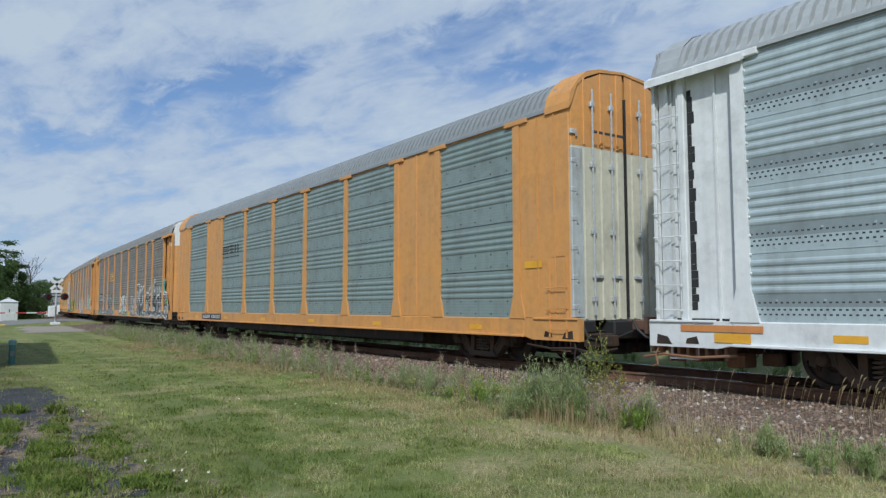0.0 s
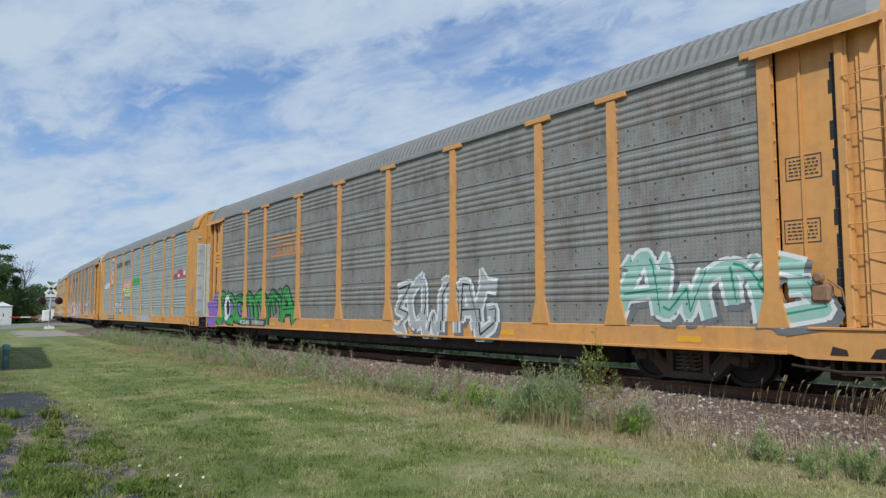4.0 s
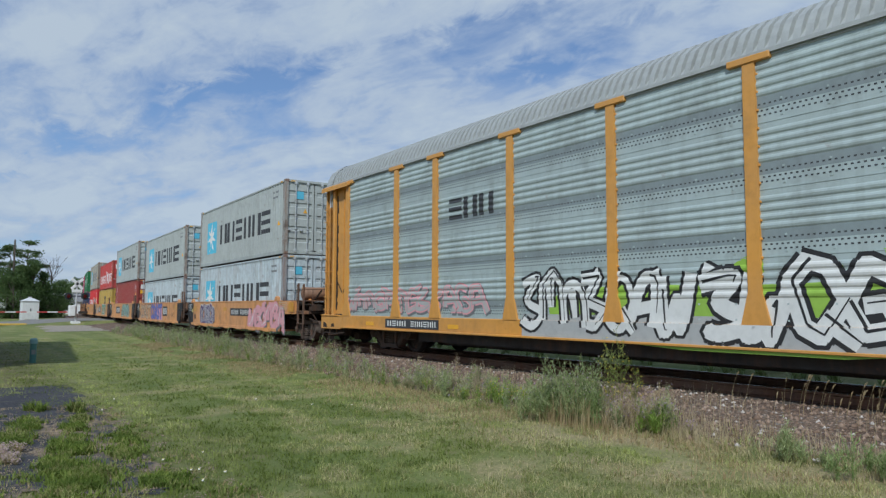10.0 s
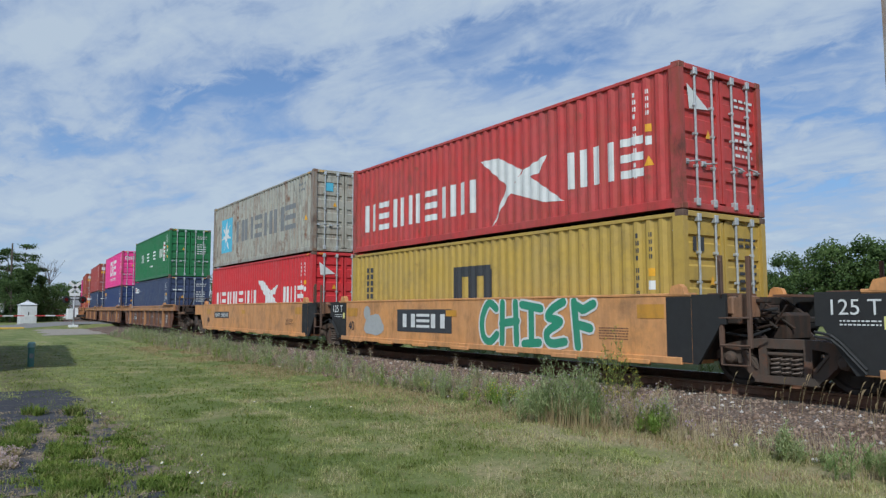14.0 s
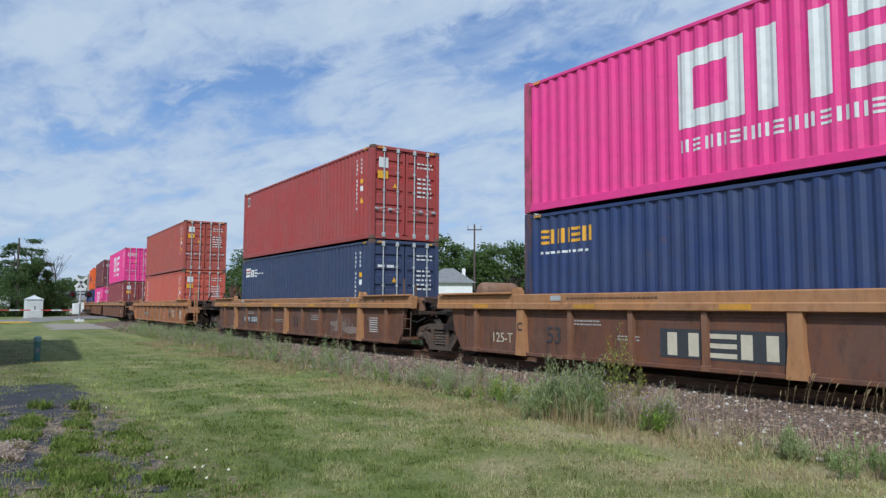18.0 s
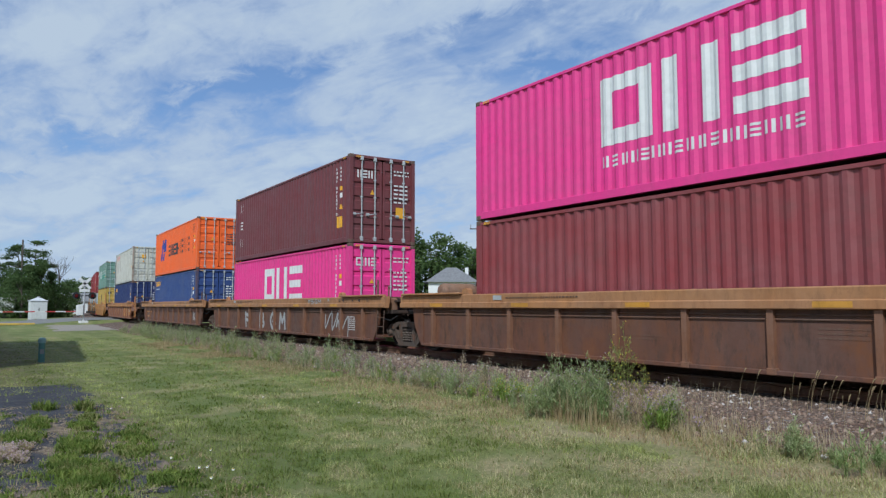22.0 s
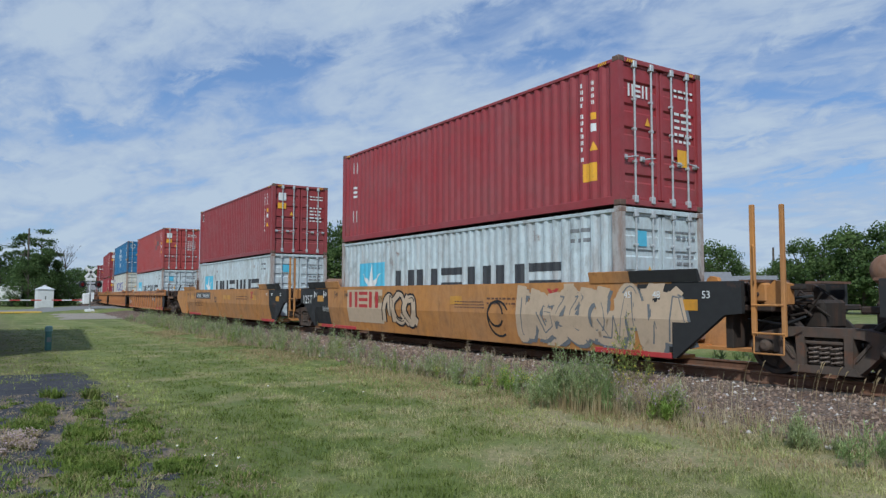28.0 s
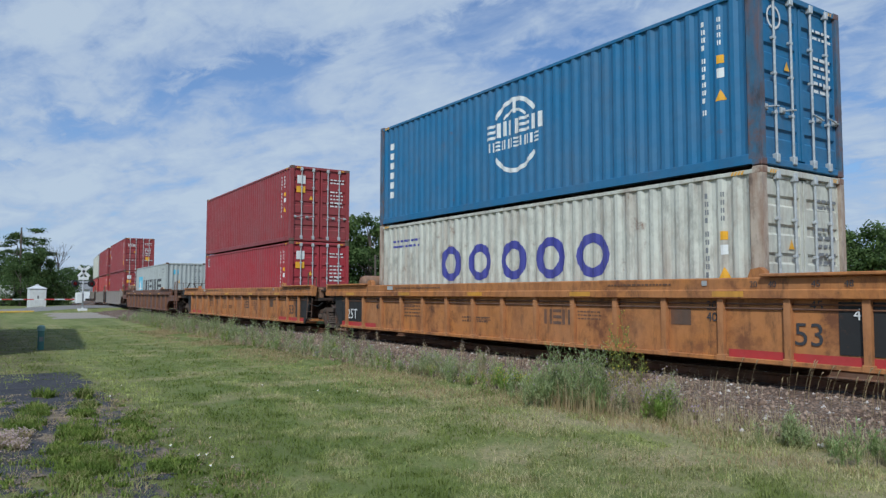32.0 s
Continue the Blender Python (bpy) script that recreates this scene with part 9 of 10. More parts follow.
def build_grass():
    r = np.random.RandomState(7)
    x, y, d = view_sample(r, 330000, 3.6, 40, 0.95)
    off = y - (LINE_Y + BEND * np.minimum(x, 0) ** 2 / 2)
    keep = (off < -3.5 + r.normal(0, 0.25, len(x)))
    on_pad = (x > PAD[0]) & (x < PAD[1]) & (y < PAD[3] + 0.25 * np.sin(x * 2.1) + 0.12 * np.sin(x * 5.3))
    keep &= ~(on_pad & (r.rand(len(x)) < 0.96 - 0.75 * np.clip((x + 9.0) / 4.0, 0, 1) - 0.9 * np.clip(y - 1.5, 0, 1)))
    worn = np.array([noise.noise((a * 0.8, b * 1.3, 11)) + 0.6 * noise.noise((a * 2.7, b * 4.0, 12)) for a, b in zip(x, y)])
    keep &= ~((worn > 0.30 - 0.20 * np.clip((x + 8) / 3, 0, 1) * np.clip((y - 3.5) / 2, 0, 1)) & (r.rand(len(x)) < 0.82))
    x, y, d = x[keep], y[keep], d[keep]
    h = r.uniform(0.018, 0.062, len(x)) * np.array([0.7 + 1.0 * max(0.0, noise.noise((a * 1.6, b * 1.6, 4))) + 2.4 * max(0.0, noise.noise((a * 6, b * 6, 9))) for a, b in zip(x, y)])
    # longer along the edge that the mower leaves
    o2 = y - (LINE_Y + BEND * np.minimum(x, 0) ** 2 / 2)
    h *= (1 + 1.3 * np.clip((o2 + 4.6) / 1.0, 0, 1)) * np.clip(1.25 - d / 32, 0.45, 1)
    w = 0.0075 * np.maximum(1, d / 6.5)
    P = np.stack([x, y, np.full(len(x), 0.0), h, w], -1)
    P[:, 2] = [ground_z(a, b) - 0.004 for a, b in zip(x, y)]
    blades("lawn_grass", "short green lawn grass with straw-coloured blades", "grass", P,
           leaf_material("grass_blade", (0.19, 0.255, 0.050), (0.47, 0.50, 0.18), (0.62, 0.52, 0.32), 0.42, 0.9, 0.75), 8, 1.3)


build_grass()

STALK = leaf_material("weed_leaf", (0.29, 0.37, 0.145), (0.56, 0.60, 0.34), (0.58, 0.48, 0.34), 0.25)
BUSHY = leaf_material("bushy_weed_leaf", (0.24, 0.34, 0.12), (0.46, 0.56, 0.24), (0.50, 0.44, 0.26), 0.15)
FUZZ = leaf_material("dry_weed_stem", (0.44, 0.37, 0.24), (0.66, 0.56, 0.38), (0.62, 0.50, 0.28), 0.4)
BRIGHT = leaf_material("bright_weed_leaf", (0.22, 0.34, 0.06), (0.42, 0.53, 0.15), (0.36, 0.36, 0.12), 0.05)
OLIVE = leaf_material("olive_weed_leaf", (0.20, 0.25, 0.07), (0.40, 0.42, 0.14), (0.45, 0.40, 0.12), 0.2)
STRAW = leaf_material("straw", (0.42, 0.32, 0.17), (0.58, 0.47, 0.28), (0.42, 0.29, 0.17), 0.3)
BLOOM = plain("purple_bloom", (0.40, 0.29, 0.42), 0.8, 0.3, 20)
PALE_BLOOM = plain("dry_bloom", (0.36, 0.27, 0.22), 0.8, 0.3, 20)
YELLOW_BLOOM = plain("yellow_bloom", (0.62, 0.50, 0.06), 0.8, 0.2, 20)
WHITE_BLOOM = plain("white_petal", (0.78, 0.78, 0.75), 0.7, 0.1, 20)


def soil_z(x, y):
    """The ground's or the stones' height."""
    off = y - line_y(x)
    bed = float(np.interp(abs(off), [1.6, 2.1, 2.9, 3.6, 4.3], [0.205, 0.17, 0.11, 0.05, -0.02])) if off < 0 else 0.0
    return max(ground_z(x, y), bed)


def weed_parts(plants, seed, branch, leaf, spread, bloom, bare):
    """Stems, side branches, leaves and flower places of branching weeds. plants: rows x, y, z, height."""
    r = np.random.RandomState(seed)
    seg, fol, tips = [], [], []
    for x, y, z, h in plants:
        for _ in range(r.randint(2, 5)):
            a, t, hh = r.uniform(0, 6.28), r.uniform(0.02, spread), h * r.uniform(0.5, 1.05)
            dx, dy = math.cos(a) * t * hh, math.sin(a) * t * hh

            def at(q):
                return np.array((x + dx * q * q, y + dy * q * q, z + hh * q))
            seg += [(at(0), at(0.5), 0.0045), (at(0.5), at(1.0), 0.003)]
            q = bare
            while q < 1.0:
                p, b = at(q), r.uniform(0, 6.28)
                ln = (0.05 + 0.34 * hh * (1.05 - q)) * r.uniform(0.6, 1.2)
                e = p + np.array((math.cos(b) * ln * 0.75, math.sin(b) * ln * 0.75, ln * r.uniform(0.45, 0.95)))
                seg.append((p, e, 0.0022))
                for w in r.uniform(0.1, 1.0, max(2, int(ln / 0.028))):
                    f = p + (e - p) * w + r.normal(0, 0.008, 3)
                    fol.append((*f, leaf * r.uniform(0.5, 1.3), leaf * r.uniform(0.12, 0.22)))
                if q > 0.45 and r.rand() < bloom:
                    tips.append((*e, r.uniform(0.007, 0.013), r.uniform(0, 6)))
                q += branch * r.uniform(0.6, 1.4)
    return seg, np.array(fol), np.array(tips)


def weeds(name, label, plants, leafmat, bloommat, seed, branch=0.09, leaf=0.05, spread=0.4, bloom=0.35, bare=0.12):
    seg, fol, tips = weed_parts(plants, seed, branch, leaf, spread, bloom, bare)
    g = Geo()
    for p, q, w in seg:
        for ax in ((w, 0, 0), (0, w, 0)):
            k = np.array(ax)
            g.add([p - k, p + k, q + k * 0.6, q - k * 0.6], [(0, 1, 2, 3)])
    root = thing(name, label, "weeds", kind="stuff", geo=g.mesh(name, False), material=leafmat)
    fo = blades("leaves", "", "", fol, leafmat, seed + 1, 1.8)
    fo.parent = root
    del fo["kind"]
    if bloommat is not None and len(tips):
        bl = scatter("flower_heads", "", "", len(tips), lambda r, n: tips, OCTA, bloommat, seed + 2)
        bl.parent = root
        del bl["kind"]
    return root


def row_of(seed, n, s0, s1, off0, off1, h0, h1):
    r = np.random.RandomState(seed)
    out = []
    for _ in range(n):
        s = r.uniform(s0, s1)
        y = line_y(s) + r.uniform(off0, off1)
        out.append((s, y, soil_z(s, y), r.uniform(h0, h1)))
    return out


def clump_at(seed, n, x, y, rx, ry, h0, h1):
    r = np.random.RandomState(seed)
    out = []
    for _ in range(n):
        a, b = r.normal(0, rx), r.normal(0, ry)
        k = max(0.35, 1 - 0.35 * (abs(a) / rx))
        out.append((x + a, y + b, soil_z(x + a, y + b), r.uniform(h0, h1) * k))
    return out


def build_weeds():
    # the belt between lawn and stones
    weeds("weed_belt", "belt of feathery grey-green weeds with purple flowers beside the track", row_of(1, 260, -46, -17, -4.3, -2.5, 0.25, 0.72), STALK, BLOOM, 20, 0.10, 0.07)
    weeds("weed_belt", "belt of low grey-green weeds beside the track", row_of(16, 120, -18, -8.3, -4.2, -3.0, 0.15, 0.45), STALK, BLOOM, 21, 0.09, 0.05)
    weeds("weed_belt", "belt of low bright green weeds at the lawn's edge", row_of(14, 46, -40, -9, -4.4, -3.2, 0.15, 0.42), BRIGHT, YELLOW_BLOOM, 71, 0.10, 0.06)
    weeds("weed_belt", "belt of sparse dry weeds beside the track", row_of(2, 60, -12, -6.2, -4.0, -2.6, 0.12, 0.40), FUZZ, PALE_BLOOM, 23, 0.10, 0.03)
    weeds("weed_belt", "belt of rank green weeds beyond the track", row_of(15, 380, -46, 14, 2.2, 5.2, 0.3, 0.6), BUSHY, None, 74, 0.18, 0.16)
    weeds("weed_clump", "tall feathery grey-green weed clump with small purple flowers", clump_at(3, 46, -7.35, 7.3, 0.36, 0.26, 0.7, 1.2), STALK, BLOOM, 26, 0.07, 0.06, 0.4, 0.2)
    weeds("weed_clump", "dark green feathery weeds in the tall clump", clump_at(33, 26, -7.3, 7.35, 0.5, 0.24, 0.45, 0.95), BUSHY, None, 28, 0.06, 0.06, 0.4)
    weeds("weed_clump", "tall yellow-flowered leafy weed over the clump", clump_at(4, 5, -6.75, 7.65, 0.18, 0.12, 1.0, 1.32), OLIVE, YELLOW_BLOOM, 29, 0.06, 0.06, 0.3, 0.8, 0.4)
    weeds("weed_clump", "low grey weeds with purple flowers", clump_at(5, 30, -6.35, 7.6, 0.32, 0.22, 0.35, 0.68), FUZZ, BLOOM, 32, 0.08, 0.035, 0.45, 0.6)
    weeds("weed_clump", "grey-green weed beside the stones", clump_at(34, 10, -6.0, 7.55, 0.14, 0.12, 0.45, 0.70), STALK, BLOOM, 30, 0.06, 0.05)
    weeds("weed_clump", "bright green weed tuft", clump_at(6, 12, -5.98, 7.42, 0.12, 0.10, 0.22, 0.42), BRIGHT, None, 35, 0.06, 0.08)
    weeds("weed_clump", "dark green bushy weeds at the lawn's edge", clump_at(7, 16, -3.30, 7.15, 0.24, 0.18, 0.28, 0.50), BUSHY, None, 38, 0.09, 0.06, 0.25)
    weeds("weed_clump", "grey-green bushy weeds at the lawn's edge", clump_at(8, 12, -4.15, 7.30, 0.2, 0.16, 0.25, 0.48), STALK, None, 41, 0.09, 0.055, 0.25)
    weeds("weed_clump", "sparse yellow-green weeds", clump_at(9, 18, -9.2, 7.75, 0.35, 0.2, 0.25, 0.5), BRIGHT, YELLOW_BLOOM, 44, 0.08, 0.06, 0.4, 0.5)
    weeds("weed_clump", "grey-green weeds with purple flowers", clump_at(10, 30, -11.4, 8.0, 0.9, 0.25, 0.3, 0.55), STALK, BLOOM, 47, 0.08, 0.06)
    weeds("weed_clump", "low dry weeds with pale heads on the stones", row_of(18, 16, -22, -8, -2.5, -1.9, 0.25, 0.5), FUZZ, PALE_BLOOM, 49, 0.12, 0.03, 0.3, 0.8, 0.4)
    # thin dry stems all along the belt and over the stones' foot
    rf = np.random.RandomState(40)
    fuzz = []
    for s, o in zip(rf.uniform(-46, -1.0, 15000), rf.uniform(-4.35, -2.0, 15000)):
        y = line_y(s) + o
        n_ = noise.noise((s * 0.55, y * 1.1, 6)) + 0.5 * noise.noise((s * 2.0, y * 3, 2))
        if n_ + (0.15 if o < -3.1 else -0.38) - (0.2 if s < -12 else 0.0) > 0.0:
            fuzz.append((s, y, soil_z(s, y), rf.uniform(0.10, 0.30) * (1.2 + n_) * (0.75 if o > -3 else 1.0), 0.0065))
    for s, o in zip(rf.uniform(-6.5, -0.5, 3600), rf.uniform(-4.5, -3.1, 3600)):
        y = line_y(s) + o
        if noise.noise((s * 1.2, y * 1.6, 9)) > (-0.1 if o < -3.4 else 0.2):
            fuzz.append((s, y, soil_z(s, y), rf.uniform(0.08, 0.26), 0.007))
    blades("dry_weed_stems", "fine pinkish dry weed stems beside the track", "dry weeds", np.array(fuzz), FUZZ, 77, 0.6, 3)
    # straw stems and nodding dry grass
    r = np.random.RandomState(9)
    P = np.array([(x, y, z, h, 0.007) for x, y, z, h in clump_at(11, 420, -7.0, 7.05, 0.42, 0.16, 0.25, 0.62)] + [(x, y, z, h, 0.006) for x, y, z, h in row_of(12, 1300, -28, -1.5, -4.35, -3.1, 0.12, 0.38)])
    r2 = np.random.RandomState(31)
    edge = []
    for s, o in zip(r2.uniform(-34, -0.5, 24000), -4.2 - np.abs(r2.normal(0, 0.8, 24000))):
        y = line_y(s) + o
        if noise.noise((s * 0.5, y * 0.9, 1)) > -0.12:
            edge.append((s, y, ground_z(s, y), r2.uniform(0.03, 0.11), 0.009))
    blades("cut_straw", "yellow dry grass along the mown edge", "dry grass", np.array(edge), STRAW, 56, 1.2)
    blades("straw_stems", "tuft of upright straw-coloured stems", "dry grass", P, STRAW, 50, 0.35, 3)
    # nodding seed heads on thin stems at the rail's edge
    g, rn = Geo(), random.Random(13)
    for _ in range(66):
        x = rn.choice((rn.gauss(-3.8, 0.45), rn.gauss(-5.2, 0.7), rn.gauss(-4.0, 0.2)))
        y = 9.55 + rn.gauss(0, 0.18)
        z, h, a = soil_z(x, y) - 0.01, rn.uniform(0.18, 0.50), rn.uniform(-1.2, 1.4)
        lx, ly = math.cos(a) * h * 0.20, math.sin(a) * h * 0.20
        p = [(x + lx * q * q, y + ly * q * q, z + h * q) for q in (0, 0.4, 0.75, 1.0)]
        tip = (p[3][0] + lx * 0.5, p[3][1] + ly * 0.5, p[3][2] + rn.uniform(0.03, 0.10))
        for q, w in zip(p, p[1:]):
            g.rod(q, w, 0.0028, 3, 0.0022, False)
        mid = tuple(0.5 * (u + v) + w for u, v, w in zip(p[3], tip, (0, 0, 0.015)))
        g.rod(p[3], mid, 0.003, 5, 0.009, False).rod(mid, tip, 0.009, 5, 0.003, False)
    thing("nodding_dry_grass", "tuft of nodding dry grass with seed heads at the track's edge", "dry grass", kind="stuff", geo=g.mesh("nodding_dry_grass", False), material=STRAW)


build_weeds()


def build_pad():
    """The old asphalt apron in the lawn, breaking up and overgrown."""
    k = Nodes("old_asphalt")
    c = k.mix(k.step(k.noise(1.2, detail=6), 0.35, 0.65), (0.030, 0.031, 0.038), (0.054, 0.054, 0.062))
    c = k.mix(k.step(k.noise(70, detail=3), 0.5, 0.75, 0, 0.7), c, (0.15, 0.15, 0.16))
    # soil and dead stalks lie in the broken parts, ever more towards the lawn
    sep = k.t.nodes.new("ShaderNodeSeparateXYZ")
    k.link(k.co, sep.inputs[0])
    worn = k.math("ADD", k.noise(1.3, (1, 1.6, 1), 8, 0.68, (2, 6, 1)), k.step(sep.outputs[0], -13.5, -11.0, -0.22, 0.03))
    soil = k.mix(k.step(k.noise(14, detail=5), 0.4, 0.65), (0.17, 0.125, 0.085), (0.32, 0.25, 0.17))
    c = k.mix(k.step(worn, 0.53, 0.62, 0, 0.85), c, soil)
    c = k.mix(k.step(k.noise(3.4, detail=6, rough=0.65, at=(6, 2, 9)), 0.60, 0.70, 0, 0.7), c, (0.20, 0.165, 0.15))
    k.bump(k.math("ADD", k.noise(90, detail=4), k.math("MULTIPLY", worn, 3.0)), 0.5, 0.012)
    asphalt = k.done(c, 0.9, 0, 0.3)
    g, x0, x1, y0, y1 = Geo(), *PAD

    def cells(xa, xb, ya, yb, step_, keep):
        nx, ny = int(round((xb - xa) / step_)), int(round((yb - ya) / step_))
        n0 = len(g.v)
        for j in range(ny + 1):
            for i in range(nx + 1):
                x, y = xa + i * step_, ya + j * step_
                inner = 0 < i < nx and 0 < j < ny and step_ < 0.2
                edge = max(0.0, (y - 1.9) / 0.5, (x + 6.6) / 3.0)
                g.v.append((x + (0.075 * noise.noise((x * 7.3, y * 7.3, 1)) if inner else 0), y + (0.075 * noise.noise((x * 7.3, y * 7.3, 8)) if inner else 0), 0.007 - 0.006 * min(1, edge) + ground_z(x, y) + 0.005 * noise.noise((x * 6, y * 6, 2))))
        for j in range(ny):
            for i in range(nx):
                if keep(xa + (i + 0.5) * step_, ya + (j + 0.5) * step_):
                    q = n0 + j * (nx + 1) + i
                    g.f.append((q, q + 1, q + nx + 2, q + nx + 1))

    def sound(x, y):
        """Where the apron still shows; it gives way to the lawn at its rim."""
        f = 0.7 * noise.noise((x * 1.1, y * 2.0, 31)) + 0.55 * noise.noise((x * 3.3, y * 5.2, 32)) + 0.35 * noise.noise((x * 8, y * 11, 33))
        return f + 0.75 - 0.16 * max(0.0, x + 10.5) - 2.2 * max(0.0, y - 1.75) > 0

    cells(-14.2, -3.2, -0.4, 2.40, 0.08, sound)
    cells(x0 - 1.4, -14.2, -0.4, 2.28, 0.12, lambda x, y: y < 2.2 + 0.12 * noise.noise((x * 2, 0, 5)))
    cells(x0, x1 - 0.6, y0, -0.4, 0.6, lambda x, y: True)
    thing("asphalt_apron", "cracked dark asphalt apron overgrown with weeds", "asphalt", kind="structure", geo=g, material=asphalt)
    r = np.random.RandomState(12)
    # mats of leafy weeds: middle, half length and width, shoots, height
    mats = [(-9.98, 0.80, 0.40, 0.16, 60, 0.13), (-9.15, 1.30, 0.42, 0.16, 90, 0.12), (-7.65, 1.22, 0.52, 0.24, 150, 0.10), (-8.2, 1.05, 0.4, 0.16, 90, 0.10), (-11.2, 1.02, 0.55, 0.13, 60, 0.09), (-12.6, 1.30, 0.22, 0.12, 12, 0.20),
            (-12.3, 1.80, 0.18, 0.10, 12, 0.24), (-10.6, 1.55, 0.35, 0.10, 50, 0.09), (-9.4, 1.95, 0.5, 0.12, 60, 0.08), (-8.6, 1.75, 0.4, 0.14, 70, 0.08), (-7.0, 1.75, 0.3, 0.15, 60, 0.08), (-7.0, 1.0, 0.35, 0.2, 80, 0.09), (-11.4, 1.75, 0.3, 0.08, 36, 0.08)]
    pts = []
    for mx, my, ru, rv, n, h in mats:
        for _ in range(n):
            pts.append((mx + r.normal(0, ru * 0.55), my + r.normal(0, rv * 0.55), h))
    while len(pts) < 1180:
        x, y = r.uniform(-13.2, -4.0), r.uniform(0.0, 2.3)
        f = 0.6 * noise.noise((x * 1.1, y * 2.4, 2)) + 0.7 * noise.noise((x * 3.6, y * 5.0, 7))
        if f > 0.25 - 0.03 * (x + 12):
            pts.append((x, y, 0.07))
    P = np.array([(x + r.normal(0, 0.035), y + r.normal(0, 0.035), ground_z(x, y) + 0.004, h * r.uniform(0.35, 1.0), 0.019) for x, y, h in pts for _ in range(16)])
    litter = []
    while len(litter) < 5200:
        x, y = r.uniform(-13.2, -4.2), r.uniform(0.0, 2.35)
        if noise.noise((x * 2.0, y * 3.2, 23)) + 0.5 * noise.noise((x * 5, y * 7, 3)) > 0.12:
            litter.append((x, y, ground_z(x, y) + 0.010, r.uniform(0.005, 0.012), r.uniform(0, 6.28)))
    scatter("loose_litter", "tan gravel and dry plant bits lying on the asphalt", "litter", len(litter), lambda r_, n_: np.array(litter), OCTA, plain("tan_litter", (0.31, 0.245, 0.18), 0.9, 0.4, 30), 16)
    dead = np.array([(x, y, ground_z(x, y) + 0.004, r.uniform(0.02, 0.06), 0.008) for x, y in zip(r.uniform(-13, -5, 7000), r.uniform(0.2, 2.35, 7000)) if noise.noise((x * 1.6, y * 2.6, 41)) > 0.05])
    blades("dead_stalks", "straw-coloured dead weeds on the asphalt", "dry weeds", dead, STRAW, 18, 1.6)
    blades("apron_weeds", "bright green weeds growing through the asphalt", "weeds", P, leaf_material("apron_weed_leaf", (0.12, 0.19, 0.03), (0.31, 0.37, 0.08), (0.42, 0.34, 0.18), 0.25, 2.2), 15, 1.1)
    weeds("weed_clump", "pale pink clover on the asphalt", clump_at(22, 34, -9.0, 0.62, 0.3, 0.10, 0.08, 0.16), FUZZ, plain("pink_clover", (0.50, 0.38, 0.38), 0.8, 0.3, 20), 63, 0.12, 0.03, 0.6, 0.9)
    # daisies
    stem = plain("daisy_stalk_green", (0.10, 0.15, 0.03), 0.7, 0.3, 30)
    for x, y in ((-7.07, 2.04), (-7.05, 2.11), (-6.84, 2.29), (-6.59, 2.01), (-7.67, 1.93), (-13.12, 2.48), (-11.84, 2.08), (-7.84, 2.38), (-11.79, 4.43), (-10.6, 4.9), (-10.2, 5.4)):
        g = Geo()
        n = 9
        for i in range(n):
            a = 2 * math.pi * i / n
            c, s = math.cos(a), math.sin(a)
            # the head leans to the sun
            g.face([(q * 0.57, w, 0.07 - q * 0.82) for q, w in ((0, 0), (0.009 * c - 0.004 * s, 0.009 * s + 0.004 * c), (0.015 * c, 0.015 * s), (0.009 * c + 0.004 * s, 0.009 * s - 0.004 * c))])
        ob = thing("daisy", "small white daisy in the grass", "flower", pose(x, y, ground_z(x, y), 0, 0, -40 + 25 * math.sin(x * 9)), "daisies", geo=g, material=WHITE_BLOOM)
        part("stalk", shared("daisy_stalk", lambda: Geo().rod((0, 0, 0), (0, 0, 0.07), 0.002, 4)), stem, ob, "thin green stalk")
        part("flower_centre", shared("flower_centre", lambda: Geo().lathe([(0.072, 0.0), (0.072, 0.007), (0.080, 0.005), (0.082, 0.0)], "z", 8)), YELLOW_BLOOM, ob)


build_pad()


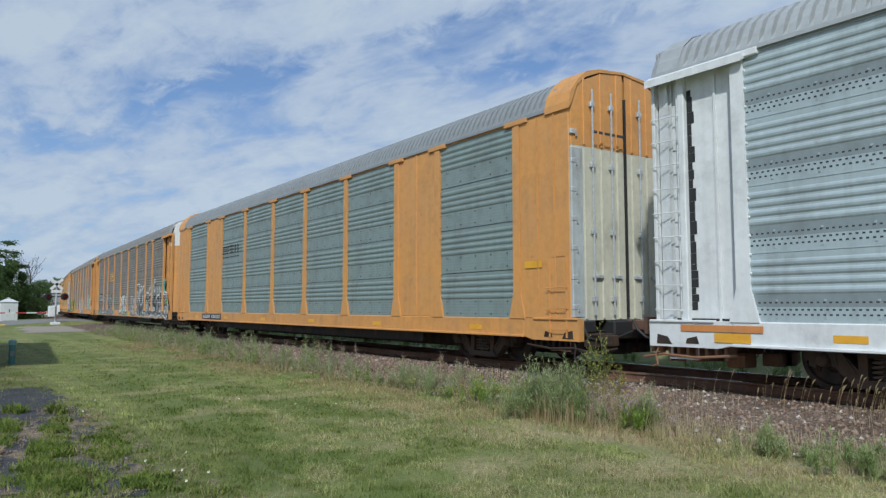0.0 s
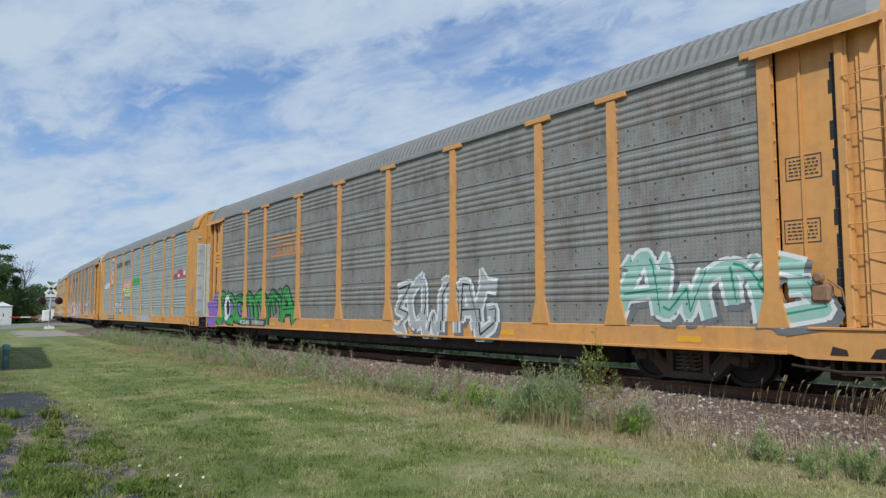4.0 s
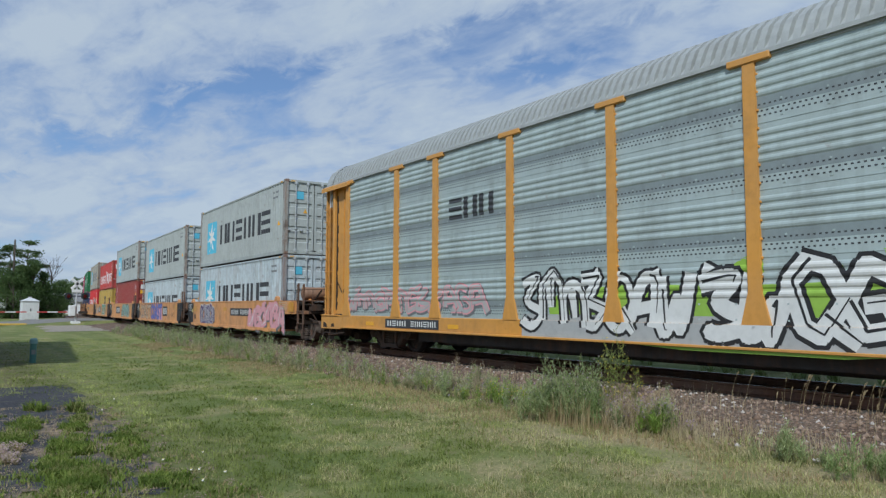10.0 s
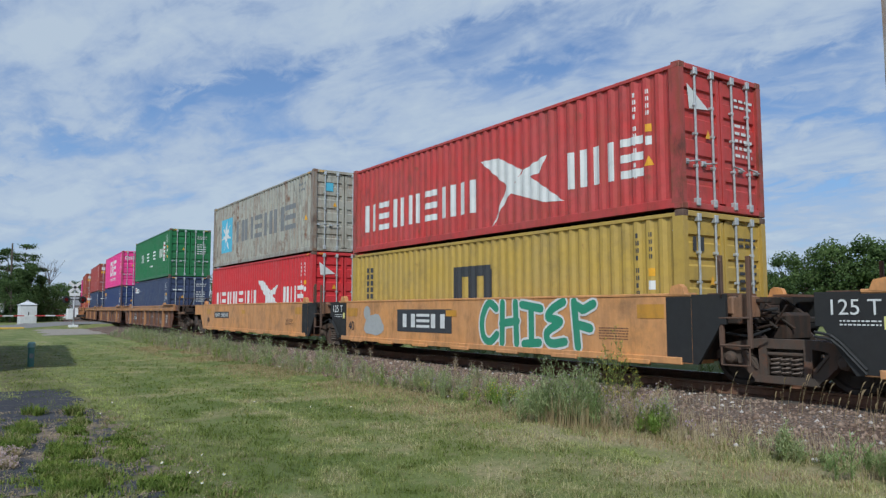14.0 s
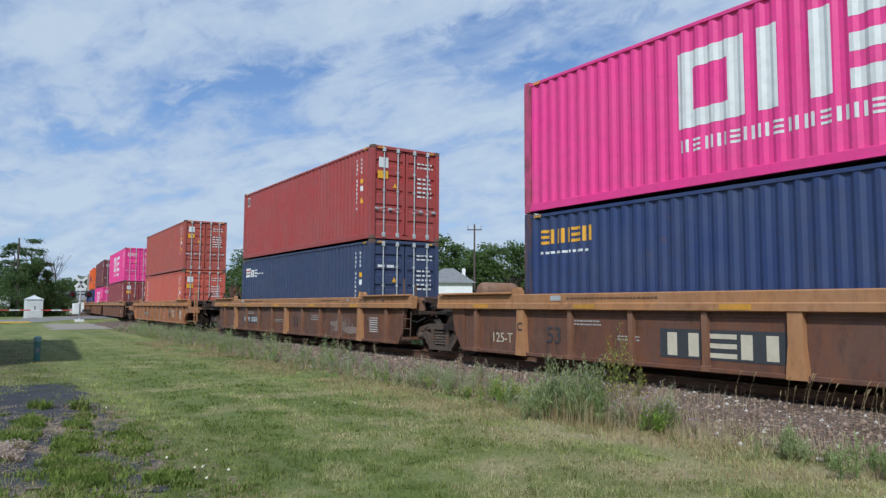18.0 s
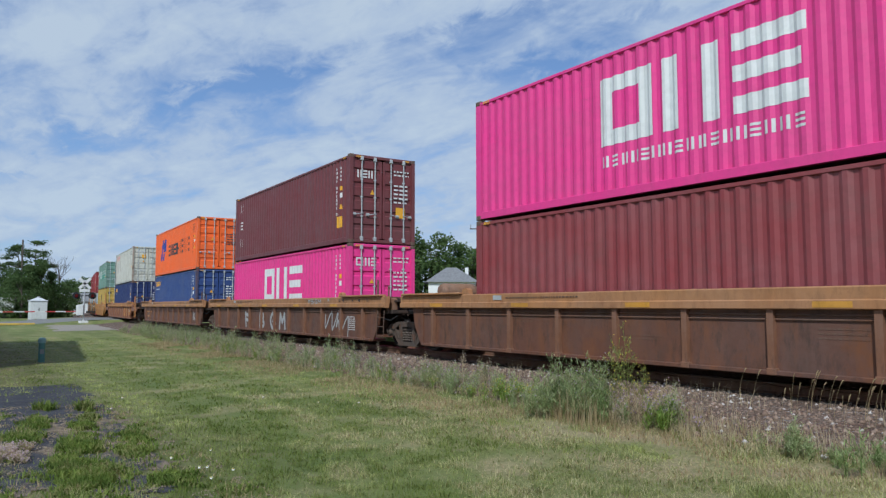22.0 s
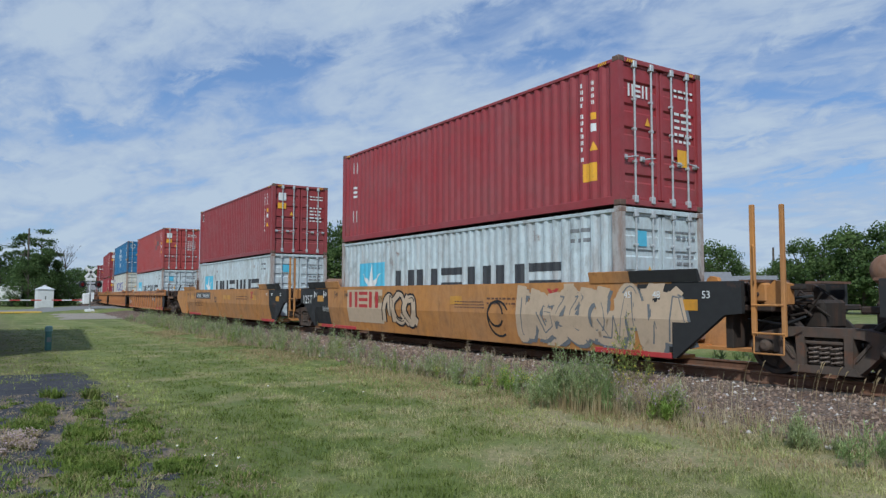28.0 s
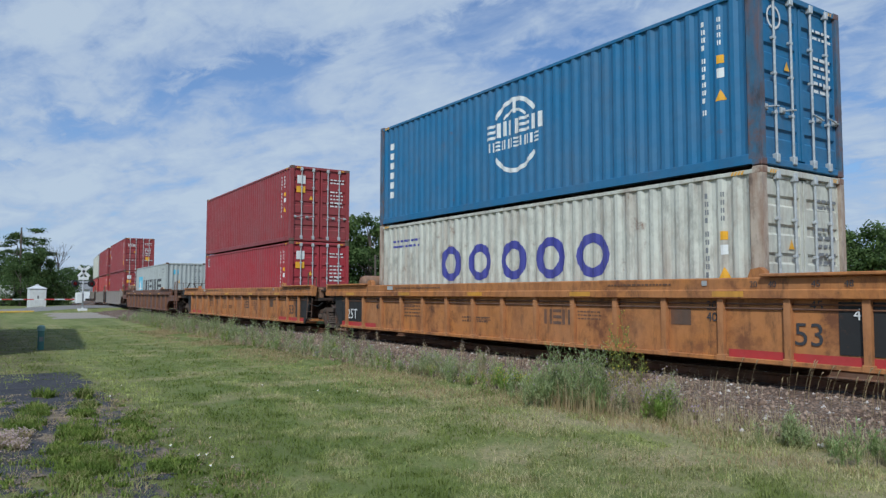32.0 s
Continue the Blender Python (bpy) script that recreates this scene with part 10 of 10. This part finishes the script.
# ---- crossing, road and what stands by it ----
def build_crossing():
    road = plain("road_asphalt", (0.20, 0.195, 0.185), 0.88, 0.18, 2.5)
    g = Geo()
    rows = []
    for y in [-60 + i * 2.0 for i in range(90)]:
        lift = 0.40 * max(0.0, min(1.0, 1.6 - abs(y - line_y(-76)) / 6.0)) + 0.05
        lift = min(lift, 0.395)
        rows.append([(x, y, lift + ground_z(x, y) * 0.0) for x in (-83, -79, -75, -68.4)])
    for a, b in zip(rows, rows[1:]):
        g.strip(a, b)
    edge = Geo()
    for a, b in zip(rows, rows[1:]):
        for i in (0, -1):
            p, q = a[i], b[i]
            s = 2.5 if i else -2.5
            edge.face([p, q, (q[0] + s, q[1], -0.02), (p[0] + s, p[1], -0.02)])
    ob = thing("road", "pale grey asphalt road crossing the track", "road", kind="structure", geo=g, material=road)
    part("road_shoulder", edge, MATS["mown_grass"], ob, "grass shoulder of the road")
    kerb = paint("yellow_kerb_paint", (0.62, 0.40, 0.06), 0.0, 0.3, 0.7)
    for y in range(-14, 6, 2):
        part("kerb_stone", shared("kerb_stone", lambda: Geo().box(-0.10, 0.10, 0.0, 1.98, 0.0, 0.16, 0.03)), kerb, ob, "yellow painted kerb", at=pose(-68.1, y, 0.05))
    gr = Geo()
    xs = [-68.3 + i * 2.2 for i in range(9)]
    for j in range(5):
        lines = [[(x, line_y(x) - 7.2 + q * 0.8 + 0.4 * math.sin(x) * (q == 0), ground_z(x, line_y(x) - 7.2 + q * 0.8) + 0.014) for x in xs] for q in (j, j + 1)]
        gr.strip(*lines)
    thing("gravel_patch", "pale gravel beside the crossing", "gravel", kind="structure", geo=gr, material=plain("pale_gravel", (0.30, 0.265, 0.22), 0.9, 0.3, 8))


build_crossing()


def crossing_signal(x, y, rz):
    white = paint("signal_white", (0.74, 0.75, 0.74), 0.05, 0.2)
    alu = plain("signal_mast_metal", (0.55, 0.56, 0.57), 0.45, 0.15, 8, 0.4)
    b = thing("crossing_signal", "white level crossing signal with crossbuck and lamps, gate lowered", "signal", pose(x, y, 0.05, 0, 0, rz))
    part("base", Geo().box(-0.35, 0.35, -0.35, 0.35, 0, 0.30, 0.04), white, b)
    part("mast", Geo().rod((0, 0, 0.3), (0, 0, 3.75), 0.075, 12), alu, b, "metal mast")
    part("gear_box", Geo().box(-0.30, 0.30, -0.55, -0.05, 0.75, 1.65, 0.04), white, b, "white gate gear box")
    for a in (45, -45):
        part("crossbuck_blade", Geo().box(-0.62, 0.62, -0.02, 0.02, -0.115, 0.115, 0.01), white, b, "white crossbuck blade", at=pose(0.10, 0, 3.45, 0, 0, 90) @ pose(0, 0, 0, 0, a, 0))
    part("track_sign", Geo().box(0.09, 0.12, -0.40, 0.40, 2.72, 2.98, 0.01), white, b, "white sign under the crossbuck")
    part("lamp_arm", Geo().rod((0.02, -0.78, 2.42), (0.02, 0.78, 2.42), 0.04, 8), black_paint, b)
    for s in (-1, 1):
        d = part("lamp_disc", Geo().lathe([(0.0, 0.0), (0.0, 0.30), (0.03, 0.30), (0.03, 0.0)], "x", 20), black_paint, b, "black lamp disc", at=pose(0.06, s * 0.62, 2.42))
        part("lens", Geo().lathe([(0.04, 0.0), (0.04, 0.15), (0.07, 0.10), (0.08, 0.0)], "x", 16), plain("red_lens", (0.35, 0.02, 0.02), 0.2, 0.05, 4), d)
        part("hood", Geo().lathe([(0.03, 0.16), (0.22, 0.16)], "x", 16), black_paint, d)
    part("counterweight", Geo().box(-0.12, 0.12, 0.2, 0.9, 0.95, 1.15, 0.03), steel_dark, b)
    red = paint("gate_red", (0.50, 0.05, 0.05), 0.0, 0.15)
    for i in range(12):
        part("gate_arm_section", Geo().box(-0.03, 0.03, -0.62 - 0.75 * (i + 1), -0.62 - 0.75 * i, 1.04, 1.13), white if i % 2 else red, b, "red and white gate arm")


crossing_signal(-67.6, 9.5, 0)


def build_shed():
    wall = paint("shed_silver", (0.66, 0.67, 0.68), 0.02, 0.2, 0.4)
    b = thing("signal_hut", "silver-white metal signal equipment hut with a low hipped roof", "hut", pose(-90.0, 8.1, 0.0, 0, 0, 4))
    part("body", Geo().box(-0.8, 0.8, -0.8, 0.8, 0.12, 2.15, 0.03), wall, b)
    part("plinth", Geo().box(-0.85, 0.85, -0.85, 0.85, -0.1, 0.12), plain("hut_concrete", (0.36, 0.35, 0.33), 0.9), b, "concrete plinth")
    part("roof", Geo().add([(-0.9, -0.9, 2.15), (0.9, -0.9, 2.15), (0.9, 0.9, 2.15), (-0.9, 0.9, 2.15), (-0.2, -0.2, 2.50), (0.2, -0.2, 2.50), (0.2, 0.2, 2.50), (-0.2, 0.2, 2.50)],
                                [(0, 1, 5, 4), (1, 2, 6, 5), (2, 3, 7, 6), (3, 0, 4, 7), (4, 5, 6, 7), (3, 2, 1, 0)]), wall, b)
    part("roof_vent", Geo().box(-0.15, 0.15, -0.15, 0.15, 2.50, 2.62, 0.03), wall, b)
    d = part("door", Geo().box(0.80, 0.83, -0.5, 0.5, 0.2, 1.95, 0.02), wall, b)
    part("handle", Geo().box(0.83, 0.89, -0.05, 0.02, 0.95, 1.40, 0.01), black_paint, d, "dark door handle bar")
    part("trim_band", Geo().box(0.801, 0.81, -0.79, 0.79, 0.93, 1.0), grey_mark, b)


build_shed()


def build_post():
    teal = paint("teal_plastic", (0.06, 0.19, 0.175), 0.0, 0.25, 0.5)
    b = thing("utility_pedestal", "teal plastic utility pedestal standing in the lawn", "pedestal", pose(-23.4, 2.25, 0.0))
    part("tube", Geo().lathe([(0.0, 0.085), (0.60, 0.085), (0.62, 0.08)], "z", 16), teal, b)
    part("cap", Geo().lathe([(0.55, 0.10), (0.66, 0.10), (0.70, 0.07), (0.705, 0.0)], "z", 16), paint("pale_teal_plastic", (0.20, 0.36, 0.36), 0.0, 0.2), b, "paler round cap")
    part("label", Geo().box(0.083, 0.089, -0.05, 0.05, 0.25, 0.38), grey_mark, b)


build_post()

# the house beside the lawn, out of view, that shades the grass
house_wall = plain("house_siding", (0.52, 0.50, 0.46), 0.8, 0.1, 2)
hb = thing("house", "plain pale house beside the lawn", "house", pose(-26.68, -4.45, 0, 0, 0, -6.3))
part("wall", Geo().box(-6.4, 6.4, -4.2, 4.2, 0, 5.0), house_wall, hb)
part("roof", Geo().prism([(-4.7, 5.0), (4.7, 5.0), (4.7, 5.2), (0, 6.7), (-4.7, 5.2)], "x", -6.9, 6.9), plain("house_shingle", (0.11, 0.10, 0.10), 0.9), hb)


# ---- trees and distance ----
def needle_tiers(seed):
    """Flat sprays of needles on level limbs, with gaps of sky between the tiers."""
    r = np.random.RandomState(seed + 50)
    ends, quads = [], []
    for k in range(9):
        z = 3.4 + 0.70 * k + r.uniform(-0.2, 0.2)
        for _ in range(r.randint(2, 4)):
            a, ln = r.uniform(0, 6.28), (3.6 - 0.26 * k) * r.uniform(0.5, 1.05)
            e = np.array((math.cos(a) * ln, math.sin(a) * ln, z + r.uniform(-0.2, 0.35)))
            ends.append(tuple(e))
            for _ in range(150):
                q = 1 - 0.55 * r.rand() ** 1.5
                p = e * (q, q, 1) + r.normal(0, 1, 3) * (0.36, 0.36, 0.13)
                t, b = r.normal(0, 1, 3) * (1, 1, 0.5), r.normal(0, 1, 3)
                t, b = t / np.linalg.norm(t) * 0.16, b / np.linalg.norm(b) * 0.07
                quads += [p - t, p - b, p + t, p + b]
    return np.array(ends), np.array(quads)


def leaf_cloud(seed, w, h, z0, count, lumps, size, cone=False):
    """Leaf cards grouped in lumps round the limbs."""
    r = np.random.RandomState(seed)
    c, rad = [], []
    for i in range(lumps):
        a, q = r.uniform(0, 6.28), r.rand()
        zz = z0 + (h - z0) * q
        ring_ = w * 0.5 * (0.25 + 0.75 * math.sin(math.pi * min(1, 0.12 + 0.80 * q))) * r.uniform(0.45, 0.95)
        if cone:
            ring_ = w * 0.42 * (1.02 - q) ** 0.8 * r.uniform(0.5, 1.0)
        c.append((math.cos(a) * ring_, math.sin(a) * ring_, zz))
        rad.append(r.uniform(0.10, 0.20) * w)
    c, rad = np.array(c), np.array(rad)
    pick = r.randint(0, lumps, count)
    d = r.normal(0, 1, (count, 3))
    d /= np.linalg.norm(d, axis=1)[:, None]
    P = c[pick] + d * (rad[pick] * r.uniform(0.55, 1.05, count))[:, None] * np.array([1, 1, 0.75])
    n = d + r.normal(0, 0.5, (count, 3))
    n /= np.linalg.norm(n, axis=1)[:, None]
    t = np.cross(n, r.normal(0, 1, (count, 3)))
    t /= np.linalg.norm(t, axis=1)[:, None]
    b = np.cross(n, t)
    s = size * r.uniform(0.6, 1.4, count)[:, None]
    v = np.stack([P - t * s, P - b * s * 0.6, P + t * s, P + b * s * 0.6], 1)
    return c, v.reshape(-1, 3)


def crown_mesh(name, verts):
    n = len(verts) // 4
    me = bpy.data.meshes.new(name)
    me.vertices.add(len(verts))
    me.vertices.foreach_set("co", verts.astype(np.float32).ravel())
    me.loops.add(n * 4)
    me.loops.foreach_set("vertex_index", np.arange(n * 4, dtype=np.int32))
    me.polygons.add(n)
    me.polygons.foreach_set("loop_start", np.arange(0, n * 4, 4, dtype=np.int32))
    me.update(calc_edges=True)
    return me


BARK = plain("bark", (0.10, 0.08, 0.065), 0.9, 0.3, 5)
LEAF = [leaf_material("tree_leaf_%s" % k, a, b, a, 0.0, 0.2) for k, a, b in (("deep", (0.062, 0.110, 0.034), (0.150, 0.215, 0.072)), ("mid", (0.080, 0.135, 0.038), (0.175, 0.240, 0.078)), ("light", (0.10, 0.165, 0.044), (0.19, 0.255, 0.088)))]
TREES = {}


def tree_kind(kind, seed):
    """Mesh pair of a tree 10 m high."""
    key = (kind, seed)
    if key in TREES:
        return TREES[key]
    w, z0, count, lumps, size = {"round": (8.5, 1.4, 5200, 46, 0.17), "tall": (6.0, 1.2, 4800, 48, 0.16), "open": (8.5, 3.2, 850, 15, 0.16), "bush": (13.0, 0.3, 5200, 44, 0.20), "cedar": (6.5, 0.4, 6200, 60, 0.16), "pine": (8.0, 4.0, 0, 0, 0.1)}[kind]
    c, v = needle_tiers(seed) if kind == "pine" else leaf_cloud(seed, w, 9.4, z0, count, lumps, size, kind == "cedar")
    g = Geo().rod((0, 0, -0.3), (0.1, 0.05, 2.6), 0.30, 8, 0.22).rod((0.1, 0.05, 2.6), (0.0, 0.0, 7.6), 0.22, 8, 0.05)
    for i in range(0, len(c), 2):
        x, y, z = c[i]
        zb = z - 0.3 if kind == "pine" else max(1.5, z * 0.62)
        g.rod((0.05, 0.02, zb), ((x * 0.55), y * 0.55, (zb + z) / 2 + 0.2), 0.08, 5, 0.05, False).rod((x * 0.55, y * 0.55, (zb + z) / 2 + 0.2), (x, y, z), 0.05, 5, 0.015, False)
    TREES[key] = (g.mesh("trunk"), crown_mesh("crown", v))
    return TREES[key]


def tree(x, y, h, kind="round", seed=0, tone=1, wide=1.0, label="", group="trees beyond the track"):
    tr, cr = tree_kind(kind, seed)
    b = thing("tree", label or "full green leafy tree with an uneven crown", "tree", pose(x, y, ground_z(x, y) - 0.05, 0, 0, (x * 37 + y * 11) % 360), group)
    k = h / 9.8
    sc = Matrix.Diagonal((k * wide, k * wide, k, 1))
    part("trunk", tr, BARK, b, at=sc)
    part("crown", cr, LEAF[tone], b, at=sc)
    return b


def build_trees():
    r = random.Random(6)
    # beyond the track: column of the view, height of the top over the horizon in the view, distance
    belt = [(440, 95, 105), (475, 108, 100), (510, 112, 98), (545, 112, 102), (590, 128, 96), (620, 142, 95), (655, 146, 94), (690, 140, 97), (725, 134, 95), (760, 128, 96), (800, 112, 100), (835, 112, 99),
            (870, 112, 101), (905, 114, 98), (940, 112, 102), (975, 110, 98), (1010, 104, 100), (1045, 116, 96), (1075, 136, 92), (1108, 122, 95), (1135, 96, 98), (1162, 64, 104), (1205, 92, 90), (1235, 104, 88), (1266, 90, 91),
            (1300, 52, 96), (1335, 50, 90), (1370, 66, 84), (1405, 98, 80), (1440, 108, 78), (1478, 118, 76), (1515, 128, 74), (1555, 130, 73), (1600, 128, 72), (1650, 118, 74), (1700, 110, 75)]
    for i, (px, up, d) in enumerate(belt):
        x, y = bearing(px_dir(px), d)
        depth = d * math.cos(radians(px_dir(px) - 55.4))
        h = up * depth / 1270.5 + 1.5
        kind = "tall" if up > 132 or i % 5 == 2 else "bush" if up < 70 else "round"
        tree(x, y, h, kind, i % 4, (0, 1, 0, 1)[i % 4] if up > 60 else 2, r.uniform(0.9, 1.15))
    # low growth that fills the belt's foot
    for i in range(34):
        px = 420 + i * 38 + r.uniform(-10, 10)
        x, y = bearing(px_dir(px), r.uniform(98, 108))
        tree(x, y, r.uniform(3.2, 5.2), "bush", i % 3, 0 if i % 3 else 1, 1.0, "dense low green thicket", "thickets beyond the track")
    # beyond the crossing
    for px, up, d, kind, tone, seed in ((-70, 110, 120, "round", 0, 1), (-30, 90, 118, "round", 0, 2), (14, 118, 122, "pine", 0, 3), (44, 122, 120, "pine", 0, 1), (8, 72, 112, "cedar", 0, 0), (34, 78, 110, "cedar", 0, 3), (56, 86, 111, "cedar", 0, 2), (74, 62, 112, "cedar", 0, 1), (22, 56, 109, "bush", 0, 2), (96, 34, 114, "bush", 0, 0),
                                        (84, 44, 118, "bush", 0, 1), (105, 46, 190, "round", 0, 0), (118, 48, 195, "round", 1, 1), (132, 52, 188, "round", 0, 2), (146, 50, 180, "round", 0, 3), (165, 46, 190, "round", 0, 1), (190, 44, 200, "round", 0, 0), (100, 22, 140, "bush", 2, 2)):
        x, y = bearing(px_dir(px, 54.9), d)
        h = up * d * math.cos(radians(px_dir(px, 54.9) - 54.9)) / 1270.5 + 1.5
        tree(x, y, h, kind, seed, tone, 0.95, "tall pine with level tiers of needles" if kind == "pine" else "dense dark conical cedar" if kind == "cedar" else "", "trees beyond the crossing")
    # a bare tree
    x, y = bearing(px_dir(88, 54.9), 119)
    g, rr = Geo(), random.Random(3)

    def limb(p, d, ln, w, lev):
        q = p + d * ln
        g.rod(p, q, w, 5, w * 0.6, False)
        if lev:
            for _ in range(3):
                nd = (d + Vector((rr.uniform(-0.6, 0.6), rr.uniform(-0.6, 0.6), rr.uniform(-0.1, 0.5)))).normalized()
                limb(q, nd, ln * rr.uniform(0.55, 0.8), w * 0.55, lev - 1)
    limb(Vector((0, 0, 0)), Vector((0, 0, 1)), 3.4, 0.16, 4)
    thing("bare_tree", "leafless grey tree with fine twigs", "tree", pose(x, y, 0), geo=g, material=BARK)


build_trees()


def pole(px, top, d, arms, yaw=55.4):
    x, y = bearing(px_dir(px, yaw), d)
    h = top * d * math.cos(radians(px_dir(px, yaw) - yaw)) / 1270.5 + 1.6
    b = thing("utility_pole", "weathered wooden utility pole", "pole", pose(x, y, 0, 0, 0, px_dir(px, yaw)), "utility poles")
    part("shaft", Geo().rod((0, 0, -0.2), (0, 0, h), 0.15, 8, 0.10), BARK, b)
    if arms:
        part("cross_arm", Geo().box(-0.9, 0.9, -0.05, 0.05, h - 0.75, h - 0.62), BARK, b)
        for u in (-0.8, 0.0, 0.8):
            part("insulator", shared("insulator", lambda: Geo().rod((0, 0, 0), (0, 0, 0.45), 0.04, 6)), grey_mark, b, at=pose(u, 0, h - 0.62))
    if arms == 2:
        part("transformer", Geo().lathe([(h - 1.9, 0.0), (h - 1.9, 0.25), (h - 1.1, 0.25), (h - 1.1, 0.0)], "z", 12, (0.35, 0, 0)), grey_mark, b, "grey transformer drum")


for args in ((843, 146, 88, 1), (1012, 72, 70, 2), (1058, 48, 62, 0), (1357, 86, 85, 0), (664, 70, 80, 0)):
    pole(*args)
pole(20, 118, 112, 0, 54.9)


def house(px, d, w, dp, hw, hr, turn, wall_col, label, hip=False):
    x, y = bearing(px_dir(px), d)
    b = thing("house", label, "house", pose(x, y, 0, 0, 0, turn), "houses beyond the track")
    wm = plain("siding_%d" % round(wall_col[0] * 100), wall_col, 0.7, 0.06, 2)
    rm = plain("grey_shingle", (0.20, 0.20, 0.205), 0.9, 0.2, 4)
    if hip:
        part("wall", Geo().box(-w / 2, w / 2, -dp / 2, dp / 2, 0, hw), wm, b)
        e = 0.4
        part("roof", Geo().add([(-w / 2 - e, -dp / 2 - e, hw), (w / 2 + e, -dp / 2 - e, hw), (w / 2 + e, dp / 2 + e, hw), (-w / 2 - e, dp / 2 + e, hw), (-0.6, 0, hw + hr), (0.6, 0, hw + hr)], [(0, 1, 5, 4), (1, 2, 5), (2, 3, 4, 5), (3, 0, 4), (3, 2, 1, 0)]), rm, b)
        part("chimney", Geo().box(w * 0.3, w * 0.3 + 0.4, 0.2, 0.6, hw + 0.3, hw + hr), wm, b)
    else:
        part("wall", Geo().prism([(-dp / 2, 0), (dp / 2, 0), (dp / 2, hw), (0, hw + hr - 0.1), (-dp / 2, hw)], "x", -w / 2, w / 2), wm, b)
    for s in () if hip else (-1, 1):
        part("roof", Geo().prism([(s * (dp / 2 + 0.35), hw - 0.15), (0, hw + hr), (0, hw + hr + 0.12), (s * (dp / 2 + 0.35), hw)], "x", -w / 2 - 0.3, w / 2 + 0.3), rm, b)
    for i in (-1, 0, 1):
        wd = part("window", Geo().box(i * w * 0.28 - 0.5, i * w * 0.28 + 0.5, -dp / 2 - 0.05, -dp / 2 + 0.02, 0.95, 2.05, 0.01), white_paint, b, "white window frame")
        part("pane", Geo().box(i * w * 0.28 - 0.42, i * w * 0.28 + 0.42, -dp / 2 - 0.06, -dp / 2 - 0.051, 1.03, 1.97), plain("dark_glass", (0.03, 0.04, 0.05), 0.08, 0.1, 3), wd)


house(1170, 74, 11, 7, 2.4, 1.4, 38, (0.72, 0.72, 0.70), "white house with a grey gable roof beyond the track")
house(1225, 78, 14, 7, 2.3, 1.2, 30, (0.62, 0.64, 0.66), "long pale house with a grey roof beyond the track")
house(797, 85, 5.4, 5.4, 4.3, 1.8, 56, (0.74, 0.74, 0.73), "white house with a grey hipped roof among the trees", True)
house(112, 170, 12, 8, 2.6, 1.6, 70, (0.62, 0.60, 0.56), "distant pale house among trees")


def build_sign():
    x, y = bearing(px_dir(532), 72)
    b = thing("roadside_sign", "long white roadside sign on two posts", "sign", pose(x, y, 0, 0, 0, px_dir(532)))
    part("board", Geo().box(-1.3, 1.3, -0.05, 0.05, 2.5, 3.2, 0.02), white_paint, b)
    for u in (-1.0, 1.0):
        part("post", shared("sign_post", lambda: Geo().box(-0.06, 0.06, 0.06, 0.16, -0.1, 3.1)), BARK, b, at=pose(u, 0, 0))
    x, y = bearing(px_dir(-42, 54.9), 112)
    t = thing("white_trailer", "white box trailer parked beyond the road", "trailer", pose(x, y, 0, 0, 0, 75))
    part("box", Geo().box(-3.6, 3.6, -1.2, 1.2, 0.7, 2.7, 0.05), white_paint, t)
    for u in (-2.2, -1.3, 2.4):
        part("wheel", shared("trailer_wheel", lambda: Geo().lathe([(-1.25, 0.0), (-1.25, 0.40), (-1.0, 0.40), (-1.0, 0.0)], "y", 14)), black_paint, t, at=pose(u, 0, 0.40))


build_sign()

# ---- what moves ----
def motions():
    for ob, s0, z in MOVERS:
        # the first moment of the clip comes a little late
        times = [0.1, 0.2, 0.3, 0.5] + list(range(1, 33))
        walk(ob, [(0, on_line(s0 + 0.55, z))] + [(t, on_line(s0 + SPEED * t, z)) for t in times])
    turn = math.degrees(SPEED / WHEEL_R) / FPS
    for key, x in (("front", 0.89), ("rear", -0.89)):
        first, *rest = WHEELSETS[key]
        walk(first, [(i / FPS, pose(x, 0, WHEEL_R, 0, turn * i, 0)) for i in range(32 * FPS + 1)])
        for w in rest:
            w.rotation_mode = "QUATERNION"
            w.animation_data_create().action = first.animation_data.action
            w.animation_data.action_slot = first.animation_data.action_slot


motions()
